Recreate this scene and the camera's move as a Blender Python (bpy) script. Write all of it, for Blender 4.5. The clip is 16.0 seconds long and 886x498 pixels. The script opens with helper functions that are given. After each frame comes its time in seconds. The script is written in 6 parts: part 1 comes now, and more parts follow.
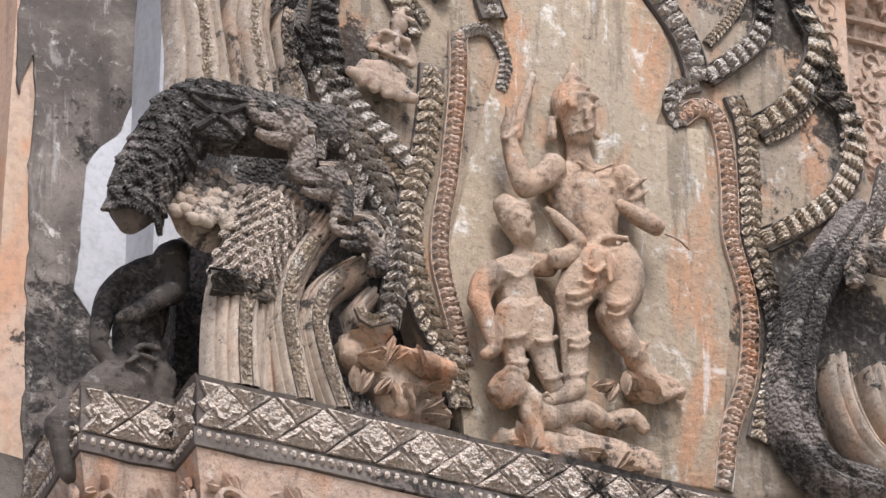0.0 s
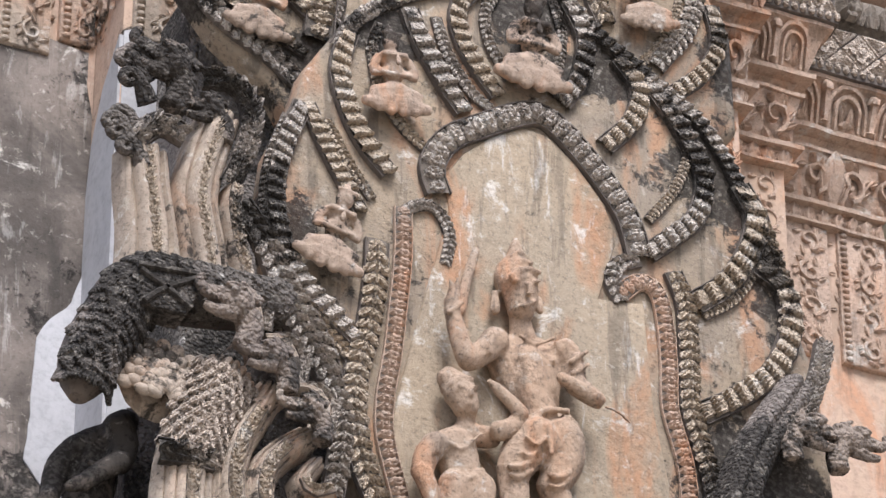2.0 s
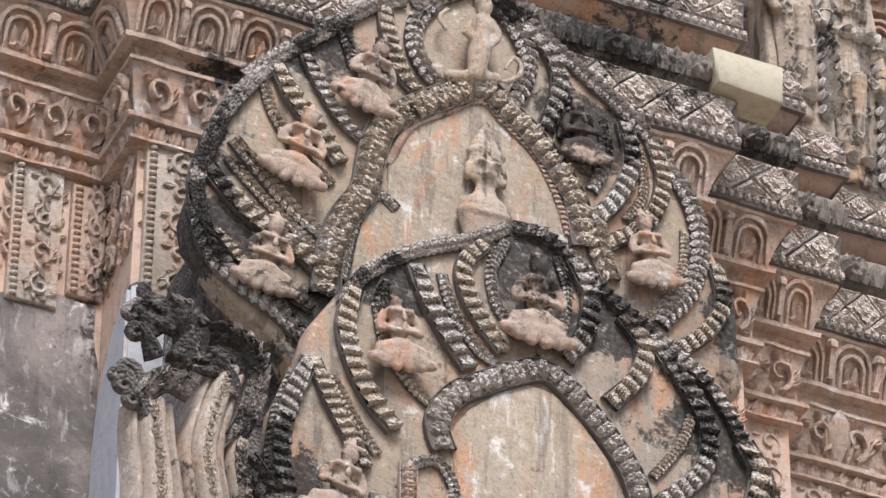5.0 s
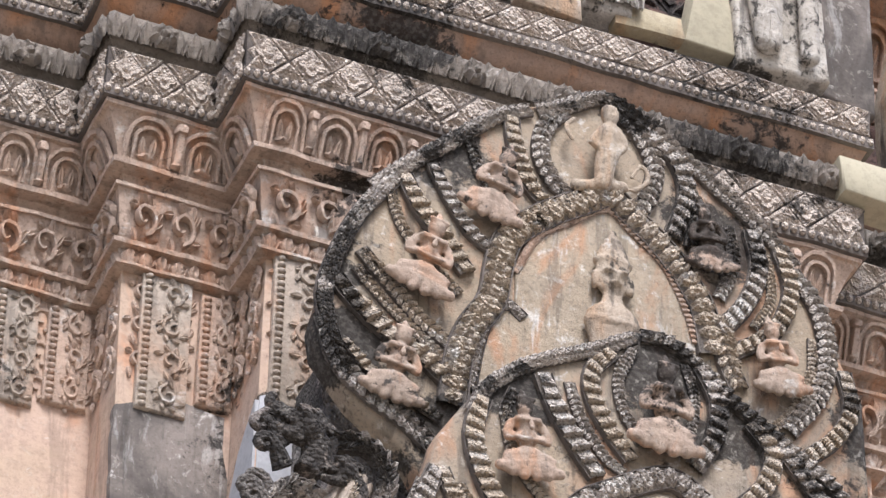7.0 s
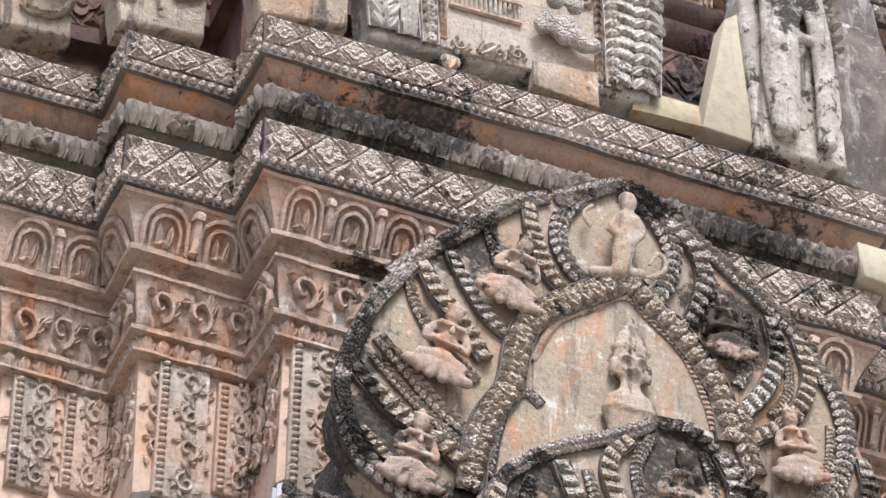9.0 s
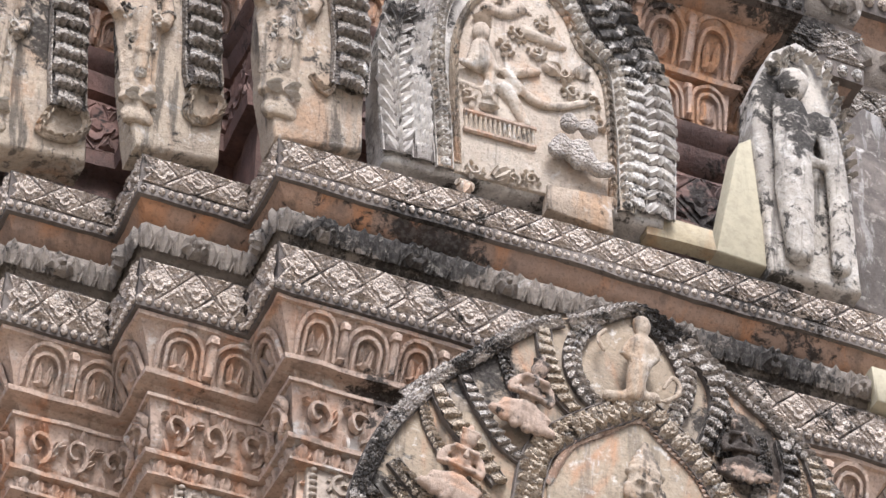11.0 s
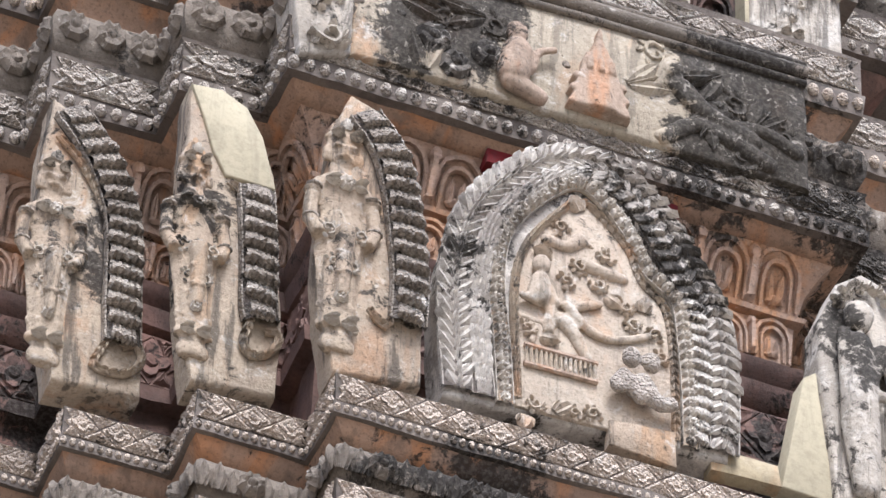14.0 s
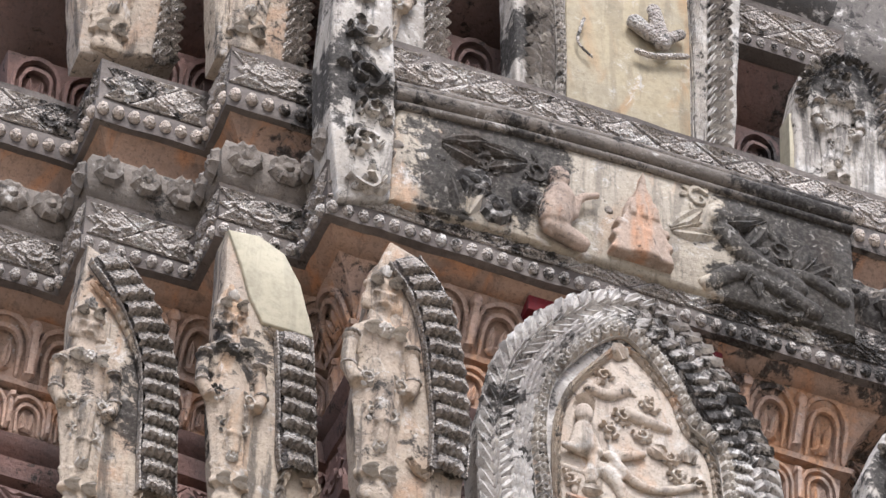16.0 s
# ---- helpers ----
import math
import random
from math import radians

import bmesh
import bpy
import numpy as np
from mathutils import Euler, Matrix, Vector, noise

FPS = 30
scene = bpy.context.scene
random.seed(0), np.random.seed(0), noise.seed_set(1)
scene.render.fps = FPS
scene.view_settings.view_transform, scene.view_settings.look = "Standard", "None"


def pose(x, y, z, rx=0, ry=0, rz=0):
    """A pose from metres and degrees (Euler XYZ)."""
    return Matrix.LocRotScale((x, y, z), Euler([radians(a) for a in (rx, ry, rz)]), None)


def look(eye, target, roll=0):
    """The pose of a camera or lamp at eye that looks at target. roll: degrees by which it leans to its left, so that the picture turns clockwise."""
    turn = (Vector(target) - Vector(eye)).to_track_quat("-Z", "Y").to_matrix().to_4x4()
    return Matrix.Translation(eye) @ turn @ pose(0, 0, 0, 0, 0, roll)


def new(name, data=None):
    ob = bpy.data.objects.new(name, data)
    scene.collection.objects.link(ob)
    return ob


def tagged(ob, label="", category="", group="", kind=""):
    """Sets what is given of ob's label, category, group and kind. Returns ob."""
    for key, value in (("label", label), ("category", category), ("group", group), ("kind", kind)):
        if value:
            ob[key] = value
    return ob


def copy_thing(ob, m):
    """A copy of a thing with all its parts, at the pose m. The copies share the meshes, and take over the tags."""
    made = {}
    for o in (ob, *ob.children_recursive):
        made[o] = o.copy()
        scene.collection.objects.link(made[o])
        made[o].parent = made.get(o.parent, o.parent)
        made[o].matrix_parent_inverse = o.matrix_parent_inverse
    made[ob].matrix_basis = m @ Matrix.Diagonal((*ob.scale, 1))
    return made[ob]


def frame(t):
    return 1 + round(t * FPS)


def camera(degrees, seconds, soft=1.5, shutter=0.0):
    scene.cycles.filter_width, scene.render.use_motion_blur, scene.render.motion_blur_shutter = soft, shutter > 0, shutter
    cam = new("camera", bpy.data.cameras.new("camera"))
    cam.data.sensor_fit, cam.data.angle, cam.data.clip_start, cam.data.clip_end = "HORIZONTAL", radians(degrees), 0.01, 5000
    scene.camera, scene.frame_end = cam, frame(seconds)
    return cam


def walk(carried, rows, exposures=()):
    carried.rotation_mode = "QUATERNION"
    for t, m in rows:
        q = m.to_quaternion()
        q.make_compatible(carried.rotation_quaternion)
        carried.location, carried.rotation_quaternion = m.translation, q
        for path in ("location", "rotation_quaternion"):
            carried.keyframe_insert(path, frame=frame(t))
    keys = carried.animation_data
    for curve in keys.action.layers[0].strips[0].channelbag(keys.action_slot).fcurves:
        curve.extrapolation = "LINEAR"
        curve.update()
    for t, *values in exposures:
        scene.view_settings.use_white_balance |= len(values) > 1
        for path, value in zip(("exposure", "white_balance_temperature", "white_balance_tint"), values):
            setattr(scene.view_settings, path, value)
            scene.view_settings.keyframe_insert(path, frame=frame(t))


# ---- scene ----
cam = camera(9.957, 16.0)
ROWS = [
    (0.0, -6.498, -15.309, 1.566, 123.9817, -0.0941, -23.0830),
    (0.5, -6.579, -15.495, 1.425, 124.4377, 0.0152, -23.2900),
    (1.0, -6.607, -15.558, 1.375, 124.9457, 0.0052, -23.5153),
    (1.5, -6.607, -15.555, 1.373, 125.4277, 0.0287, -23.6470),
    (2.0, -6.607, -15.555, 1.369, 125.9522, 0.0077, -23.7867),
    (2.5, -6.604, -15.548, 1.370, 126.4403, -0.0295, -23.8999),
    (3.0, -6.610, -15.559, 1.356, 126.9659, -0.0812, -24.0033),
    (3.5, -6.608, -15.554, 1.356, 127.4489, -0.0975, -24.0507),
    (4.0, -6.608, -15.554, 1.351, 127.9639, -0.1235, -24.0824),
    (4.2, -6.609, -15.557, 1.348, 128.1618, -0.1033, -24.0608),
    (6.3, -6.628, -15.624, 1.275, 129.7994, -0.7536, -23.1465),
    (6.5, -6.617, -15.602, 1.293, 129.8965, -0.7994, -22.9373),
    (7.0, -6.618, -15.612, 1.282, 130.1450, -0.9620, -22.5940),
    (7.5, -6.608, -15.589, 1.301, 130.3824, -1.0602, -22.4381),
    (8.0, -6.608, -15.592, 1.296, 130.6411, -1.0760, -22.3982),
    (8.5, -6.608, -15.593, 1.293, 130.8853, -1.0370, -22.3930),
    (10.8, -6.597, -15.568, 1.301, 132.4033, -1.2187, -22.4086),
    (11.0, -6.605, -15.588, 1.279, 132.5715, -1.1636, -22.2874),
    (11.5, -6.603, -15.586, 1.277, 132.9952, -1.1963, -22.1748),
    (12.0, -6.599, -15.578, 1.280, 133.4545, -1.2856, -22.1018),
    (12.5, -6.575, -15.516, 1.340, 133.8841, -1.3447, -21.9993),
    (13.0, -6.549, -15.451, 1.405, 134.3411, -1.4152, -21.8986),
    (13.5, -6.526, -15.390, 1.465, 134.7674, -1.4548, -21.7858),
    (14.0, -6.503, -15.330, 1.528, 135.2304, -1.5598, -21.7234),
    (14.5, -6.483, -15.275, 1.586, 135.6560, -1.5856, -21.5964),
    (15.0, -6.454, -15.193, 1.675, 136.0995, -1.6830, -21.5269),
    (15.5, -6.436, -15.143, 1.733, 136.4840, -1.7579, -21.4512),
    (16.0, -6.409, -15.065, 1.823, 136.8755, -1.8724, -21.3987),
]
walk(cam, [(t, pose(x, y, z, rx, ry, rz)) for t, x, y, z, rx, ry, rz in ROWS],
     [(0, 0.44, 5950, 12), (4, 0.44, 5850, 12), (8, 0.58, 5800, 12), (11.5, 0.68, 5800, 12), (14.5, 0.64, 5800, 12), (16, 0.58, 5750, 12)])

# ---- sky and sun: a bright hazy day ----
world = bpy.data.worlds.new("sky")
scene.world = world
world.use_nodes = True
nt = world.node_tree
sky = nt.nodes.new("ShaderNodeTexSky")
sky.sky_type, sky.sun_disc = "NISHITA", False
SUN_EL, SUN_AZ = radians(55), radians(-98)      # azimuth from +x, towards the light
sky.sun_elevation, sky.sun_rotation = SUN_EL, math.pi / 2 - SUN_AZ
sky.dust_density, sky.air_density = 4.0, 1.0
nt.links.new(sky.outputs[0], nt.nodes["Background"].inputs[0])
nt.nodes["Background"].inputs[1].default_value = 0.13
sun = new("sun", bpy.data.lights.new("sun", "SUN"))
sun.data.energy, sun.data.angle, sun.data.color = 3.0, radians(20), (1.0, 0.96, 0.91)
sun.matrix_world = look((20 * math.cos(SUN_AZ) * math.cos(SUN_EL), 20 * math.sin(SUN_AZ) * math.cos(SUN_EL), 20 * math.sin(SUN_EL)), (0, 0, 0))


# ---- materials ----
# (x, z, reach) of the places where black lichen has settled on the facade
LICHEN = [(-1.42, 12.32, 0.42), (1.22, 12.20, 0.5), (-0.92, 12.95, 0.3), (0.30, 11.20, 0.5), (-1.45, 11.70, 0.45), (-1.30, 13.45, 0.4), (-0.42, 14.05, 0.32),
          (0.22, 14.35, 0.32), (0.62, 14.20, 0.3), (1.05, 13.75, 0.35), (0.70, 15.60, 0.42), (-0.56, 15.66, 0.38), (-1.05, 14.85, 0.3), (0.40, 16.20, 0.32),
          (-0.60, 16.64, 0.5), (0.95, 16.93, 0.6), (1.10, 16.55, 0.45), (0.75, 19.70, 0.45), (-0.68, 20.18, 0.6), (1.02, 20.22, 0.7), (1.55, 19.8, 0.5),
          (-0.84, 17.95, 0.25), (1.20, 18.15, 0.3), (0.46, 18.30, 0.35), (-0.45, 21.4, 0.35), (1.36, 21.9, 0.5), (1.40, 14.80, 0.3), (-1.40, 20.5, 0.4), (-2.15, 18.1, 0.5), (-1.10, 14.45, 0.35), (1.35, 13.3, 0.35)]


def lichen_group():
    """How thick the black growth lies at a place on the facade, 0 to 1, with ragged borders."""
    t = bpy.data.node_groups.new("lichen", "ShaderNodeTree")
    t.interface.new_socket("Place", in_out="INPUT", socket_type="NodeSocketVector")
    t.interface.new_socket("Growth", in_out="OUTPUT", socket_type="NodeSocketFloat")
    N, L = t.nodes, t.links
    gi, go = N.new("NodeGroupInput"), N.new("NodeGroupOutput")
    wn = N.new("ShaderNodeTexNoise")
    wn.inputs["Scale"].default_value, wn.inputs["Detail"].default_value = 2.6, 5
    L.new(gi.outputs[0], wn.inputs["Vector"])
    warp = N.new("ShaderNodeVectorMath")
    warp.operation = "MULTIPLY_ADD"
    warp.inputs[1].default_value = (0.7, 0.7, 0.7)
    L.new(wn.outputs["Color"], warp.inputs[0])
    L.new(gi.outputs[0], warp.inputs[2])
    flat = N.new("ShaderNodeVectorMath")
    flat.operation = "MULTIPLY"
    flat.inputs[1].default_value = (1, 0, 1)
    L.new(warp.outputs[0], flat.inputs[0])
    last = None
    for x, z, reach in LICHEN:
        d = N.new("ShaderNodeVectorMath")
        d.operation = "DISTANCE"
        d.inputs[1].default_value = (x + 0.35, 0, z + 0.35)
        L.new(flat.outputs[0], d.inputs[0])
        r = N.new("ShaderNodeMapRange")
        r.interpolation_type = "SMOOTHSTEP"
        r.inputs["From Min"].default_value, r.inputs["From Max"].default_value = reach, reach * 0.25
        L.new(d.outputs["Value"], r.inputs["Value"])
        if last is None:
            last = r.outputs[0]
        else:
            k = N.new("ShaderNodeMath")
            k.operation = "MAXIMUM"
            L.new(last, k.inputs[0])
            L.new(r.outputs[0], k.inputs[1])
            last = k.outputs[0]
    L.new(last, go.inputs[0])
    return t


GROWTH = lichen_group()


def stucco(name, a, b, c=(0.02, 0.018, 0.016), stain=0.5, white=0.0, rough=0.92, carve=0.0, streak=0.3, warm=None, bump=0.5,
           grime=0.3, seed=0.0, runs_=0.0, grow=0.17):
    """Weathered lime stucco: two base colours, dark growth, pale lime bloom, rain streaks, fine relief."""
    m = bpy.data.materials.new(name)
    m.use_nodes = True
    a, b = (tuple(0.93 * v + 0.07 * sum(k) / 3 for v in k) for k in (a, b))
    t = m.node_tree
    N, L = t.nodes, t.links
    bsdf = N["Principled BSDF"]
    bsdf.inputs["Roughness"].default_value = rough
    bsdf.inputs["Specular IOR Level"].default_value = 0.2
    geo = N.new("ShaderNodeNewGeometry")
    shift = N.new("ShaderNodeVectorMath")
    shift.operation = "ADD"
    shift.inputs[1].default_value = (seed, seed * 0.7, seed * 1.3)
    L.new(geo.outputs["Position"], shift.inputs[0])

    def tex(scale, detail=6.0, rough_=0.6, dist=0.0, stretch=None):
        n = N.new("ShaderNodeTexNoise")
        n.inputs["Scale"].default_value, n.inputs["Detail"].default_value = scale, detail
        n.inputs["Roughness"].default_value, n.inputs["Distortion"].default_value = rough_, dist
        if stretch:
            mp = N.new("ShaderNodeMapping")
            mp.inputs["Scale"].default_value = stretch
            L.new(shift.outputs[0], mp.inputs[0])
            L.new(mp.outputs[0], n.inputs["Vector"])
        else:
            L.new(shift.outputs[0], n.inputs["Vector"])
        return n.outputs["Fac"]

    def band(fac, lo, hi):
        r = N.new("ShaderNodeMapRange")
        r.interpolation_type = "SMOOTHSTEP"
        r.inputs["From Min"].default_value, r.inputs["From Max"].default_value = lo, hi
        L.new(fac, r.inputs["Value"])
        return r.outputs["Result"]

    def mix(fac, x, y, blend="MIX"):
        k = N.new("ShaderNodeMix")
        k.data_type, k.blend_type = "RGBA", blend
        for sock, v in ((k.inputs[0], fac), (k.inputs[6], x), (k.inputs[7], y)):
            if isinstance(v, (int, float)):
                sock.default_value = v
            elif isinstance(v, tuple):
                sock.default_value = (*v, 1)
            else:
                L.new(v, sock)
        return k.outputs[2]

    def scaled(x, k):
        q = N.new("ShaderNodeMath")
        q.operation = "MULTIPLY"
        L.new(x, q.inputs[0])
        q.inputs[1].default_value = k
        return q.outputs[0]

    col = mix(band(tex(1.7, 5, 0.65, 0.6), 0.36, 0.62), a, b)
    if warm:
        col = mix(scaled(band(tex(2.6, 6, 0.6, 1.2, (1.2, 1.0, 0.45)), 0.5, 0.66), 0.85), col, warm)
    col = mix(scaled(band(tex(22, 6, 0.7), 0.42, 0.7), 0.45), col, tuple(v * 0.55 for v in a))
    if white:
        col = mix(scaled(band(tex(5.5, 9, 0.72, 0.5), 0.66 - 0.22 * white, 0.74 - 0.16 * white), 0.85), col, (0.66, 0.62, 0.56))
    if runs_:
        col = mix(scaled(band(tex(4.5, 8, 0.7, 0.4, (2.6, 2.6, 0.5)), 0.56, 0.66), runs_), col, (0.66, 0.64, 0.60))
    if streak:
        col = mix(scaled(band(tex(3.0, 7, 0.65, 0.3, (3.0, 3.0, 0.35)), 0.53, 0.62), 0.8 * streak), col, tuple(v * 3 for v in c))
    if stain:
        big = tex(1.15, 4, 0.55, 0.8)
        fine = tex(12.0, 10, 0.76, 0.4)
        s = N.new("ShaderNodeMath")
        s.operation = "MULTIPLY_ADD"
        L.new(fine, s.inputs[0])
        s.inputs[1].default_value = 0.8
        L.new(scaled(big, 0.5), s.inputs[2])
        total = s.outputs[0]
        if grow:
            g = N.new("ShaderNodeGroup")
            g.node_tree = GROWTH
            L.new(geo.outputs["Position"], g.inputs[0])
            k = N.new("ShaderNodeMath")
            k.operation = "MULTIPLY_ADD"
            L.new(g.outputs[0], k.inputs[0])
            k.inputs[1].default_value = grow
            L.new(total, k.inputs[2])
            total = k.outputs[0]
        col = mix(scaled(band(total, 0.93 - 0.42 * stain, 1.0 - 0.41 * stain), 0.92), col, mix(band(tex(40, 6, 0.7), 0.45, 0.6), c, tuple(v * 3.5 for v in c)))
        if white:
            col = mix(scaled(band(tex(17, 8, 0.72, 0.6), 0.58, 0.63), 0.8 * white), col, (0.62, 0.57, 0.49))
    if grime:
        col = mix(scaled(band(tex(55, 4, 0.7), 0.5, 0.72), grime), col, tuple(v * 2 for v in c))
    L.new(col, bsdf.inputs["Base Color"])
    bmp = N.new("ShaderNodeBump")
    bmp.inputs["Strength"].default_value, bmp.inputs["Distance"].default_value = bump, 0.016
    height = tex(34, 8, 0.7)
    if carve:
        v = N.new("ShaderNodeTexVoronoi")
        v.feature = "SMOOTH_F1"
        v.inputs["Scale"].default_value = carve
        v.inputs["Smoothness"].default_value = 0.25
        warp = N.new("ShaderNodeVectorMath")
        warp.operation = "MULTIPLY_ADD"
        wn = N.new("ShaderNodeTexNoise")
        wn.inputs["Scale"].default_value = carve * 0.5
        L.new(shift.outputs[0], wn.inputs["Vector"])
        L.new(wn.outputs["Color"], warp.inputs[0])
        warp.inputs[1].default_value = (1.2 / carve,) * 3
        L.new(shift.outputs[0], warp.inputs[2])
        L.new(warp.outputs[0], v.inputs["Vector"])
        ad = N.new("ShaderNodeMath")
        ad.operation = "MULTIPLY_ADD"
        L.new(v.outputs["Distance"], ad.inputs[0])
        ad.inputs[1].default_value = -1.6
        L.new(height, ad.inputs[2])
        height = ad.outputs[0]
    L.new(height, bmp.inputs["Height"])
    L.new(bmp.outputs[0], bsdf.inputs["Normal"])
    return m


BLACK = (0.022, 0.020, 0.019)
PANEL = stucco("ochre_panel", (0.41, 0.325, 0.225), (0.37, 0.30, 0.215), stain=0.33, white=0.42, warm=(0.46, 0.255, 0.145), bump=0.8, grime=0.4, streak=0.5, runs_=0.6)
GREENISH = stucco("yellowed_panel", (0.46, 0.38, 0.24), (0.42, 0.36, 0.25), stain=0.25, white=0.35, warm=(0.44, 0.29, 0.16), bump=0.35, grime=0.15, seed=3)
FLESH = stucco("statue_stucco", (0.50, 0.35, 0.24), (0.45, 0.34, 0.25), stain=0.40, white=0.35, warm=(0.52, 0.29, 0.17), bump=1.0, grime=0.6, streak=0.5, seed=7)
KNEEL = stucco("small_statue_stucco", (0.50, 0.37, 0.28), (0.42, 0.32, 0.24), stain=0.52, white=0.3, warm=(0.52, 0.29, 0.17), bump=0.8, grime=0.45, seed=8, grow=0.2)
PALE = stucco("pale_statue", (0.50, 0.405, 0.30), (0.44, 0.345, 0.255), stain=0.49, white=0.4, warm=(0.47, 0.31, 0.19), bump=1.0, grime=0.5, streak=0.8, seed=9)
ORNATE = stucco("ornate_grey", (0.62, 0.52, 0.43), (0.52, 0.43, 0.35), stain=0.41, white=0.3, carve=75, bump=0.8, grime=0.5, seed=11)
# relief ground: crevice shade laid into the colour along with lichen
GROUND = stucco("lichen_shade_ground", (0.20, 0.17, 0.145), (0.12, 0.10, 0.088), stain=0.50, bump=0.6, grime=0.4, seed=12)
DARK = stucco("ornate_dark", (0.58, 0.51, 0.44), (0.40, 0.35, 0.30), stain=0.55, white=0.6, carve=70, bump=0.9, grime=0.4, seed=13)
BRAID = stucco("braid_stucco", (0.60, 0.50, 0.39), (0.50, 0.40, 0.29), stain=0.46, white=0.5, carve=70, bump=0.9, grime=0.45, seed=17)
GABLE = stucco("gable_ground", (0.37, 0.29, 0.20), (0.30, 0.245, 0.185), stain=0.48, white=0.35, warm=(0.43, 0.25, 0.15), bump=0.7, grime=0.45, streak=0.6, seed=18, grow=0.26)
PINK = stucco("pink_moulding", (0.57, 0.41, 0.305), (0.49, 0.365, 0.28), stain=0.39, white=0.4, warm=(0.55, 0.31, 0.19), bump=0.9, grime=0.5, streak=0.4, seed=19)
PINKWALL = stucco("pink_wall", (0.56, 0.40, 0.30), (0.52, 0.38, 0.27), stain=0.15, white=0.2, warm=(0.55, 0.30, 0.18), bump=0.3, grime=0.2, seed=21)
# orange bounce light from the paving is mixed into the undersides' colour
SOFFIT = stucco("bounce_lit_soffit", (0.37, 0.235, 0.155), (0.29, 0.195, 0.14), stain=0.44, warm=(0.44, 0.21, 0.10), bump=0.5, grime=0.45, streak=0.4, seed=23)
GREYWALL = stucco("blackened_wall", (0.25, 0.21, 0.18), (0.10, 0.086, 0.075), stain=0.42, white=0.35, bump=0.35, grime=0.35, streak=0.6, seed=27, runs_=0.3, grow=0.16)
# the shade of the recesses is put into this dark colour
RECESS = stucco("shaded_recess_wall", (0.25, 0.145, 0.115), (0.15, 0.10, 0.085), stain=0.56, bump=0.6, grime=0.45, seed=29)
BLACKWALL = stucco("black_parapet", (0.17, 0.15, 0.13), (0.07, 0.064, 0.058), stain=0.62, white=0.5, bump=0.5, grime=0.3, seed=31)
STONE_ROLL = stucco("dark_roll", (0.25, 0.21, 0.17), (0.17, 0.145, 0.12), stain=0.56, white=0.3, bump=0.8, grime=0.5, seed=33)
# blackened stucco; also the shade colour for cavities and gaps
BLACKSHADE = stucco("blackened_shade_stucco", (0.24, 0.205, 0.18), (0.13, 0.115, 0.10), stain=0.6, white=0.3, carve=60, bump=0.8, grime=0.4, seed=34)
NECK = stucco("naga_stucco", (0.50, 0.41, 0.32), (0.39, 0.315, 0.245), stain=0.48, white=0.4, warm=(0.50, 0.34, 0.24), bump=0.7, grime=0.5, streak=0.5, seed=35, grow=0.08)
HEAD = stucco("naga_head_stucco", (0.36, 0.29, 0.23), (0.20, 0.165, 0.14), stain=0.62, white=0.3, carve=55, bump=0.8, grime=0.45, seed=38)
# the pink moulding stucco, darkened for the shade under the cornices
PETAL2 = stucco("shaded_petals", (0.50, 0.33, 0.235), (0.38, 0.27, 0.205), stain=0.50, white=0.25, warm=(0.54, 0.29, 0.15), bump=0.8, grime=0.45, seed=40)
SPOT = stucco("spotted_stucco", (0.52, 0.475, 0.42), (0.34, 0.305, 0.27), stain=0.55, white=0.9, bump=0.7, grime=0.45, seed=36, grow=0.1)
PARAPET = stucco("parapet_plaster", (0.47, 0.40, 0.30), (0.40, 0.345, 0.265), stain=0.52, white=0.5, warm=(0.50, 0.33, 0.21), bump=0.7, grime=0.45, streak=0.5, seed=32, grow=0.34)
CREAM = stucco("cream_repair", (0.50, 0.445, 0.315), (0.45, 0.40, 0.28), stain=0.08, bump=0.15, grime=0.1, streak=0.15, seed=37, grow=0)
WHITE = stucco("grey_white_repair", (0.48, 0.475, 0.485), (0.43, 0.425, 0.435), stain=0.0, bump=0.12, grime=0.05, streak=0.05, seed=39, grow=0)
RED = stucco("red_paint", (0.17, 0.010, 0.018), (0.13, 0.010, 0.012), stain=0.2, bump=0.2, grime=0.2, seed=41)
EARTH = stucco("pale_paving", (0.42, 0.36, 0.28), (0.34, 0.29, 0.23), stain=0.05, bump=0.3, grime=0.2, seed=43)


# ---- mesh tools ----
class Soup:
    """Vertices and faces of one mesh."""

    def __init__(self):
        self.v, self.f = [], []

    def add(self, verts, faces, m=None):
        k = len(self.v)
        self.v += [tuple(m @ Vector(p)) if m else tuple(p) for p in verts]
        self.f += [tuple(i + k for i in f) for f in faces]
        return self

    def mesh(self, name, mat, smooth=True):
        me = bpy.data.meshes.new(name)
        me.from_pydata(self.v, [], self.f)
        bm = bmesh.new()
        bm.from_mesh(me)
        bmesh.ops.recalc_face_normals(bm, faces=bm.faces)
        bm.to_mesh(me)
        bm.free()
        me.materials.append(mat)
        if smooth:
            me.polygons.foreach_set("use_smooth", [True] * len(me.polygons))
            me.set_sharp_from_angle(angle=radians(50))
        return me


def part(name, soup, mat, parent, label="", smooth=True):
    ob = new(name, soup.mesh(name, mat, smooth) if isinstance(soup, Soup) else soup)
    ob.parent = parent
    if label:
        ob["label"] = label
    return ob


def thing(name, label, category, group="", kind=""):
    return tagged(new(name), label, category, group, kind)


def grid_faces(rows, cols, close=False):
    out = []
    for i in range(rows - 1):
        for j in range(cols if close else cols - 1):
            k = (j + 1) % cols
            out.append((i * cols + j, i * cols + k, (i + 1) * cols + k, (i + 1) * cols + j))
    return out


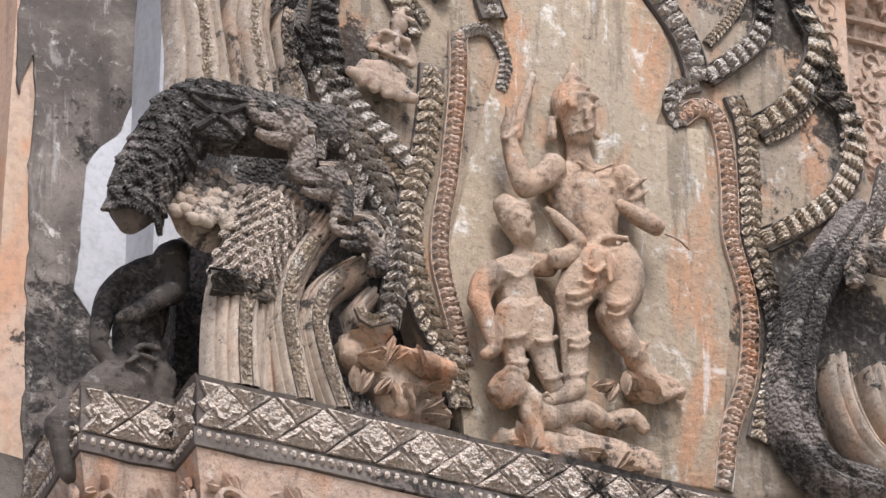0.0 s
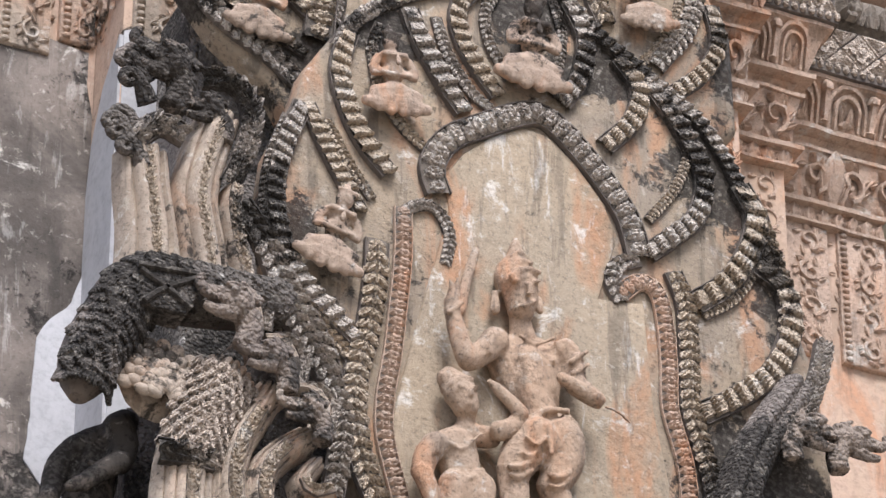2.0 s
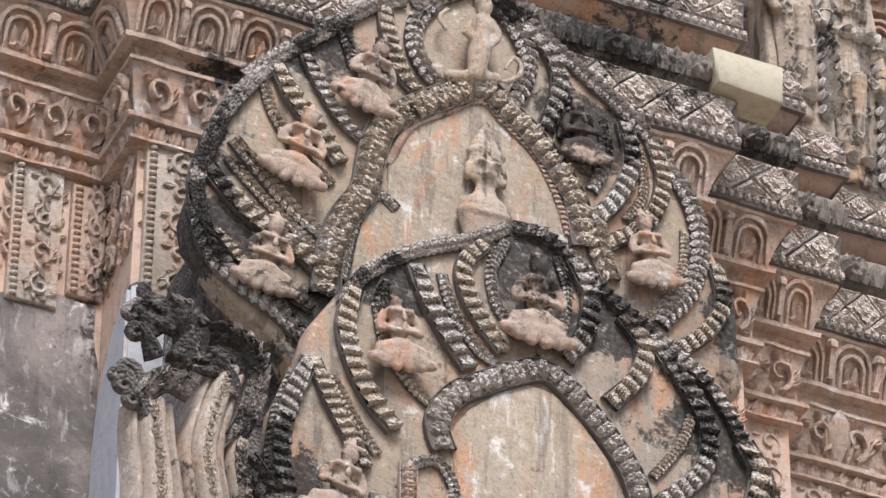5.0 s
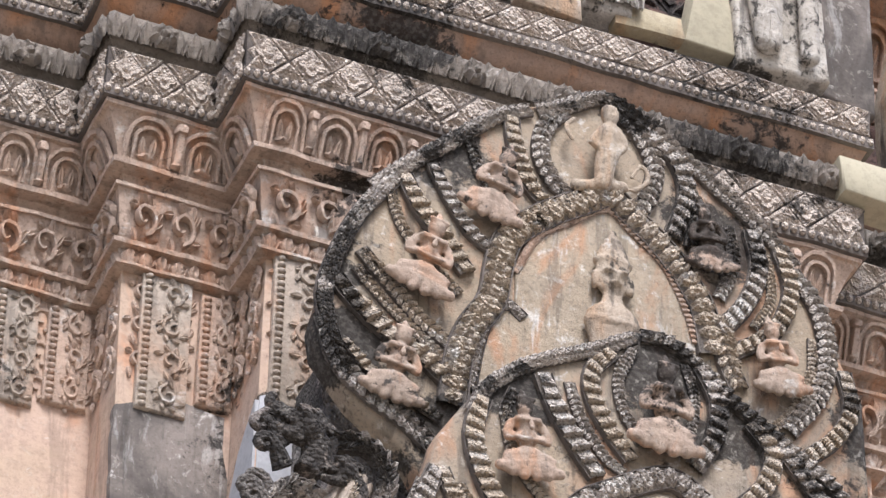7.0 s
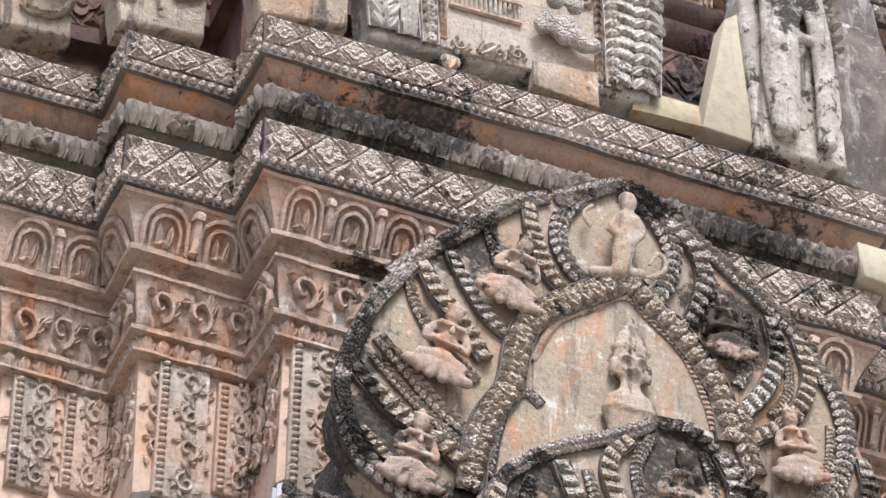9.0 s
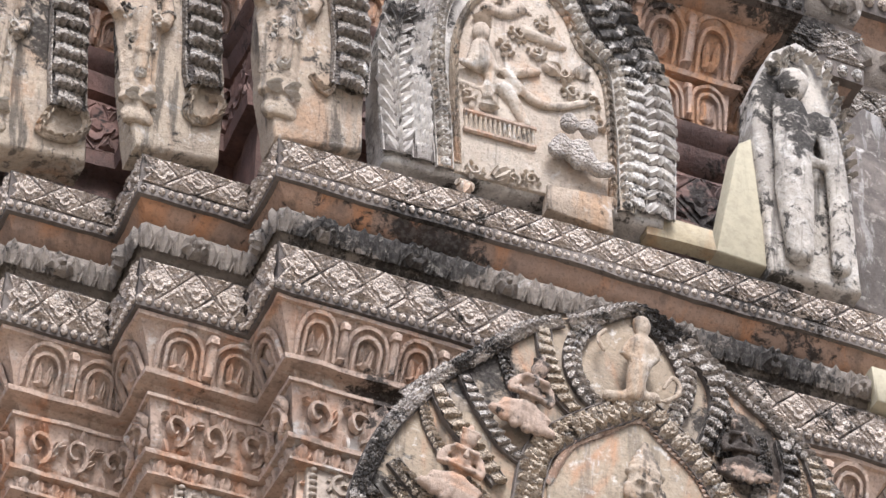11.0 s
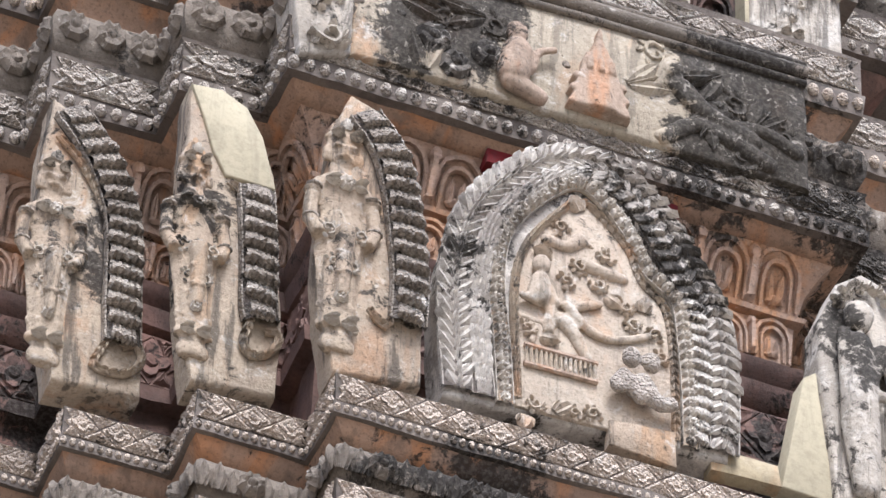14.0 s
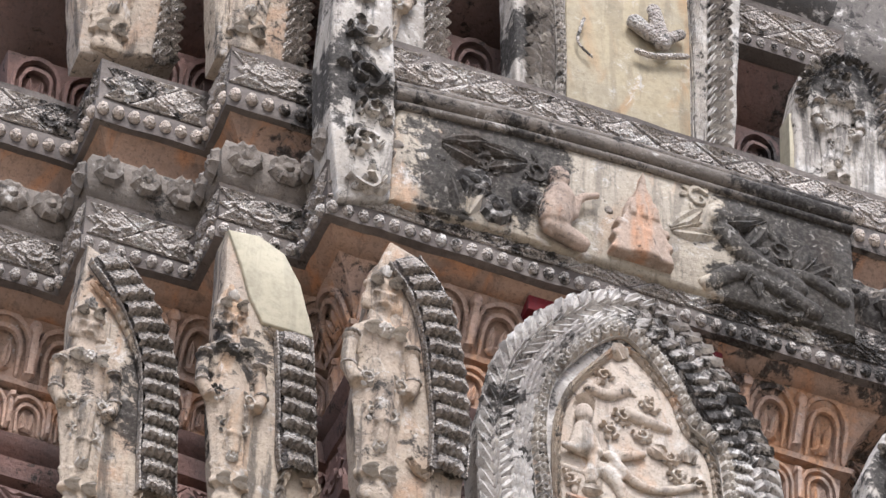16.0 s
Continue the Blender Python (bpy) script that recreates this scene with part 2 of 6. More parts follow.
def spline(pts, step):
    """Evenly spaced places along a smooth curve through pts."""
    p = [Vector(q) for q in pts]
    p = [p[0] * 2 - p[1]] + p + [p[-1] * 2 - p[-2]]
    fine = []
    for i in range(1, len(p) - 2):
        for k in range(12):
            u = k / 12
            fine.append(0.5 * (2 * p[i] + (p[i + 1] - p[i - 1]) * u + (2 * p[i - 1] - 5 * p[i] + 4 * p[i + 1] - p[i + 2]) * u * u
                               + (3 * p[i] - p[i - 1] - 3 * p[i + 1] + p[i + 2]) * u ** 3))
    fine.append(p[-2])
    run = [0.0]
    for s, e in zip(fine, fine[1:]):
        run.append(run[-1] + (e - s).length)
    n = max(2, round(run[-1] / step) + 1)
    out, k = [], 0
    for i in range(n):
        d = run[-1] * i / (n - 1)
        while k < len(run) - 2 and run[k + 1] < d:
            k += 1
        w = (d - run[k]) / max(1e-6, run[k + 1] - run[k])
        out.append(fine[k].lerp(fine[k + 1], min(1, w)))
    return out


def tube(s, pts, radii, sides=8, flat=1.0):
    """A tube through 3D places; flat squeezes it along y."""
    rings = []
    for i, p in enumerate(pts):
        d = (pts[min(i + 1, len(pts) - 1)] - pts[max(i - 1, 0)]).normalized()
        side = d.cross(Vector((0, 1, 0)))
        side = side.normalized() if side.length > 0.05 else Vector((1, 0, 0))
        up = side.cross(d)
        r = radii[i] if isinstance(radii, (list, tuple)) else radii
        for k in range(sides):
            a = 2 * math.pi * k / sides
            q = side * math.cos(a) * r + up * math.sin(a) * r
            rings.append(p + Vector((q.x, q.y * flat, q.z)))
    n = len(pts)
    f = grid_faces(n, sides, True) + [tuple(range(sides))[::-1], tuple(range((n - 1) * sides, n * sides))]
    return s.add(rings, f)


def ball(s, c, r, rings=7, sides=10):
    v = []
    for i in range(rings + 1):
        a = math.pi * i / rings
        for k in range(sides):
            b = 2 * math.pi * k / sides
            v.append((c[0] + r[0] * math.sin(a) * math.cos(b), c[1] + r[1] * math.sin(a) * math.sin(b), c[2] + r[2] * math.cos(a)))
    return s.add(v, grid_faces(rings + 1, sides, True))


def slab(s, outline, y_front, y_back, chamfer=0.03):
    """A plate with the given (x, z) outline, upright, its front edge eased."""
    n = len(outline)
    cx, cz = sum(p[0] for p in outline) / n, sum(p[1] for p in outline) / n
    v = []
    for y, k in ((y_back, 0), (y_front + chamfer, 0), (y_front + chamfer * 0.3, 0.3), (y_front, 1)):
        for x, z in outline:
            d = math.hypot(cx - x, cz - z)
            v.append((x + (cx - x) / d * chamfer * k, y, z + (cz - z) / d * chamfer * k))
    f = grid_faces(4, n, True) + [tuple(range(n)), tuple(range(3 * n, 4 * n))[::-1]]
    return s.add(v, f)


def welded(name, soup, mat, voxel=0.02, smooth=3, rough=0.0, rough_size=0.05):
    """Fuse overlapping pieces of a soup into one eroded skin."""
    ob = new(name, soup.mesh(name, mat))
    md = ob.modifiers.new("fuse", "REMESH")
    md.mode, md.voxel_size, md.use_smooth_shade = "VOXEL", voxel, True
    sm = ob.modifiers.new("soften", "SMOOTH")
    sm.factor, sm.iterations = 0.5, smooth
    if rough:
        tx = bpy.data.textures.new(name, "CLOUDS")
        tx.noise_scale, tx.noise_depth = rough_size, 3
        dp = ob.modifiers.new("wear", "DISPLACE")
        dp.texture, dp.strength, dp.mid_level, dp.texture_coords = tx, rough, 0.5, "GLOBAL"
    me = bpy.data.meshes.new_from_object(ob.evaluated_get(bpy.context.evaluated_depsgraph_get()))
    me.name = name
    ob.modifiers.clear()
    old, ob.data = ob.data, me
    bpy.data.meshes.remove(old)
    return ob


# ---- small carved pieces, shared by all bands: x along, y across, z out; about one unit in size ----
def leaf_verts(s, x0, y0, x1, y1, w, h, lift=0.0):
    d = Vector((x1 - x0, y1 - y0, 0))
    n = Vector((-d.y, d.x, 0)).normalized() * w
    b = Vector((x0, y0, lift))
    v = []
    for u, k, z in ((0.0, 0.45, 0.25), (0.35, 1.0, 0.8), (0.7, 0.8, 1.0)):
        c = b + d * u
        v += [c + n * k, c + n * k * 0.45 + Vector((0, 0, h * z)), c + Vector((0, 0, h * z * 0.6)), c - n * k * 0.45 + Vector((0, 0, h * z)), c - n * k]
    v.append(b + d + Vector((0, 0, h * 0.45)))
    f = grid_faces(3, 5) + [(10, 11, 15), (11, 12, 15), (12, 13, 15), (13, 14, 15)]
    s.add(v, f)


def piece(kind, mat, seed):
    rnd = random.Random(seed)
    j = lambda k: 1 + rnd.uniform(-k, k)
    s = Soup()
    if kind == "leaf":                        # a pair of leaves from the stem outwards
        for q in (-1, 1):
            leaf_verts(s, -0.45, q * 0.04, 0.62 * j(0.1), q * 0.5 * j(0.08), 0.27 * j(0.1), 0.34 * j(0.15))
        leaf_verts(s, -0.5, 0, 0.5, 0, 0.13, 0.42)
    elif kind == "fold":                      # an overlapping bract: ribbed, rising to a scalloped lip that drops sharply
        v, ny = [], 11
        for u, h in ((0.0, 0.05), (0.3, 0.24), (0.65, 0.40), (0.92, 0.52), (1.0, 0.44), (1.0, 0.0)):
            for k in range(ny):
                y = k / (ny - 1) - 0.5
                rib = 1.0 if k % 2 else 0.74
                lip = 0.88 + 0.22 * y - 0.25 * y * y + (0.07 if k % 2 else -0.03)
                v.append((-0.46 + u * lip * j(0.02), y * (0.82 + 0.16 * u), h * rib * (1 - 1.5 * y * y) * j(0.05) + 0.02))
        s.add(v, grid_faces(6, ny))
    elif kind == "rosette":
        v, n = [(0, 0, 0.42)], 16
        for r0, h, lobes in ((0.10, 0.40, 0), (0.16, 0.26, 0), (0.26, 0.36, 1), (0.38, 0.32, 1), (0.5, 0.0, 1)):
            for k in range(n):
                a = 2 * math.pi * k / n
                r = r0 * ((1.0 if k % 2 else 0.88) if lobes else 1) * j(0.03)
                v.append((r * math.cos(a), r * math.sin(a), h * (1 if k % 2 or not lobes else 0.78)))
        f = [(0, 1 + k, 1 + (k + 1) % n) for k in range(n)]
        f += [tuple(i + 1 for i in q) for q in grid_faces(5, n, True)]
        s.add(v, f)
    elif kind == "lozenge":                   # a diamond cushion with a four-petalled flower
        v, n = [], 16
        for r0, h in ((0.5, 0.0), (0.47, 0.22), (0.36, 0.25), (0.30, 0.50), (0.14, 0.30), (0.09, 0.55)):
            for k in range(n):
                a = 2 * math.pi * k / n
                dia = 1 / (abs(math.cos(a)) + abs(math.sin(a)))
                r = r0 * (dia if r0 > 0.33 else (0.65 + 0.5 * abs(math.cos(2 * a))) if r0 > 0.2 else 1) * j(0.03)
                v.append((r * math.cos(a), r * math.sin(a), h * j(0.08)))
        s.add(v, grid_faces(6, n, True) + [tuple(range(5 * n, 6 * n))])
    elif kind == "half":                      # a triangular half of it, base on y = 0, point at y = -0.5
        tri = [(-0.5, 0), (-0.25, 0), (0, 0), (0.25, 0), (0.5, 0), (0.25, -0.25), (0, -0.5), (-0.25, -0.25)]
        v, n = [], len(tri)
        for k, h, lobes in ((1.0, 0.0, 0), (0.93, 0.22, 0), (0.68, 0.24, 0), (0.55, 0.5, 1), (0.25, 0.3, 0), (0.12, 0.5, 0)):
            for i, (x, y) in enumerate(tri):
                q = k * (0.72 if lobes and i % 2 else 1)
                v.append((x * q, -0.19 + (y + 0.19) * q, h * j(0.1)))
        s.add(v, grid_faces(6, n, True) + [tuple(range(5 * n, 6 * n))])
    elif kind == "arch":                      # a niche-shaped petal: two hoops and a core; y up
        for w, hgt, r in ((0.46, 0.94, 0.055), (0.30, 0.74, 0.05)):
            path = [(-w, 0)] + [(-w * math.cos(math.pi * k / 8) * j(0.02), hgt - w + w * 1.0 * math.sin(math.pi * k / 8)) for k in range(9)] + [(w, 0)]
            v = []
            for x, y in path:
                d = Vector((x, y - hgt * 0.4)).normalized()
                for a, z in ((1, 0.0), (0.7, 0.13), (-0.7, 0.13), (-1, 0.0)):
                    v.append((x + d.x * a * r, y + d.y * a * r, z))
            s.add(v, grid_faces(len(path), 4))
        for x0 in (-0.1, 0.1):
            leaf_verts(s, x0, 0.1, x0 * 1.2, 0.56, 0.085, 0.13)
        leaf_verts(s, 0, 0.08, 0, 0.24, 0.2, 0.14)
    elif kind == "post":                      # the short baluster between two petals; y up
        v = []
        for y, w, z in ((0, 0.5, 0.1), (0.1, 0.5, 0.22), (0.14, 0.34, 0.2), (0.5, 0.4, 0.24), (0.74, 0.32, 0.2), (0.78, 0.5, 0.24), (0.9, 0.5, 0.22), (1, 0.3, 0.06)):
            v += [(-w, y, 0), (-w * 0.7, y, z), (w * 0.7, y, z), (w, y, 0)]
        s.add(v, grid_faces(8, 4))
    elif kind == "scroll":                    # a curling vine thick with leaves; y up
        pts = []
        for k in range(16):
            a = -1.4 + k * 0.45
            r = 0.36 * (1 - k / 19)
            pts.append((r * math.cos(a), r * math.sin(a)))
        v = []
        for i, (x, y) in enumerate(pts):
            d = Vector((x, y)).normalized() * 0.06 * (1.25 - i / 30)
            h = 0.13 + 0.04 * rnd.random()
            v += [(x + d.x, y + d.y, 0.02), (x + d.x * 0.5, y + d.y * 0.5, h), (x - d.x * 0.5, y - d.y * 0.5, h), (x - d.x, y - d.y, 0.02)]
        s.add(v, grid_faces(len(pts), 4))
        for k in range(7):
            a = -2.2 + k * 0.75 + rnd.uniform(-0.2, 0.2)
            r0, r1 = 0.33, 0.55 * j(0.12)
            leaf_verts(s, r0 * math.cos(a), r0 * math.sin(a), r1 * math.cos(a + 0.5), r1 * math.sin(a + 0.5), 0.10, 0.13)
    elif kind == "tongue":                    # a big upright leaf; y up
        leaf_verts(s, 0, 0, 0, 1, 0.42, 0.26)
        leaf_verts(s, -0.22, 0, -0.4, 0.62, 0.16, 0.2)
        leaf_verts(s, 0.22, 0, 0.4, 0.62, 0.16, 0.2)
    elif kind == "flame":                     # a hooked flame tongue; x along, y outward
        v = []
        for i in range(7):
            u = i / 6
            cx, cy = 0.45 * math.sin(u * 2.1) - 0.2, u * (1.0 - 0.25 * u)
            w = 0.46 * (1 - u ** 3) + 0.04
            v += [(cx - w, cy, 0), (cx - w * 0.4, cy, 0.24 * (1 - 0.5 * u)), (cx, cy, 0.15 * (1 - 0.5 * u)), (cx + w * 0.4, cy, 0.24 * (1 - 0.5 * u)), (cx + w, cy, 0)]
        s.add(v, grid_faces(7, 5))
    worn = []
    chip = 0.09 if kind in ("lozenge", "half") else 0.0
    for p in s.v:
        w = noise.noise_vector(Vector(p) * 4.5 + Vector((seed, 0, 0)))
        worn.append((p[0] + w.x * 0.03, p[1] + w.y * 0.03, p[2] * (1 + 0.3 * w.z) + (chip * noise.noise(Vector(p) * 13) if p[2] > 0.1 else 0)))
    s.v = worn
    return s.mesh(kind, mat)


PIECES = {}


def shared(kind, mat):
    key = (kind, mat.name)
    if key not in PIECES:
        PIECES[key] = [piece(kind, mat, 31 * k + len(PIECES)) for k in range(3)]
    return random.choice(PIECES[key])


LABEL = {"leaf": "leaf", "fold": "fold", "rosette": "rosette", "lozenge": "lozenge", "half": "half_lozenge", "arch": "petal",
         "post": "baluster", "scroll": "scroll", "tongue": "leaf", "flame": "flame"}


def put(kind, mat, parent, origin, along, across, size, spin=0.0):
    """One carved piece as an object of its own: origin, two axes, (length, width, depth)."""
    along, across = Vector(along).normalized(), Vector(across).normalized()
    out = along.cross(across)
    m = Matrix((along, across, out)).transposed().to_4x4()
    m.translation = origin
    ob = new(LABEL[kind], shared(kind, mat))
    ob.parent = parent
    ob.matrix_local = m @ Matrix.Rotation(spin + random.uniform(-0.04, 0.04), 4, "Z") @ Matrix.Diagonal((*(k * random.uniform(0.94, 1.06) for k in size), 1))
    return ob


FRONT = Vector((0, -1, 0))


def garland(parent, pts, y, width, kind="fold", mat=None, depth=0.07, pitch=None, name="garland", beads=True, core=None):
    """A carved band on an upright plane: a rounded core along pts, bordered by fillets, with pieces in a row upon it."""
    mat = mat or BRAID
    pitch = pitch or width * (0.78 if kind == "fold" else 0.6)
    path = spline([(x, y, z) for x, z in pts], 0.04)
    s = Soup()
    v = []
    for i, p in enumerate(path):
        d = (path[min(i + 1, len(path) - 1)] - path[max(i - 1, 0)]).normalized()
        n = d.cross(FRONT)
        for u, h in ((-0.56, -0.1), (-0.53, 0.22), (-0.42, 0.36), (-0.2, 0.46), (0.0, 0.5), (0.2, 0.46), (0.42, 0.36), (0.53, 0.22), (0.56, -0.1)):
            v.append(p + n * width * u + FRONT * depth * h)
    s.add(v, grid_faces(len(path), 9))
    # dark core and borders carry the shade of gaps between pieces
    body = part(name, s, core or STONE_ROLL, parent)
    for q in (-0.53, 0.53):
        rail = Soup()
        v = []
        for i, p in enumerate(path):
            d = (path[min(i + 1, len(path) - 1)] - path[max(i - 1, 0)]).normalized()
            n = d.cross(FRONT)
            for u, h in ((-0.04, 0.0), (-0.025, 0.42), (0.025, 0.42), (0.04, 0.0)):
                wob = 1 + 0.25 * noise.noise(p * 30)
                v.append(p + n * width * (q + u) + FRONT * depth * h * wob)
        rail.add(v, grid_faces(len(path), 4))
        part("border", rail, GROUND if mat in (DARK, BRAID) else mat, body)
    marks = spline([(x, y, z) for x, z in pts], pitch)
    for i, p in enumerate(marks[:-1]):
        q = marks[i + 1]
        d = (q - p).normalized()
        across = FRONT.cross(d)
        end = min(1.0, 0.72 + 0.14 * min(i, len(marks) - 2 - i))
        put(kind, mat, body, (p + q) / 2 + FRONT * depth * 0.34, d, across, (pitch * (1.24 if kind == "fold" else 1.1), width * 1.1 * end, depth * 1.7 * end))
    return body


# ---- ground far below ----
g = Soup()
g.add([(-400, -400, 0), (400, -400, 0), (400, 400, 0), (-400, 400, 0)], [(0, 1, 2, 3)])
tagged(part("ground", g, EARTH, None), "pale sunlit paving round the temple", "ground", kind="structure")

# ---- the tower: stepped plan, stacked mouldings ----
AXIS = 0.2
TIER1 = [(-2.95, 9.0), (-2.95, 1.02), (-2.38, 1.02), (-2.38, 0.68), (-1.87, 0.68), (-1.87, 0.34), (-1.346, 0.34), (-1.346, 0.0),
         (1.72, 0.0), (1.72, 0.34), (2.20, 0.34), (2.20, 0.68), (2.60, 0.68), (2.60, 1.02), (6.0, 1.02), (6.0, 9.0)]
TIER2 = [(-3.1, 8.0), (-3.1, 1.62), (-2.50, 1.62), (-2.50, 1.28), (-1.93, 1.28), (-1.93, 0.94), (-1.50, 0.94), (-1.50, 0.60),
         (1.60, 0.60), (1.60, 0.94), (2.10, 0.94), (2.10, 1.28), (2.62, 1.28), (2.62, 1.62), (6.0, 1.62), (6.0, 8.0)]
TIER3 = [(x * 0.97 + 0.006, y + 0.55) for x, y in TIER2]


def plan(tier, d):
    """The plan grown by d on every side."""
    return [(x - d if x < AXIS else x + d, y - d if 0 < i < len(tier) - 1 else y) for i, (x, y) in enumerate(tier)]


def moulding(name, tier, profile, mat, parent, label="", wear=0.006):
    """A course round the plan; profile: (height, projection) from the bottom up."""
    rows = []
    for z, d in profile:
        c = plan(tier, d)
        ring = []
        for (x0, y0), (x1, y1) in zip(c, c[1:] + c[:1]):
            n = max(1, min(40, round(math.hypot(x1 - x0, y1 - y0) / 0.09)))
            ring.append([(x0 + (x1 - x0) * k / n, y0 + (y1 - y0) * k / n, z) for k in range(n)])
        rows.append(ring)
    counts = [max(len(r[i]) for r in rows) for i in range(len(rows[0]))]
    v, cols = [], sum(counts)
    for (z, d), _ in zip(profile, rows):
        c = plan(tier, d)
        for i, n in enumerate(counts):
            (x0, y0), (x1, y1) = c[i], c[(i + 1) % len(c)]
            for k in range(n):
                p = Vector((x0 + (x1 - x0) * k / n, y0 + (y1 - y0) * k / n, z))
                w = noise.noise_vector(p * 4.0) * wear * 1.6 + noise.noise_vector(p * 13.0) * wear
                v.append(p + w)
    s = Soup()
    s.add(v, grid_faces(len(profile), cols, True) + [tuple(range(cols))[::-1], tuple(range((len(profile) - 1) * cols, len(profile) * cols))])
    return part(name, s, mat, parent, label)


def runs(tier, d, first=1, last=14):
    """The straight faces of the plan that can be seen: start, end."""
    c = plan(tier, d)
    return [(Vector((*c[i], 0)), Vector((*c[i + 1], 0))) for i in range(first, last) if not (c[i + 1][1] > c[i][1] + 0.01)]


UP = Vector((0, 0, 1))


def face_row(kind, mat, parent, a, b, z, pitch, size, lift=0.0, offset=0.5, tilt=0.0):
    """Pieces side by side along one face, their y axis upright."""
    d = b - a
    n = max(1, round(d.length / pitch))
    t = d.normalized()
    out = t.cross(UP)
    step = d.length / n
    for k in range(n):
        p = a + t * step * (k + offset) + UP * z + out * lift
        if offset == 0.0 and k == 0:
            continue
        if p.x > 4.2:
            continue
        put(kind, mat, parent, p, t, UP + out * tilt, (size[0] * step / pitch, size[1], size[2]))


def lattice(tier, d, z0, z1, mat, parent, pitch=0.19, depth=0.05, limit=(1, 14)):
    """Diamonds in a row along a band, with half diamonds between them above and below."""
    h = z1 - z0
    for a, b in runs(tier, d, *limit):
        face_row("lozenge", mat, parent, a, b, (z0 + z1) / 2, pitch, (pitch * 0.97, h * 0.97, depth), 0.002)
        ln = (b - a).length
        n = max(1, round(ln / pitch))
        t = (b - a).normalized()
        out = t.cross(UP)
        for k in range(n + 1):
            p = a + t * ln * k / n
            if p.x > 4.2:
                continue
            w = 0.5 if k in (0, n) else 1.0
            for q in (1, -1):
                c = p + UP * ((z0 + z1) / 2 + q * h * 0.5) + out * 0.002 + t * (pitch * 0.25 if k == 0 else -pitch * 0.25 if k == n else 0)
                put("half", mat, parent, c, t * q, UP * q, (ln / n * 0.94 * w, h * 0.94, depth))


def bead_row(tier, d, z, r, pitch, mat, parent, name="bead_row", limit=(1, 14)):
    s = Soup()
    for a, b in runs(tier, d, *limit):
        n = max(1, round((b - a).length / pitch))
        t = (b - a).normalized()
        for k in range(n):
            p = a + (b - a) * (k + 0.5) / n + UP * z
            ball(s, p, (r, r, r * 1.25), 4, 6)
    return tagged(part(name, s, mat, parent), "row of small carved beads", kind="stuff")


tower = thing("temple_tower", "weathered stucco temple tower with stepped corners and carved cornices", "tower", kind="structure")
moulding("shaft", TIER1, [(0.0, -0.24), (7.0, -0.24), (13.0, -0.24), (14.3, -0.24), (15.37, -0.24)], PINKWALL, tower, "pink lime-washed wall with worn pilasters", 0.012)
moulding("fillet", TIER1, [(15.355, -0.24), (15.357, -0.185), (15.372, -0.185), (15.375, -0.215), (15.45, -0.205), (15.455, -0.165), (15.478, -0.162), (15.48, -0.22)], PINK, tower)
leafband = moulding("leaf_band", TIER1, [(15.478, -0.22), (15.49, -0.205), (15.60, -0.195), (15.70, -0.18), (15.757, -0.165), (15.76, -0.21)], PINK, tower)
moulding("fillet", TIER1, [(15.755, -0.21), (15.757, -0.150), (15.775, -0.148), (15.778, -0.195), (15.80, -0.20), (15.845, -0.175), (15.85, -0.112), (15.875, -0.108), (15.878, -0.16)], PINK, tower)
petalband = moulding("petal_band", TIER1, [(15.876, -0.18), (15.88, -0.145), (15.96, -0.122), (16.04, -0.092), (16.105, -0.06), (16.11, -0.04), (16.13, -0.038), (16.132, -0.09)], PINK, tower)
# band colour is dark so the grooves between diamonds look shaded
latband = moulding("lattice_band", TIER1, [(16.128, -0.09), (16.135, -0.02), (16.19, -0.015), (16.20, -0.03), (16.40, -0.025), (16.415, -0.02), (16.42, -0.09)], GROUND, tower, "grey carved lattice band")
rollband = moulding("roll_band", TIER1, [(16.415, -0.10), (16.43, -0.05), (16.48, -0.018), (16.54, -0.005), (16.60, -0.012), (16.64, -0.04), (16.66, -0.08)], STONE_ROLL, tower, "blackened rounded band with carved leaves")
moulding("soffit", TIER1, [(16.65, -0.09), (16.67, -0.05), (16.72, -0.02), (16.765, 0.0)], SOFFIT, tower, "underside of the ledge, orange bounce light in its colour")
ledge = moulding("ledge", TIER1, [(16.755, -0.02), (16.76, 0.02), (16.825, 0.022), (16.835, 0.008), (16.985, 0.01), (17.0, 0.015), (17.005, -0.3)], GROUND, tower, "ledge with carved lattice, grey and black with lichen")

for a, b in runs(TIER1, -0.21):
    face_row("tongue", PINK, leafband, a, b, 15.375, 0.075, (0.09, 0.085, 0.10), 0.004)
for a, b in runs(TIER1, -0.205):
    face_row("scroll", PINK, leafband, a, b, 15.62, 0.19, (0.20, 0.25, 0.24), 0.022, tilt=0.15)
    face_row("tongue", PINK, leafband, a, b, 15.49, 0.38, (0.20, 0.28, 0.24), 0.0, 0.0, tilt=0.15)
for a, b in runs(TIER1, -0.135):
    face_row("arch", PINK, petalband, a, b, 15.893, 0.24, (0.20, 0.235, 0.15), tilt=0.36)
    face_row("post", PINK, petalband, a, b, 15.893, 0.24, (0.05, 0.225, 0.2), offset=0.0, tilt=0.36)
lattice(TIER1, -0.027, 16.195, 16.41, ORNATE, latband, 0.20, 0.05)
bead_row(TIER1, -0.012, 16.168, 0.018, 0.045, ORNATE, tower)
for a, b in runs(TIER1, -0.003):
    face_row("tongue", STONE_ROLL, rollband, a, b, 16.46, 0.075, (0.095, 0.15, 0.12))
    face_row("rosette", STONE_ROLL, rollband, a, b, 16.52, 0.45, (0.13, 0.15, 0.12), 0.015)
lattice(TIER1, 0.008, 16.842, 16.995, ORNATE, ledge, 0.17, 0.04)
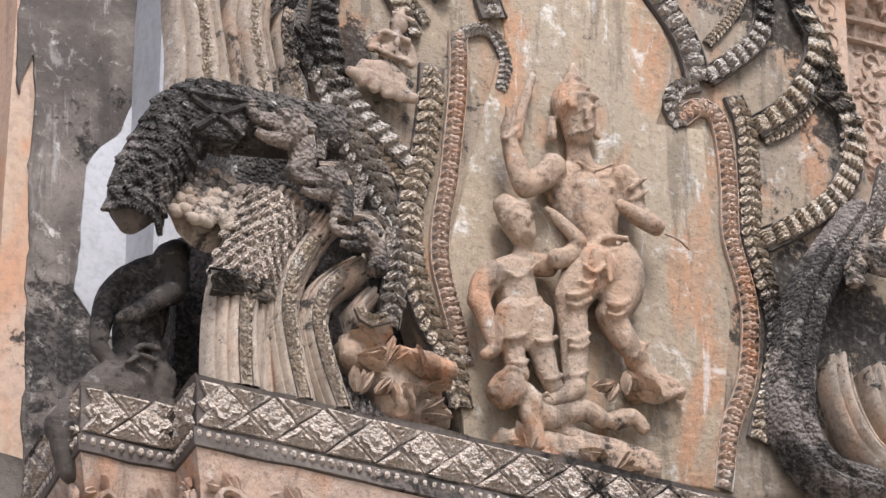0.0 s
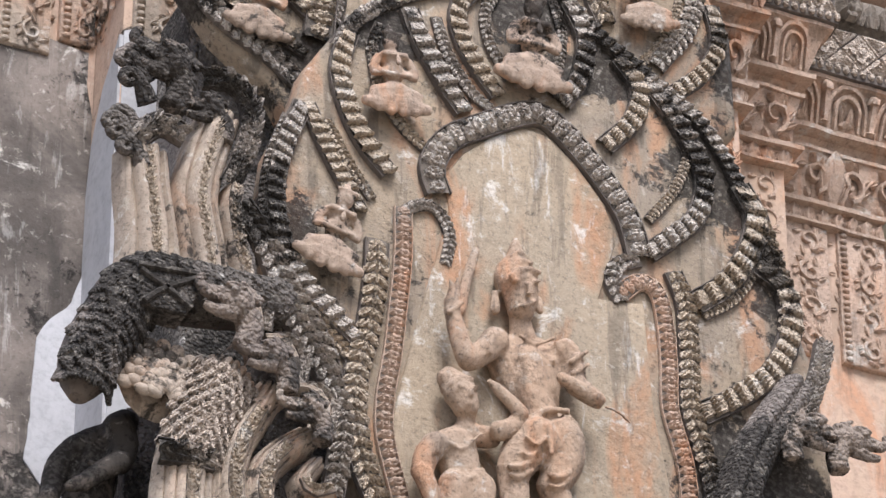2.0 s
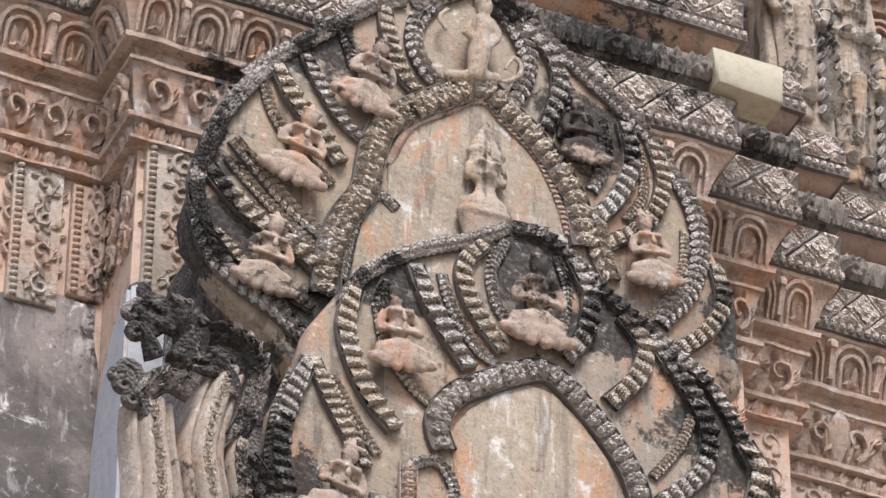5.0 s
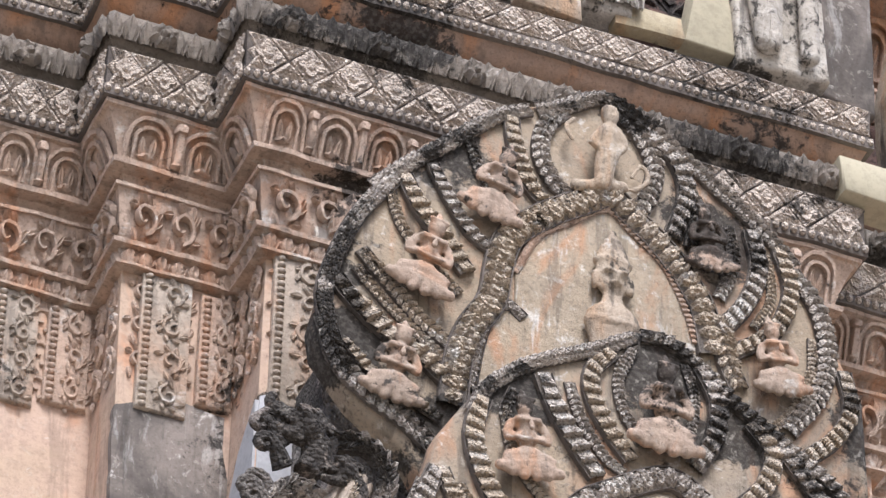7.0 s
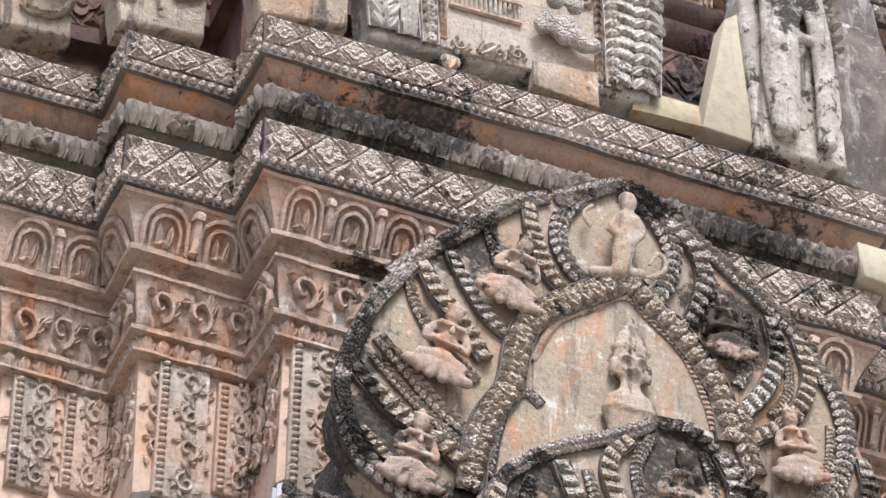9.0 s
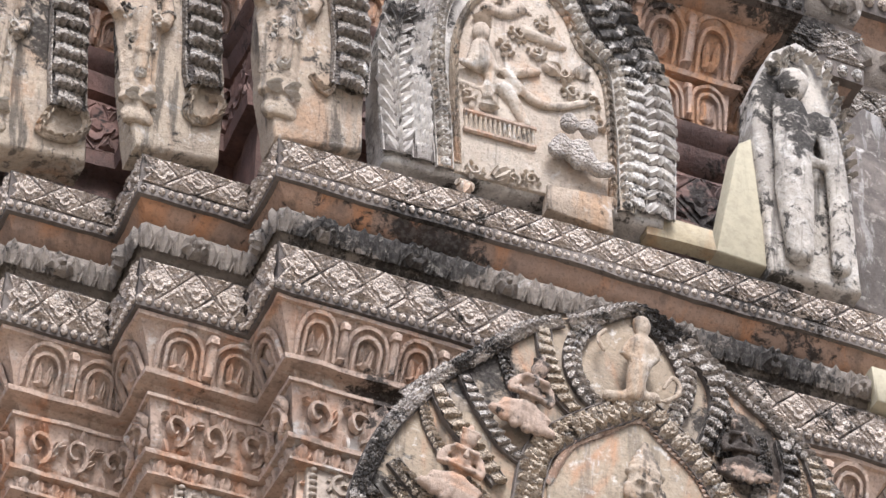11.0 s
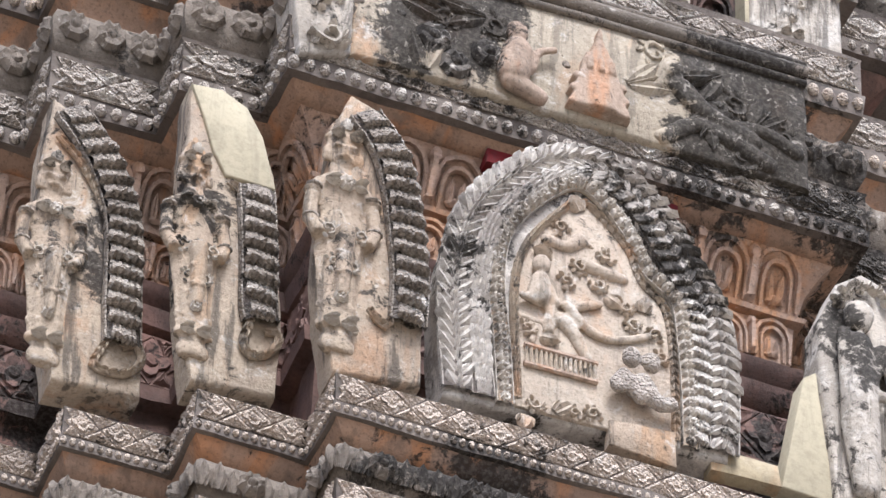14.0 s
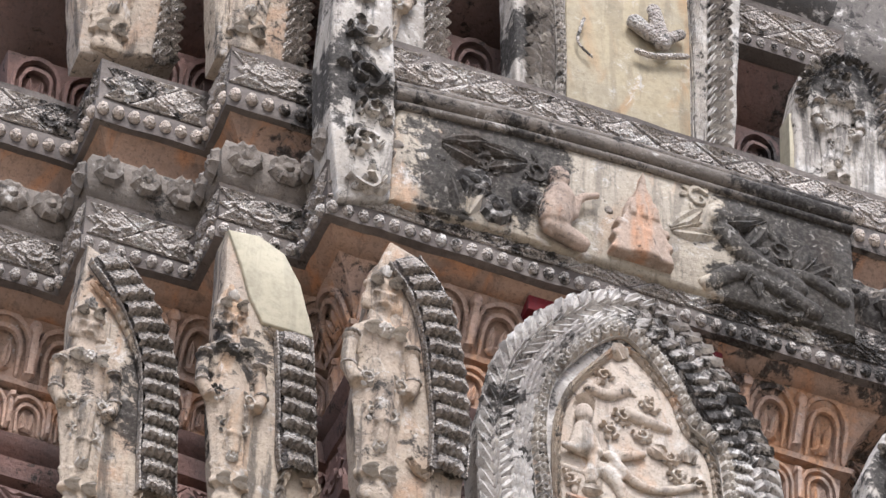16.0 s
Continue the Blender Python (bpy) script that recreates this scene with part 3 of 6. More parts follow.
bead_row(TIER1, 0.022, 16.795, 0.017, 0.042, ORNATE, tower)

# second storey behind the steles, its shade laid into the wall colour
moulding("shaft", TIER2, [(16.9, -0.36), (18.0, -0.36), (18.9, -0.36), (19.0, -0.36)], RECESS, tower, "wall behind the steles, shade put into its dark colour", 0.012)
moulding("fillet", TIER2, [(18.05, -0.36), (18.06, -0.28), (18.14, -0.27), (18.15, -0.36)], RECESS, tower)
foot2 = moulding("lattice_band", TIER2, [(18.14, -0.40), (18.16, -0.31), (18.50, -0.31), (18.52, -0.36)], RECESS, tower, "lattice panel behind the steles in the shaded recess colour")
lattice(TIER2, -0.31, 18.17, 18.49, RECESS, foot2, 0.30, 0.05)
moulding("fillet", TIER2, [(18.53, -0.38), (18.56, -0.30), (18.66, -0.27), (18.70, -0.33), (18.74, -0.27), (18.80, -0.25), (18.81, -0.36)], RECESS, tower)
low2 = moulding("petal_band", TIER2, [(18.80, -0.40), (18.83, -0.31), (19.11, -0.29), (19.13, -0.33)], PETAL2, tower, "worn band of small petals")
for a, b in runs(TIER2, -0.30):
    face_row("arch", PETAL2, low2, a, b, 18.85, 0.22, (0.20, 0.26, 0.16), tilt=0.06)
    face_row("post", PETAL2, low2, a, b, 18.85, 0.22, (0.04, 0.25, 0.2), offset=0.0, tilt=0.06)
petal2 = moulding("petal_band", TIER2, [(19.12, -0.36), (19.125, -0.25), (19.15, -0.24), (19.16, -0.28), (19.30, -0.25), (19.42, -0.19), (19.47, -0.14), (19.475, -0.22)], PETAL2, tower, "worn petal band under the cornice")
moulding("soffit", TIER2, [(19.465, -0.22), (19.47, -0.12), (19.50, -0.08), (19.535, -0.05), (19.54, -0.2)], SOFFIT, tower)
for a, b in runs(TIER2, -0.27):
    face_row("arch", PETAL2, petal2, a, b, 19.17, 0.27, (0.25, 0.34, 0.16), tilt=0.38)
    face_row("post", PETAL2, petal2, a, b, 19.17, 0.27, (0.06, 0.32, 0.22), offset=0.0, tilt=0.38)
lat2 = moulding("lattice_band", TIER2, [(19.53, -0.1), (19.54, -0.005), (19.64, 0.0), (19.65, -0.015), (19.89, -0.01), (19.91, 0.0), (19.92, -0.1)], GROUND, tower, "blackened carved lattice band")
lattice(TIER2, -0.012, 19.67, 19.88, DARK, lat2, 0.34, 0.05)
bead_row(TIER2, 0.0, 19.59, 0.032, 0.08, DARK, tower)
roll2 = moulding("roll_band", TIER2, [(19.91, -0.1), (19.95, -0.04), (20.04, 0.0), (20.14, 0.01), (20.22, -0.01), (20.28, -0.06), (20.30, -0.1)], STONE_ROLL, tower)
for a, b in runs(TIER2, -0.01):
    face_row("rosette", STONE_ROLL, roll2, a, b, 20.12, 0.22, (0.21, 0.22, 0.11), 0.015)
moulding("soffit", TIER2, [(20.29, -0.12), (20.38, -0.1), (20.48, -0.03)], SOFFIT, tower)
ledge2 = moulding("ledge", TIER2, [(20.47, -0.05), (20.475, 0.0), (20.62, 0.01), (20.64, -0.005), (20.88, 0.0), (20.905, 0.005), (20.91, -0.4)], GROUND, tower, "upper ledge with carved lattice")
lattice(TIER2, -0.006, 20.65, 20.87, DARK, ledge2, 0.36, 0.05)
bead_row(TIER2, 0.008, 20.55, 0.034, 0.085, ORNATE, tower)

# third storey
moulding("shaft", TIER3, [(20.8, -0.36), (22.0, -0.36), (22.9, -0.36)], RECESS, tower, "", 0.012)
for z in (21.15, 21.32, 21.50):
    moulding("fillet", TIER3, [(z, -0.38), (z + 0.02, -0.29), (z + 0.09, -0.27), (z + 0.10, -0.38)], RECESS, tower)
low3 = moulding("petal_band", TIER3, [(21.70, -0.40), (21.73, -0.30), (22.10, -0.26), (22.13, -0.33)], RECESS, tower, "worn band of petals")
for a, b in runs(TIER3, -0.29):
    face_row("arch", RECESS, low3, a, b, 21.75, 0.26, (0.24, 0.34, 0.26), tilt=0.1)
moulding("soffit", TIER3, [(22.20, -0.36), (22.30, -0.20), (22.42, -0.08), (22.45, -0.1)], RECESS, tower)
lat3 = moulding("cornice", TIER3, [(22.44, -0.1), (22.45, 0.0), (22.55, 0.005), (22.56, -0.01), (22.80, -0.01), (22.83, 0.0), (22.84, -0.1)], GROUND, tower, "blackened lattice cornice")
lattice(TIER3, -0.012, 22.57, 22.79, DARK, lat3, 0.34, 0.05)
bead_row(TIER3, 0.0, 22.50, 0.03, 0.08, DARK, tower)
moulding("cornice", TIER3, [(22.83, -0.3), (23.0, -0.05), (23.3, 0.0), (23.4, -0.05), (24.0, 0.0), (24.1, -0.5)], BLACKWALL, tower)
moulding("cap", TIER3, [(24.0, -0.4), (26.0, -0.8), (28.0, -1.2), (29.5, -1.6)], GREYWALL, tower)


frieze = part("frieze", slab(Soup(), [(-2.08, 15.30), (-1.62, 15.30), (-1.62, 15.35), (-2.08, 15.35)], 0.905, 0.95, 0.01), PINK, tower)
for a, b in runs(TIER1, -0.24):
    for z, q in ((15.25, 0.16), (15.07, 0.18), (14.88, 0.17)):
        face_row("scroll", PINK, frieze, a, b, z, 0.19, (q, 0.19, 0.13), 0.003)

# ---- carved pilaster fronts and the blackened shafts below them ----
def pilaster(x0, x1, y, z0, z1, parent, mat):
    s = Soup()
    slab(s, [(x0, z0), (x1, z0), (x1, z1), (x0, z1)], y - 0.03, y + 0.05, 0.012)
    body = part("pilaster", s, mat, parent, "grey pilaster carved with curling vines")
    n = max(1, round((z1 - z0) / 0.17))
    w = (x1 - x0)
    for k in range(n):
        p = Vector(((x0 + x1) / 2 + 0.03, y - 0.032, z0 + (k + 0.5) * (z1 - z0) / n))
        put("scroll", mat, body, p, (1 if k % 2 else -1, 0, 0), (0, 0, 1 if k % 2 else -1), (w * 0.62, 0.17, 0.10))
    s = Soup()
    for k in range(round((z1 - z0) / 0.035)):
        ball(s, (x0 + 0.03, y - 0.035, z0 + 0.02 + 0.035 * k), (0.02, 0.015, 0.014), 4, 6)
    tagged(part("bead_row", s, mat, body), "", kind="stuff")


pilaster(-1.55, -1.32, 0.58, 14.62, 15.36, tower, NECK)
pilaster(-1.07, -0.80, 0.24, 14.55, 15.36, tower, NECK)
pilaster(-1.28, -1.12, 0.58, 14.72, 15.33, tower, PINK)
pilaster(-2.10, -1.90, 0.92, 14.75, 15.36, tower, NECK)
pilaster(-1.86, -1.66, 0.92, 14.80, 15.33, tower, PINK)
pilaster(2.48, 2.75, 1.26, 14.62, 15.36, tower, PINK)
pilaster(2.80, 3.05, 1.26, 14.62, 15.36, tower, PINK)


def ragged(outline, amount=0.02, step=0.05, seed=0):
    """A closed outline with an uneven edge."""
    out = []
    for (x0, z0), (x1, z1) in zip(outline, outline[1:] + outline[:1]):
        n = max(1, round(math.hypot(x1 - x0, z1 - z0) / step))
        for k in range(n):
            p = Vector((x0 + (x1 - x0) * k / n, seed, z0 + (z1 - z0) * k / n))
            w = noise.noise_vector(p * 5) * amount + noise.noise_vector(p * 17) * amount * 0.6
            out.append((p.x + w.x, p.z + w.z))
    return out


def coat(name, outline, y, mat, label, amount=0.02, thick=0.012, seed=0):
    s = Soup()
    slab(s, ragged(outline, amount, 0.05, seed), y - thick, y + 0.03, 0.001)
    return part(name, s, mat, tower, label)


coat("plaster_coat", [(-1.55, 14.66), (-1.31, 14.71), (-1.14, 14.69), (-1.11, 14.29), (-1.00, 13.92), (-1.05, 13.62), (-1.10, 13.42), (-1.19, 13.32), (-1.25, 13.20), (-1.26, 12.81), (-1.27, 12.60), (-1.22, 12.49), (-1.13, 12.42), (-1.08, 12.33), (-1.29, 11.71), (-1.49, 11.57), (-1.52, 12.59), (-1.54, 13.67), (-1.60, 13.46), (-1.63, 14.62)], 0.58, GREYWALL, "blackened grey plaster coat", 0.02)
coat("repair_patch", [(-1.03, 14.44), (-1.02, 13.92), (-1.06, 13.79), (-1.10, 13.60), (-1.16, 13.39), (-1.25, 13.29), (-1.30, 13.18), (-1.31, 12.80), (-1.33, 12.58), (-1.27, 12.50), (-1.18, 12.41), (-0.87, 12.33), (-0.87, 13.98)], 0.58, WHITE, "smooth grey-white cement repair", 0.012, 0.02, seed=2)
coat("repair_patch", [(-1.104, 11.0), (-0.5, 11.0), (-0.5, 14.75), (-0.85, 14.72), (-1.104, 14.58)], 0.24, WHITE, "smooth grey-white cement repair", 0.004, 0.016, seed=5)
s = Soup()
edge = [(0.575, 11.0), (0.575, 13.9), (0.53, 14.18), (0.42, 14.40), (0.24, 14.56), (0.232, 14.56), (0.232, 11.0)]
s.add([(x, y, z) for x in (-1.06, -1.121) for y, z in edge], grid_faces(2, 7, True) + [tuple(range(7)), tuple(range(7, 14))])
part("repair_patch", s, WHITE, tower, "smooth grey-white cement repair", smooth=False)

# ---- porch bodies that carry the two gables ----
porch = thing("porch", "stucco porch projecting from the tower with carved base band", "porch", kind="structure")
s = Soup()
slab(s, [(-0.95, 10.0), (1.35, 10.0), (1.35, 14.6), (0.2, 15.6), (-0.95, 14.6)], -0.20, 0.6, 0.02)
slab(s, [(-1.05, 0.0), (1.45, 0.0), (1.45, 12.2), (0.2, 13.4), (-1.05, 12.2)], -0.62, 0.2, 0.02)
# dark wall colour stands in for the shade inside the cavity
part("porch_wall", s, BLACKSHADE, porch)
BASE = [(-1.9, 0.4), (-1.9, -0.20), (-1.72, -0.20), (-1.72, -0.78), (-1.36, -0.78), (-1.36, -0.98), (1.76, -0.98), (1.76, -0.78), (2.12, -0.78), (2.12, 0.4)]


def base_course(name, profile, mat):
    return moulding(name, BASE, profile, mat, porch)


base_course("base_wall", [(0.0, -0.15), (5.0, -0.15), (10.6, -0.15)], PINKWALL)
base_course("fillet", [(10.5, -0.2), (10.6, -0.06), (10.86, -0.04), (10.98, -0.01), (10.99, -0.1)], PINK)
blat = base_course("lattice_band", [(10.98, -0.1), (10.985, 0.0), (11.05, 0.005), (11.06, -0.01), (11.24, -0.005), (11.27, 0.01), (11.275, -0.35)], GROUND)
lattice(BASE, -0.008, 11.07, 11.25, ORNATE, blat, 0.20, 0.05, (2, 6))
bead_row(BASE, 0.0, 11.03, 0.014, 0.036, ORNATE, porch, limit=(2, 6))
for a, b in runs(BASE, -0.03, 2, 6):
    face_row("scroll", PINK, blat, a, b, 10.78, 0.24, (0.22, 0.26, 0.16))

# ---- lower gable ----
YL = -0.85
low = thing("lower_gable", "carved stucco gable with naga arch and relief panel, grey with lichen", "gable", "stacked gables", "structure")
s = Soup()
slab(s, [(-0.26, 11.30), (-0.32, 11.53), (-0.45, 11.74), (-0.55, 12.11), (-0.60, 12.39), (-0.74, 12.58), (-0.85, 12.76), (-0.89, 13.02), (-0.86, 13.30), (-0.76, 13.57), (-0.72, 13.74), (-0.62, 13.91), (-0.53, 14.07), (-0.31, 14.26), (-0.03, 14.42), (0.14, 14.55), (0.32, 14.57), (0.45, 14.48), (0.58, 14.37), (0.70, 14.26), (0.85, 14.16), (1.00, 14.05), (1.13, 13.88), (1.22, 13.71), (1.32, 13.51), (1.41, 13.29), (1.45, 13.05), (1.52, 12.87), (1.57, 12.25), (1.53, 11.58), (0.81, 11.31)], YL, YL + 0.12, 0.04)
core = [(0.3 + (x - 0.3) * 0.90, z - 0.06) for x, _, z in s.v[:31]]
part("gable_core", slab(Soup(), core, YL + 0.10, YL + 0.30, 0.02), BLACKSHADE, low)
part("gable_slab", s, GABLE, low, "yellowed plaster ground of the gable")
s = Soup()
slab(s, [(-0.10, 13.21), (-0.12, 13.38), (-0.04, 13.51), (0.08, 13.63), (0.22, 13.72), (0.33, 13.71), (0.45, 13.61), (0.57, 13.45), (0.63, 13.30), (0.54, 12.97), (0.74, 13.00), (0.77, 12.50), (0.83, 12.16), (0.79, 11.74), (0.76, 11.36), (-0.27, 11.31), (-0.31, 11.67), (-0.36, 12.05), (-0.26, 12.54)], YL - 0.012, YL + 0.05, 0.01)
part("relief_panel", s, PANEL, low, "ochre and orange stained panel with white lime runs")
for pts, w, kind, mat in (
    ([(-0.41, 12.97), (-0.42, 12.75), (-0.45, 12.51), (-0.49, 12.34), (-0.50, 12.14), (-0.47, 11.95), (-0.42, 11.81), (-0.34, 11.66), (-0.29, 11.46)], 0.10, "leaf", BRAID),
    ([(-0.30, 13.16), (-0.30, 12.92), (-0.32, 12.68), (-0.34, 12.46), (-0.37, 12.25), (-0.37, 12.07), (-0.32, 11.86), (-0.27, 11.65)], 0.075, "rosette", PINK),
    ([(-0.15, 13.27), (-0.18, 13.40), (-0.11, 13.55), (0.03, 13.66), (0.24, 13.79), (0.35, 13.78), (0.48, 13.66), (0.60, 13.52), (0.68, 13.38), (0.72, 13.22)], 0.11, "rosette", DARK),
    ([(-0.31, 13.04), (-0.29, 13.15), (-0.20, 13.21), (-0.14, 13.18), (-0.10, 13.08), (-0.12, 12.94)], 0.05, "leaf", DARK),
    ([(0.72, 13.21), (0.63, 13.16), (0.60, 13.07), (0.64, 12.98)], 0.07, "leaf", DARK),
    ([(0.63, 13.01), (0.72, 13.10), (0.80, 13.07), (0.83, 12.91), (0.84, 12.73), (0.84, 12.52), (0.89, 12.32), (0.91, 12.13), (0.88, 11.86), (0.81, 11.65), (0.77, 11.37)], 0.075, "rosette", PINK),
    ([(0.87, 13.19), (0.92, 13.05), (0.93, 12.81), (0.93, 12.54), (0.98, 12.35), (1.02, 12.15), (0.99, 11.89), (0.92, 11.62)], 0.085, "leaf", BRAID),
    ([(-0.73, 13.54), (-0.80, 13.33), (-0.84, 13.10), (-0.81, 12.87), (-0.72, 12.69), (-0.61, 12.58), (-0.49, 12.48)], 0.095, "fold", DARK),
    ([(-0.71, 13.55), (-0.64, 13.38), (-0.56, 13.23), (-0.48, 13.09)], 0.08, "fold", BRAID),
    ([(-0.54, 13.96), (-0.58, 13.76), (-0.54, 13.58), (-0.46, 13.42), (-0.36, 13.31)], 0.10, "fold", BRAID),
    ([(-0.40, 14.05), (-0.44, 13.92), (-0.41, 13.82)], 0.05, "leaf", DARK),
    ([(-0.28, 14.16), (-0.22, 14.00), (-0.13, 13.84), (-0.04, 13.71)], 0.10, "fold", DARK),
    ([(0.03, 14.38), (-0.06, 14.25), (-0.06, 14.11), (0.01, 13.97), (0.11, 13.84)], 0.09, "fold", BRAID),
    ([(0.43, 14.42), (0.50, 14.26), (0.48, 14.06), (0.39, 13.89)], 0.10, "fold", DARK),
    ([(0.65, 14.20), (0.74, 14.07), (0.71, 13.90), (0.58, 13.73)], 0.10, "fold", BRAID),
    ([(0.78, 14.12), (0.91, 13.95), (1.02, 13.72), (0.99, 13.51), (0.88, 13.37), (0.76, 13.25)], 0.10, "fold", DARK),
    ([(1.18, 13.71), (1.25, 13.56), (1.20, 13.35), (1.09, 13.18), (0.96, 13.06)], 0.12, "fold", BRAID),
    ([(1.25, 13.33), (1.36, 13.25), (1.39, 13.07), (1.31, 12.84), (1.14, 12.66), (0.97, 12.53)], 0.115, "fold", BRAID),
    ([(1.26, 13.62), (1.32, 13.39), (1.38, 13.18), (1.37, 12.93)], 0.085, "leaf", BRAID),
    ([(-0.99, 12.98), (-0.88, 12.83), (-0.78, 12.62), (-0.66, 12.44), (-0.59, 12.23)], 0.11, "leaf", DARK),
    ([(-0.70, 12.53), (-0.59, 12.46), (-0.50, 12.38)], 0.06, "leaf", BRAID),
    ([(-0.77, 12.66), (-0.65, 12.57), (-0.47, 12.50)], 0.06, "leaf", BRAID),
    ([(-0.59, 13.87), (-0.51, 14.03), (-0.32, 14.21), (-0.04, 14.37), (0.13, 14.49)], 0.065, "leaf", DARK),
    ([(0.16, 14.51), (0.29, 14.51), (0.43, 14.42), (0.56, 14.30), (0.72, 14.19), (0.87, 14.09), (1.02, 13.98), (1.13, 13.82), (1.21, 13.65)], 0.075, "fold", DARK),
    ([(-0.44, 13.95), (-0.41, 13.74), (-0.31, 13.57), (-0.19, 13.47)], 0.05, "leaf", BRAID),
    ([(-0.16, 14.16), (-0.11, 13.99), (-0.01, 13.83), (0.08, 13.77)], 0.05, "leaf", DARK),
    ([(0.13, 14.43), (0.06, 14.26), (0.08, 14.09), (0.17, 13.95)], 0.05, "leaf", DARK),
    ([(0.36, 14.42), (0.40, 14.25), (0.38, 14.07), (0.33, 13.94)], 0.045, "leaf", DARK),
    ([(0.84, 14.07), (0.96, 13.88), (0.90, 13.63), (0.77, 13.42)], 0.045, "leaf", BRAID),
    ([(-0.79, 13.47), (-0.86, 13.23), (-0.88, 12.98), (-0.84, 12.75), (-0.75, 12.59)], 0.05, "leaf", DARK),
    ([(-0.63, 13.50), (-0.53, 13.31), (-0.43, 13.17)], 0.045, "leaf", BRAID),
    ([(1.28, 13.52), (1.25, 13.34), (1.14, 13.14), (1.00, 13.02)], 0.05, "leaf", BRAID),
):
    garland(low, pts, YL - 0.005, w * (0.78 if kind == "fold" else 0.92), kind, mat, depth=w * 0.5)

# ---- upper gable ----
YU = -0.42
upg = thing("upper_gable", "tall carved stucco gable with naga arch, grey with lichen", "gable", "stacked gables", "structure")
s = Soup()
slab(s, [(-0.56, 13.70), (-0.70, 13.97), (-0.93, 14.15), (-1.09, 14.36), (-1.11, 14.50), (-1.05, 14.80), (-0.97, 15.07), (-0.86, 15.30), (-0.74, 15.45), (-0.56, 15.66), (-0.36, 15.89), (-0.18, 16.03), (0.01, 16.11), (0.22, 16.25), (0.32, 16.19), (0.45, 16.07), (0.64, 15.97), (0.80, 15.83), (0.98, 15.71), (1.12, 15.52), (1.22, 15.30), (1.32, 15.08), (1.42, 14.87), (1.43, 14.38), (0.77, 13.83)], YU, YU + 0.11, 0.04)
core = [(0.2 + (x - 0.2) * 0.90, z - 0.06) for x, _, z in s.v[:25]]
part("gable_core", slab(Soup(), core, YU + 0.09, YU + 0.26, 0.02), BLACKSHADE, upg)
part("gable_slab", s, GABLE, upg, "yellowed plaster ground of the gable")
s = Soup()
slab(s, [(-0.38, 14.28), (-0.37, 14.64), (-0.31, 14.81), (-0.22, 14.87), (-0.22, 15.09), (-0.10, 15.31), (0.20, 15.55), (0.35, 15.43), (0.50, 15.30), (0.61, 15.05), (0.63, 14.66)], YU - 0.012, YU + 0.05, 0.01)
part("relief_panel", s, PANEL, upg, "ochre niche ground")
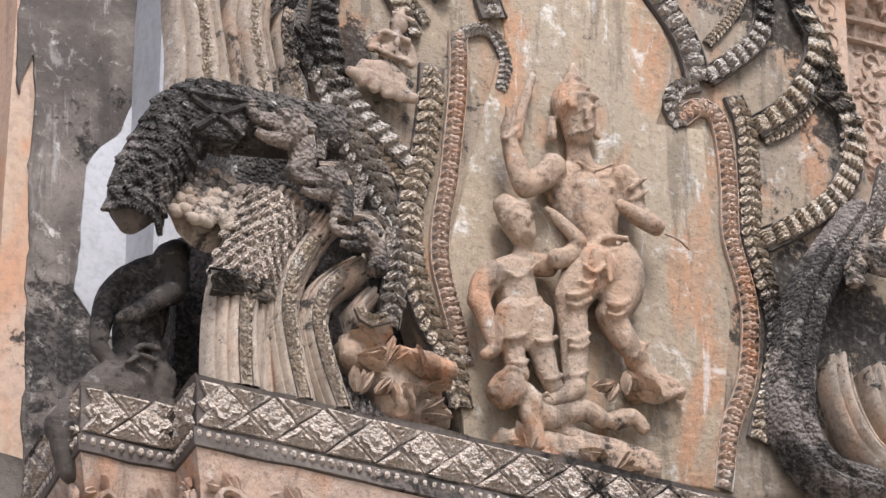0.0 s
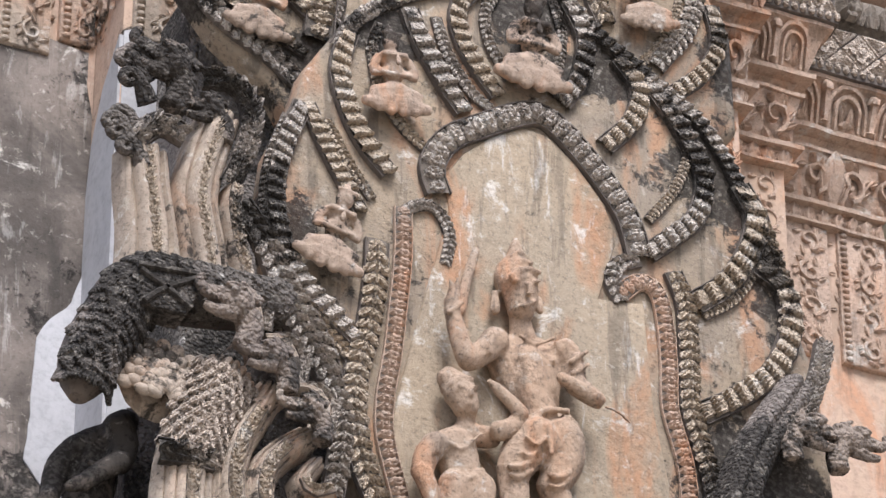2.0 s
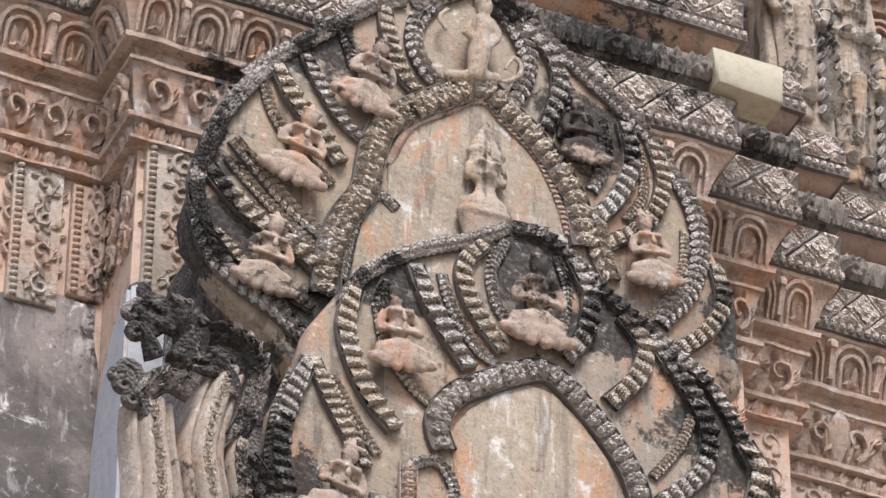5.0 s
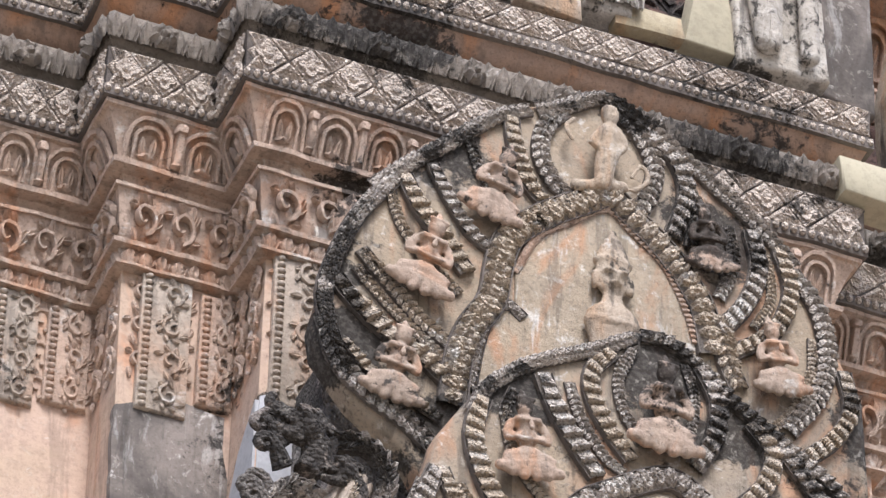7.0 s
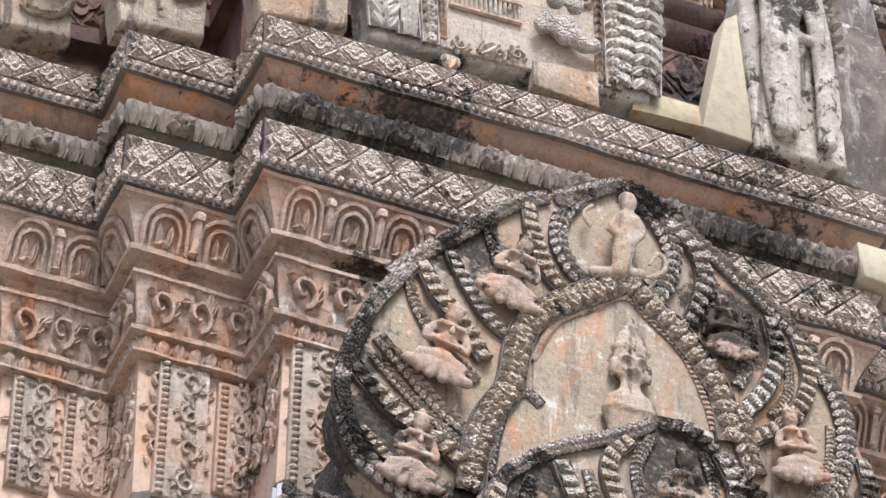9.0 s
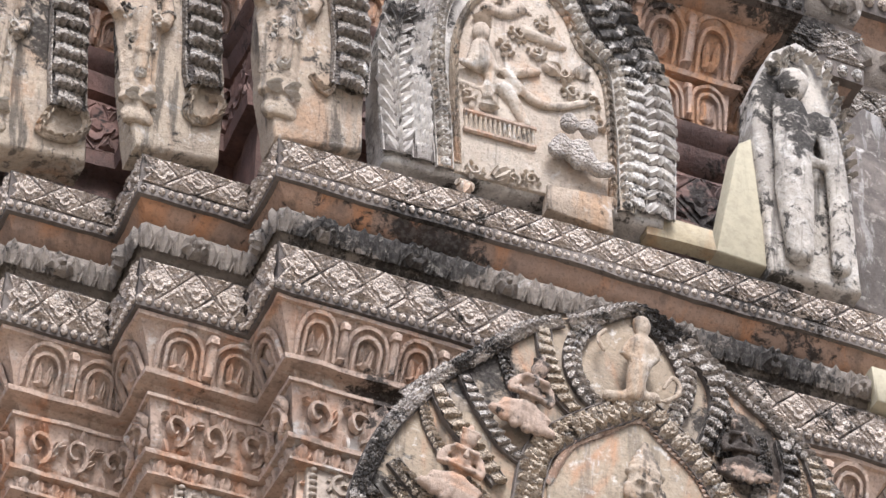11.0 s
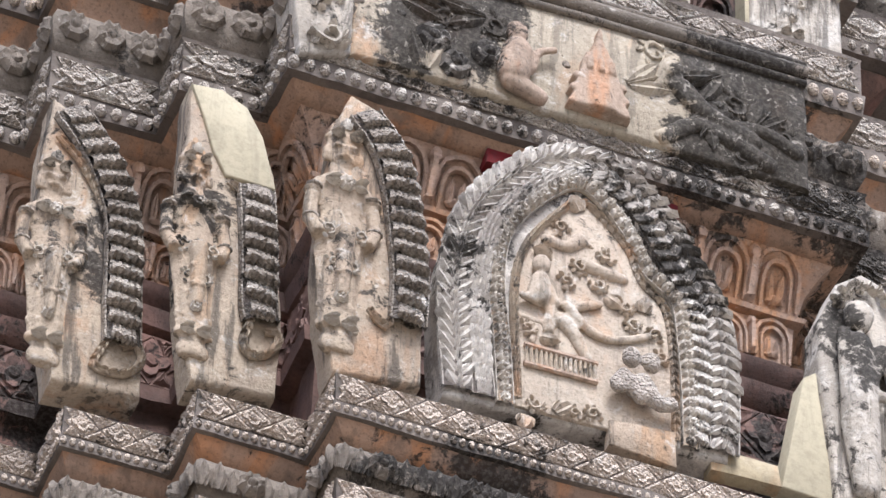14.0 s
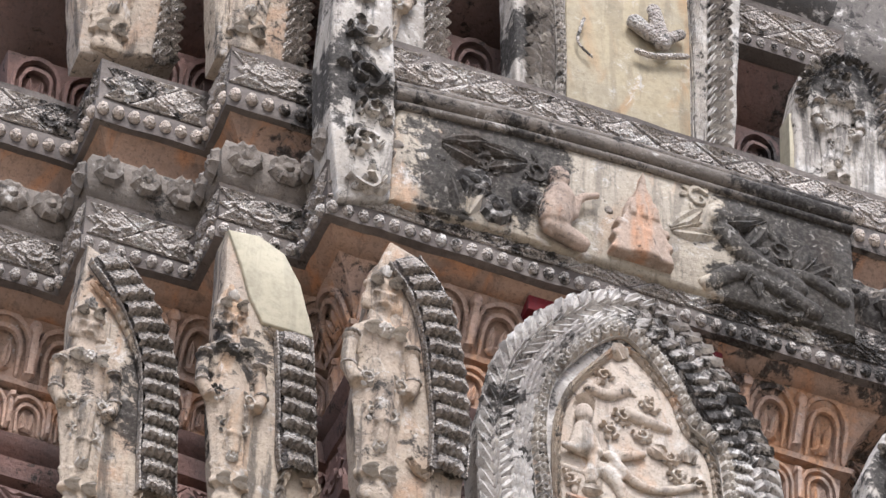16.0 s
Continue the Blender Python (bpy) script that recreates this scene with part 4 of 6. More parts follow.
for pts, w, kind, mat in (
    ([(-0.50, 14.24), (-0.48, 14.48), (-0.42, 14.68), (-0.33, 14.86), (-0.30, 15.06), (-0.25, 15.23), (-0.09, 15.40), (0.08, 15.53), (0.21, 15.62), (0.31, 15.54), (0.44, 15.43), (0.57, 15.27), (0.65, 15.11), (0.69, 14.89)], 0.13, "rosette", BRAID),
    ([(-0.42, 14.35), (-0.39, 14.57), (-0.34, 14.77), (-0.26, 14.86), (-0.18, 14.81)], 0.06, "rosette", DARK),
    ([(-0.22, 15.05), (-0.12, 15.28), (0.03, 15.41), (0.20, 15.54), (0.32, 15.45), (0.48, 15.30), (0.58, 15.07), (0.61, 14.93)], 0.045, "fold", PINK),
    ([(-1.03, 14.42), (-1.08, 14.64), (-1.02, 14.91), (-0.93, 15.14), (-0.78, 15.38)], 0.09, "fold", DARK),
    ([(-1.08, 14.52), (-1.00, 14.31), (-0.85, 14.18), (-0.70, 14.10), (-0.58, 14.00)], 0.09, "leaf", DARK),
    ([(-1.03, 14.75), (-0.91, 14.62), (-0.76, 14.51), (-0.62, 14.44), (-0.50, 14.34)], 0.10, "fold", BRAID),
    ([(-0.92, 14.94), (-0.79, 14.80), (-0.66, 14.66), (-0.51, 14.56)], 0.07, "leaf", BRAID),
    ([(-0.74, 15.41), (-0.66, 15.25), (-0.54, 15.10), (-0.44, 14.97)], 0.10, "fold", BRAID),
    ([(-0.61, 15.52), (-0.53, 15.35), (-0.43, 15.20), (-0.34, 15.14)], 0.075, "fold", DARK),
    ([(-0.25, 15.92), (-0.23, 15.75), (-0.17, 15.57), (-0.10, 15.49)], 0.09, "fold", BRAID),
    ([(-0.00, 16.04), (-0.09, 15.91), (-0.11, 15.74), (-0.04, 15.60), (0.03, 15.56)], 0.08, "leaf", DARK),
    ([(0.20, 16.15), (0.34, 16.05), (0.43, 15.88), (0.41, 15.71), (0.35, 15.56)], 0.085, "leaf", DARK),
    ([(0.40, 16.04), (0.54, 15.92), (0.58, 15.74), (0.51, 15.49)], 0.10, "fold", DARK),
    ([(0.58, 15.84), (0.63, 15.66), (0.60, 15.46)], 0.07, "leaf", DARK),
    ([(0.89, 15.65), (0.92, 15.44), (0.85, 15.22), (0.72, 15.03)], 0.10, "fold", DARK),
    ([(1.02, 15.60), (1.07, 15.36), (0.98, 15.11), (0.79, 14.94)], 0.09, "fold", BRAID),
    ([(1.08, 15.49), (1.20, 15.31), (1.24, 15.07), (1.19, 14.84), (1.04, 14.59)], 0.085, "leaf", DARK),
    ([(1.31, 15.00), (1.34, 14.80), (1.26, 14.62), (1.09, 14.44)], 0.09, "fold", BRAID),
    ([(0.73, 15.12), (0.76, 14.88), (0.81, 14.75)], 0.10, "leaf", BRAID),
    ([(-0.88, 15.30), (-0.73, 15.47), (-0.53, 15.67), (-0.32, 15.89), (-0.16, 15.99)], 0.07, "leaf", DARK),
    ([(-0.13, 16.00), (-0.00, 16.06), (0.19, 16.18), (0.35, 16.12), (0.54, 15.99), (0.75, 15.83), (0.94, 15.68), (1.10, 15.52)], 0.075, "leaf", DARK),
    ([(-0.80, 15.32), (-0.74, 15.13), (-0.62, 14.97), (-0.47, 14.85)], 0.05, "leaf", BRAID),
    ([(-0.45, 15.75), (-0.38, 15.53), (-0.29, 15.38)], 0.05, "leaf", DARK),
    ([(-0.94, 14.84), (-0.81, 14.70), (-0.67, 14.58), (-0.51, 14.46)], 0.05, "leaf", BRAID),
    ([(-0.98, 14.44), (-0.85, 14.30), (-0.70, 14.23), (-0.55, 14.16)], 0.06, "fold", BRAID),
    ([(0.78, 15.65), (0.80, 15.43), (0.73, 15.22)], 0.06, "leaf", DARK),
    ([(0.96, 15.55), (0.98, 15.30), (0.89, 15.11)], 0.045, "leaf", BRAID),
    ([(1.17, 15.14), (1.16, 14.95), (1.08, 14.74), (0.94, 14.55)], 0.045, "leaf", BRAID),
):
    garland(upg, pts, YU - 0.005, w * (0.78 if kind == "fold" else 0.92), kind, mat, depth=w * 0.5)


# ---- reliefs of figures: plain fused shapes ----
def figure(name, label, limbs, y, mat, voxel=0.018, group="", rough=0.006, bands=()):
    """limbs: ((x, z) places, start radius, end radius, how far it stands out)."""
    s = Soup()
    for pts, r0, r1, out in limbs:
        path = spline([(x, y - out, z) for x, z in pts], 0.03)
        n = len(path)
        rad = [r0 + (r1 - r0) * i / (n - 1) for i in range(n)]
        d0 = (path[1] - path[0]).normalized()
        d1 = (path[-1] - path[-2]).normalized()
        full = [path[0] - d0 * r0 * 0.8, path[0] - d0 * r0 * 0.45] + path + [path[-1] + d1 * r1 * 0.45, path[-1] + d1 * r1 * 0.8]
        tube(s, full, [r0 * 0.55, r0 * 0.88] + rad + [r1 * 0.88, r1 * 0.55], 10, 0.8)
    for pts, r, out in bands:
        mx = sum(p[0] for p in pts) / len(pts)
        pts = [(mx + (p[0] - mx) * 0.5, p[1]) for p in pts]
        tube(s, spline([(x, y - out * 0.9, z) for x, z in pts], 0.02), r * 0.58, 6)
    return tagged(welded(name, s, mat, voxel, 1, rough, 0.03), label, "relief figure", group)


BODY = ((0, 0.26), (0.02, 0.32), (0.045, 0.31), (0.05, 0.27), (0.07, 0.25), (0.085, 0.26), (0.09, 0.38), (0.11, 0.36), (0.115, 0.32), (0.16, 0.33), (0.165, 0.36), (0.18, 0.36),
        (0.185, 0.33), (0.30, 0.37), (0.38, 0.42), (0.44, 0.46), (0.445, 0.50), (0.465, 0.50), (0.47, 0.45), (0.485, 0.46), (0.49, 0.42), (0.54, 0.36), (0.58, 0.38), (0.64, 0.47),
        (0.645, 0.485), (0.66, 0.485), (0.665, 0.46), (0.685, 0.44), (0.705, 0.34), (0.725, 0.21), (0.75, 0.17), (0.765, 0.18), (0.775, 0.25), (0.80, 0.29), (0.84, 0.30), (0.865, 0.29),
        (0.867, 0.34), (0.88, 0.34), (0.885, 0.27), (0.905, 0.28), (0.908, 0.23), (0.93, 0.23), (0.933, 0.17), (0.955, 0.16), (0.96, 0.10), (0.985, 0.07), (1.0, 0.02))


def standing(s, x, z, high, y, lean=0.0, wide=1.0, arms=True):
    """A robed standing figure with a tiered crown; its place at the feet, its height and sideways lean."""
    v = []
    for u, w in BODY:
        half = w * 0.195 * high * wide
        fold = 0.10 if 0.1 < u < 0.43 else 0.0
        for k in range(20):
            a = 2 * math.pi * k / 20
            r = 1 + fold * math.cos(6 * a)
            v.append((x + lean * u * high + half * math.cos(a) * r, y + half * 0.44 * math.sin(a) * r, z + u * high))
    s.add(v, grid_faces(len(BODY), 20, True) + [tuple(range(20)), tuple(range(len(v) - 20, len(v)))])
    h = high
    at = lambda dx, u, out: Vector((x + lean * u * h + dx * 0.84 * h * wide, y - out * 0.5 + 0.015, z + u * h))
    if arms:
        for q in (-1, 1):
            tube(s, spline([at(q * 0.088, 0.675, 0.03), at(q * 0.122, 0.60, 0.05), at(q * 0.128, 0.50, 0.08), at(q * 0.10, 0.43, 0.12)], 0.03), 0.0225 * h, 8)
            for u in (0.62, 0.50):
                ball(s, at(q * 0.125, u, 0.06), (0.028 * h, 0.028 * h, 0.010 * h))
    for q in (-1, 1):
        ball(s, at(q * 0.072, 0.80, 0.03), (0.010 * h, 0.015 * h, 0.035 * h))      # ears
        ball(s, at(q * 0.028, 0.825, 0.07 + 0.028 * h), (0.018 * h, 0.01 * h, 0.007 * h))
    ball(s, at(0, 0.808, 0.065 + 0.035 * h), (0.010 * h, 0.014 * h, 0.02 * h))
    ball(s, at(0, 0.785, 0.06 + 0.032 * h), (0.022 * h, 0.01 * h, 0.006 * h))
    for k in range(7):
        a = (k - 3) * 0.3
        ball(s, at(0.085 * math.sin(a), 0.67 - 0.03 * math.cos(a), 0.05 + 0.055 * h * math.cos(a)), (0.011 * h,) * 3, 4, 6)
    tube(s, [at(0, 0.46, 0.04 + 0.075 * h), at(0.005, 0.36, 0.04 + 0.07 * h), at(0, 0.2, 0.04 + 0.06 * h)], [0.035 * h, 0.028 * h, 0.02 * h], 8)
    for u in (0.43, 0.36, 0.28):
        ball(s, at(0, u, 0.05 + 0.085 * h), (0.03 * h, 0.015 * h, 0.012 * h))
    return s


YD = YL - 0.02
figure("relief_statue", "large standing stucco relief figure with pointed headdress on the gable panel", (
    ([(0.17, 12.77), (0.17, 12.84), (0.16, 12.88)], 0.060, 0.088, 0.06),
    ([(0.16, 12.91), (0.16, 12.93)], 0.094, 0.092, 0.04),
    ([(0.16, 12.96), (0.16, 12.98)], 0.070, 0.062, 0.04),
    ([(0.16, 13.02), (0.16, 13.11)], 0.044, 0.014, 0.04),
    ([(0.07, 12.83), (0.07, 12.75)], 0.016, 0.022, 0.04),
    ([(0.26, 12.86), (0.26, 12.80)], 0.012, 0.018, 0.04),
    ([(0.18, 12.74), (0.19, 12.66)], 0.046, 0.056, 0.03),
    ([(0.06, 12.56), (0.19, 12.62), (0.33, 12.62)], 0.054, 0.054, 0.02),
    ([(0.12, 12.52), (0.16, 12.41), (0.22, 12.31)], 0.082, 0.068, 0.03),
    ([(0.28, 12.55), (0.27, 12.44), (0.27, 12.32)], 0.082, 0.068, 0.03),
    ([(0.19, 12.52), (0.21, 12.39), (0.25, 12.29)], 0.09, 0.08, 0.05),
    ([(0.18, 12.20), (0.35, 12.25)], 0.075, 0.075, 0.05),
    ([(0.05, 12.57), (-0.01, 12.49), (-0.07, 12.44)], 0.058, 0.046, 0.09),
    ([(-0.08, 12.45), (-0.11, 12.53), (-0.14, 12.65)], 0.046, 0.034, 0.10),
    ([(-0.14, 12.68), (-0.13, 12.74)], 0.034, 0.026, 0.10), ([(-0.14, 12.74), (-0.15, 12.78)], 0.013, 0.009, 0.11), ([(-0.12, 12.75), (-0.12, 12.80)], 0.013, 0.009, 0.11),
    ([(-0.08, 12.70), (-0.05, 12.86), (-0.01, 13.01)], 0.026, 0.018, 0.04),
    ([(0.35, 12.61), (0.38, 12.55), (0.39, 12.46)], 0.056, 0.048, 0.08),
    ([(0.39, 12.44), (0.45, 12.41), (0.47, 12.40)], 0.048, 0.040, 0.10), ([(0.44, 12.39), (0.36, 12.42), (0.31, 12.44)], 0.036, 0.026, 0.13),
    ([(0.21, 12.15), (0.15, 12.06), (0.12, 11.99)], 0.105, 0.072, 0.09),
    ([(0.12, 11.97), (0.13, 11.81), (0.13, 11.64)], 0.066, 0.050, 0.08),
    ([(0.13, 11.60), (0.07, 11.54), (0.01, 11.51)], 0.044, 0.024, 0.09),
    ([(0.33, 12.19), (0.34, 12.10), (0.30, 12.00)], 0.092, 0.070, 0.08),
    ([(0.28, 11.96), (0.33, 11.88), (0.39, 11.81)], 0.064, 0.048, 0.08),
    ([(0.39, 11.80), (0.45, 11.74), (0.50, 11.69)], 0.046, 0.038, 0.06), ([(0.47, 11.66), (0.58, 11.71)], 0.030, 0.016, 0.07),
), YD, FLESH, 0.0085, bands=(
    ([(0.03, 12.86), (0.16, 12.92), (0.30, 12.92)], 0.020, 0.135), ([(0.07, 12.93), (0.16, 12.97), (0.25, 12.97)], 0.018, 0.115), ([(0.10, 13.00), (0.16, 13.03), (0.21, 13.02)], 0.016, 0.085),
    ([(0.07, 12.61), (0.21, 12.59), (0.37, 12.64)], 0.016, 0.115), ([(0.06, 12.21), (0.25, 12.28), (0.44, 12.30)], 0.022, 0.135), ([(0.08, 12.18), (0.25, 12.21), (0.44, 12.27)], 0.020, 0.145),
    ([(0.01, 11.96), (0.12, 11.97), (0.24, 12.02)], 0.020, 0.165), ([(0.02, 11.93), (0.12, 11.93), (0.24, 11.98)], 0.016, 0.155), ([(0.03, 11.78), (0.13, 11.78), (0.22, 11.83)], 0.018, 0.145), ([(0.04, 11.75), (0.13, 11.75), (0.22, 11.79)], 0.016, 0.14), ([(0.06, 11.63), (0.13, 11.64), (0.21, 11.67)], 0.016, 0.13),
    ([(0.18, 11.97), (0.29, 11.97), (0.39, 12.01)], 0.022, 0.16), ([(0.19, 11.93), (0.29, 11.93), (0.39, 11.98)], 0.016, 0.15), ([(0.33, 11.77), (0.39, 11.82), (0.45, 11.86)], 0.018, 0.125),
    ([(0.30, 12.52), (0.38, 12.56), (0.47, 12.60)], 0.018, 0.145), ([(0.30, 12.47), (0.39, 12.50), (0.47, 12.54)], 0.016, 0.145), ([(0.03, 12.57), (-0.00, 12.51), (0.01, 12.46)], 0.018, 0.155), ([(-0.21, 12.61), (-0.14, 12.64), (-0.07, 12.68)], 0.015, 0.145), ([(0.40, 12.44), (0.44, 12.42), (0.45, 12.37)], 0.014, 0.16),
    ([(0.17, 12.85), (0.18, 12.80)], 0.018, 0.15), ([(0.15, 12.79), (0.20, 12.80)], 0.014, 0.150),
    ([(0.10, 12.74), (0.18, 12.76), (0.25, 12.79)], 0.014, 0.125), ([(0.10, 12.84), (0.14, 12.86)], 0.013, 0.14), ([(0.19, 12.87), (0.25, 12.88)], 0.013, 0.14),
    ([(0.21, 12.18), (0.24, 12.14), (0.25, 12.04)], 0.022, 0.19), ([(0.08, 12.10), (0.18, 12.07), (0.27, 12.12)], 0.012, 0.195), ([(0.08, 12.03), (0.16, 12.02), (0.23, 12.06)], 0.012, 0.18), ([(0.47, 12.42), (0.59, 12.41), (0.70, 12.37)], 0.012, 0.05),
    ([(0.13, 12.51), (0.15, 12.50)], 0.020, 0.115), ([(0.28, 12.53), (0.30, 12.53)], 0.020, 0.115),
), rough=0.004)
figure("relief_statue", "smaller stucco relief figure leaning beside the tall one", (
    ([(-0.08, 12.23), (-0.10, 12.28)], 0.058, 0.072, 0.09),
    ([(-0.12, 12.33), (-0.14, 12.35)], 0.066, 0.052, 0.07),
    ([(-0.06, 12.20), (-0.07, 12.14)], 0.036, 0.042, 0.06),
    ([(-0.18, 12.04), (-0.07, 12.12), (0.04, 12.14)], 0.050, 0.048, 0.05),
    ([(-0.11, 12.05), (-0.08, 11.94), (-0.07, 11.87)], 0.092, 0.078, 0.05),
    ([(-0.20, 12.02), (-0.24, 11.96), (-0.26, 11.88)], 0.056, 0.046, 0.09),
    ([(-0.26, 11.87), (-0.22, 11.77), (-0.20, 11.70)], 0.044, 0.034, 0.10), ([(-0.20, 11.68), (-0.24, 11.64)], 0.030, 0.022, 0.10),
    ([(0.05, 12.13), (0.10, 12.16), (0.14, 12.21)], 0.044, 0.036, 0.12),
    ([(0.13, 12.22), (0.09, 12.26), (0.04, 12.30)], 0.034, 0.026, 0.14), ([(0.03, 12.31), (-0.00, 12.33)], 0.024, 0.014, 0.14),
    ([(-0.12, 11.86), (-0.13, 11.78), (-0.12, 11.74)], 0.070, 0.056, 0.08), ([(-0.12, 11.72), (-0.11, 11.66), (-0.09, 11.61)], 0.050, 0.040, 0.08),
    ([(-0.02, 11.88), (-0.02, 11.80), (-0.01, 11.75)], 0.070, 0.058, 0.08), ([(-0.00, 11.73), (0.02, 11.65), (0.05, 11.58)], 0.052, 0.040, 0.08),
), YD, FLESH, 0.0085, bands=(
    ([(-0.20, 12.28), (-0.12, 12.33), (-0.01, 12.33)], 0.018, 0.145), ([(-0.22, 12.02), (-0.11, 12.01), (0.04, 12.10)], 0.014, 0.135), ([(-0.20, 11.87), (-0.08, 11.88), (0.04, 11.94)], 0.020, 0.135),
    ([(-0.19, 12.03), (-0.22, 11.99), (-0.21, 11.95)], 0.014, 0.15), ([(-0.22, 11.72), (-0.12, 11.73), (-0.03, 11.77)], 0.018, 0.145), ([(-0.10, 11.74), (-0.01, 11.74), (0.09, 11.78)], 0.018, 0.145), ([(-0.18, 11.63), (-0.10, 11.63), (-0.03, 11.66)], 0.014, 0.13), ([(-0.05, 11.59), (0.03, 11.60), (0.11, 11.63)], 0.014, 0.13),
    ([(-0.10, 12.21), (-0.06, 12.22)], 0.012, 0.150), ([(-0.09, 12.27), (-0.07, 12.24)], 0.015, 0.165), ([(-0.14, 12.27), (-0.11, 12.28)], 0.012, 0.160), ([(-0.07, 12.29), (-0.04, 12.29)], 0.012, 0.160),
    ([(0.06, 12.26), (0.08, 12.28)], 0.014, 0.17),
), rough=0.004)
figure("relief_statue", "crouching stucco relief figure under the standing pair", (
    ([(-0.16, 11.51), (-0.13, 11.55)], 0.066, 0.070, 0.08),
    ([(-0.07, 11.55), (-0.01, 11.49), (0.04, 11.46)], 0.048, 0.058, 0.06),
    ([(0.07, 11.49), (0.17, 11.53), (0.24, 11.51)], 0.056, 0.042, 0.06),
    ([(-0.05, 11.47), (-0.02, 11.39), (-0.01, 11.33)], 0.040, 0.030, 0.06),
    ([(0.30, 11.52), (0.38, 11.56), (0.42, 11.52)], 0.040, 0.030, 0.05),
    ([(0.08, 11.43), (0.19, 11.41), (0.33, 11.41)], 0.050, 0.045, 0.03),
), YD, FLESH, 0.009, bands=(([(-0.23, 11.54), (-0.16, 11.60), (-0.05, 11.59)], 0.018, 0.14), ([(-0.03, 11.52), (0.01, 11.54), (0.05, 11.51)], 0.014, 0.12)), rough=0.005)
figure("relief_rock", "rough stucco mound at the foot of the relief panel", (
    ([(-0.12, 11.33), (0.10, 11.36), (0.42, 11.36)], 0.07, 0.09, 0.02),
    ([(0.40, 11.68), (0.52, 11.76), (0.59, 11.72)], 0.05, 0.03, 0.03),
    ([(-0.70, 11.60), (-0.57, 11.49), (-0.44, 11.47)], 0.10, 0.08, 0.0),
    ([(-0.59, 11.58), (-0.48, 11.58), (-0.37, 11.56)], 0.03, 0.04, 0.08),
    ([(-0.75, 11.54), (-0.70, 11.65), (-0.61, 11.69)], 0.05, 0.04, 0.05),
    ([(-0.57, 11.39), (-0.39, 11.38)], 0.09, 0.06, 0.02),
), YD, FLESH, 0.02, rough=0.03)


mound = bpy.data.objects["relief_rock"]
for i, (x, z) in enumerate([(-0.68, 11.53), (-0.59, 11.57), (-0.50, 11.55), (-0.41, 11.50), (-0.61, 11.42), (-0.52, 11.42), (-0.43, 11.37), (-0.72, 11.42), (-0.70, 11.62), (-0.10, 11.28), (0.03, 11.28), (0.19, 11.32), (0.33, 11.31), (-0.06, 11.35), (0.45, 11.66), (0.27, 11.64), (0.36, 11.69)]):
    put("leaf", FLESH, mound, (x, YD - 0.07, z), (1, 0, 0), (0, 0, 1), (0.10, 0.085, 0.12), i * 1.1)


def kneeler(name, mat, legs_left=True):
    """A small kneeling figure with joined palms, about 0.4 m high, base at the origin."""
    k = 1 if legs_left else -1
    limbs = (
        ([(0, 0.33), (0, 0.345)], 0.038, 0.042, 0.06), ([(0, 0.385), (0, 0.44)], 0.03, 0.008, 0.05), ([(-0.035, 0.372), (0.035, 0.372)], 0.014, 0.014, 0.08),
        ([(-0.05, 0.262), (0.05, 0.262)], 0.014, 0.014, 0.085), ([(-0.05, 0.16), (0.05, 0.16)], 0.012, 0.012, 0.085), ([(0, 0.2), (0, 0.24)], 0.016, 0.010, 0.11),
        *(([(0.02 * q, 0.05), (0.05 * q, 0.02), (0.058 * q, -0.008 + 0.006 * q * q)], 0.036, 0.026, 0.05) for q in (-2.4, -1.45, -0.5, 0.5, 1.45, 2.4)),
        ([(0, 0.26), (0, 0.17)], 0.052, 0.042, 0.04), ([(-0.07, 0.25), (-0.10, 0.17), (-0.01, 0.2)], 0.022, 0.018, 0.06),
        ([(0.07, 0.25), (0.10, 0.17), (0.01, 0.2)], 0.022, 0.018, 0.06),
        ([(-0.02 * k, 0.10), (0.11 * k, 0.07), (0.0, 0.035)], 0.042, 0.024, 0.05),
        ([(0.02 * k, 0.10), (-0.11 * k, 0.07), (-0.02 * k, 0.03)], 0.042, 0.024, 0.05),
    )
    return figure(name, "small kneeling relief figure with joined hands, worn stucco", limbs, 0.0, mat, 0.009, "kneeling relief figures", 0.005)


first = kneeler("kneeling_statue", KNEEL)
spots = [(x, z, YL - 0.02) for x, z in [(-0.64, 12.76), (-0.35, 13.59), (0.24, 13.90)]]
spots += [(x, z, YU - 0.02) for x, z in [(-0.37, 15.28), (-0.68, 14.77), (-0.79, 14.16), (1.00, 14.76), (0.68, 15.34)]]
for i, (x, z, y) in enumerate(spots):
    m = pose(x, y, z, 0, (12, -6, 0, 14, 12, 8, -10, -8)[i], 0) @ Matrix.Diagonal((*((0.95, 0.95, 1.1, 0.98, 1.0, 0.95, 0.9, 0.85)[i],) * 3, 1))
    if i == 0:
        first.matrix_world = m
    else:
        twin = copy_thing(first, m)
        twin.matrix_world = m

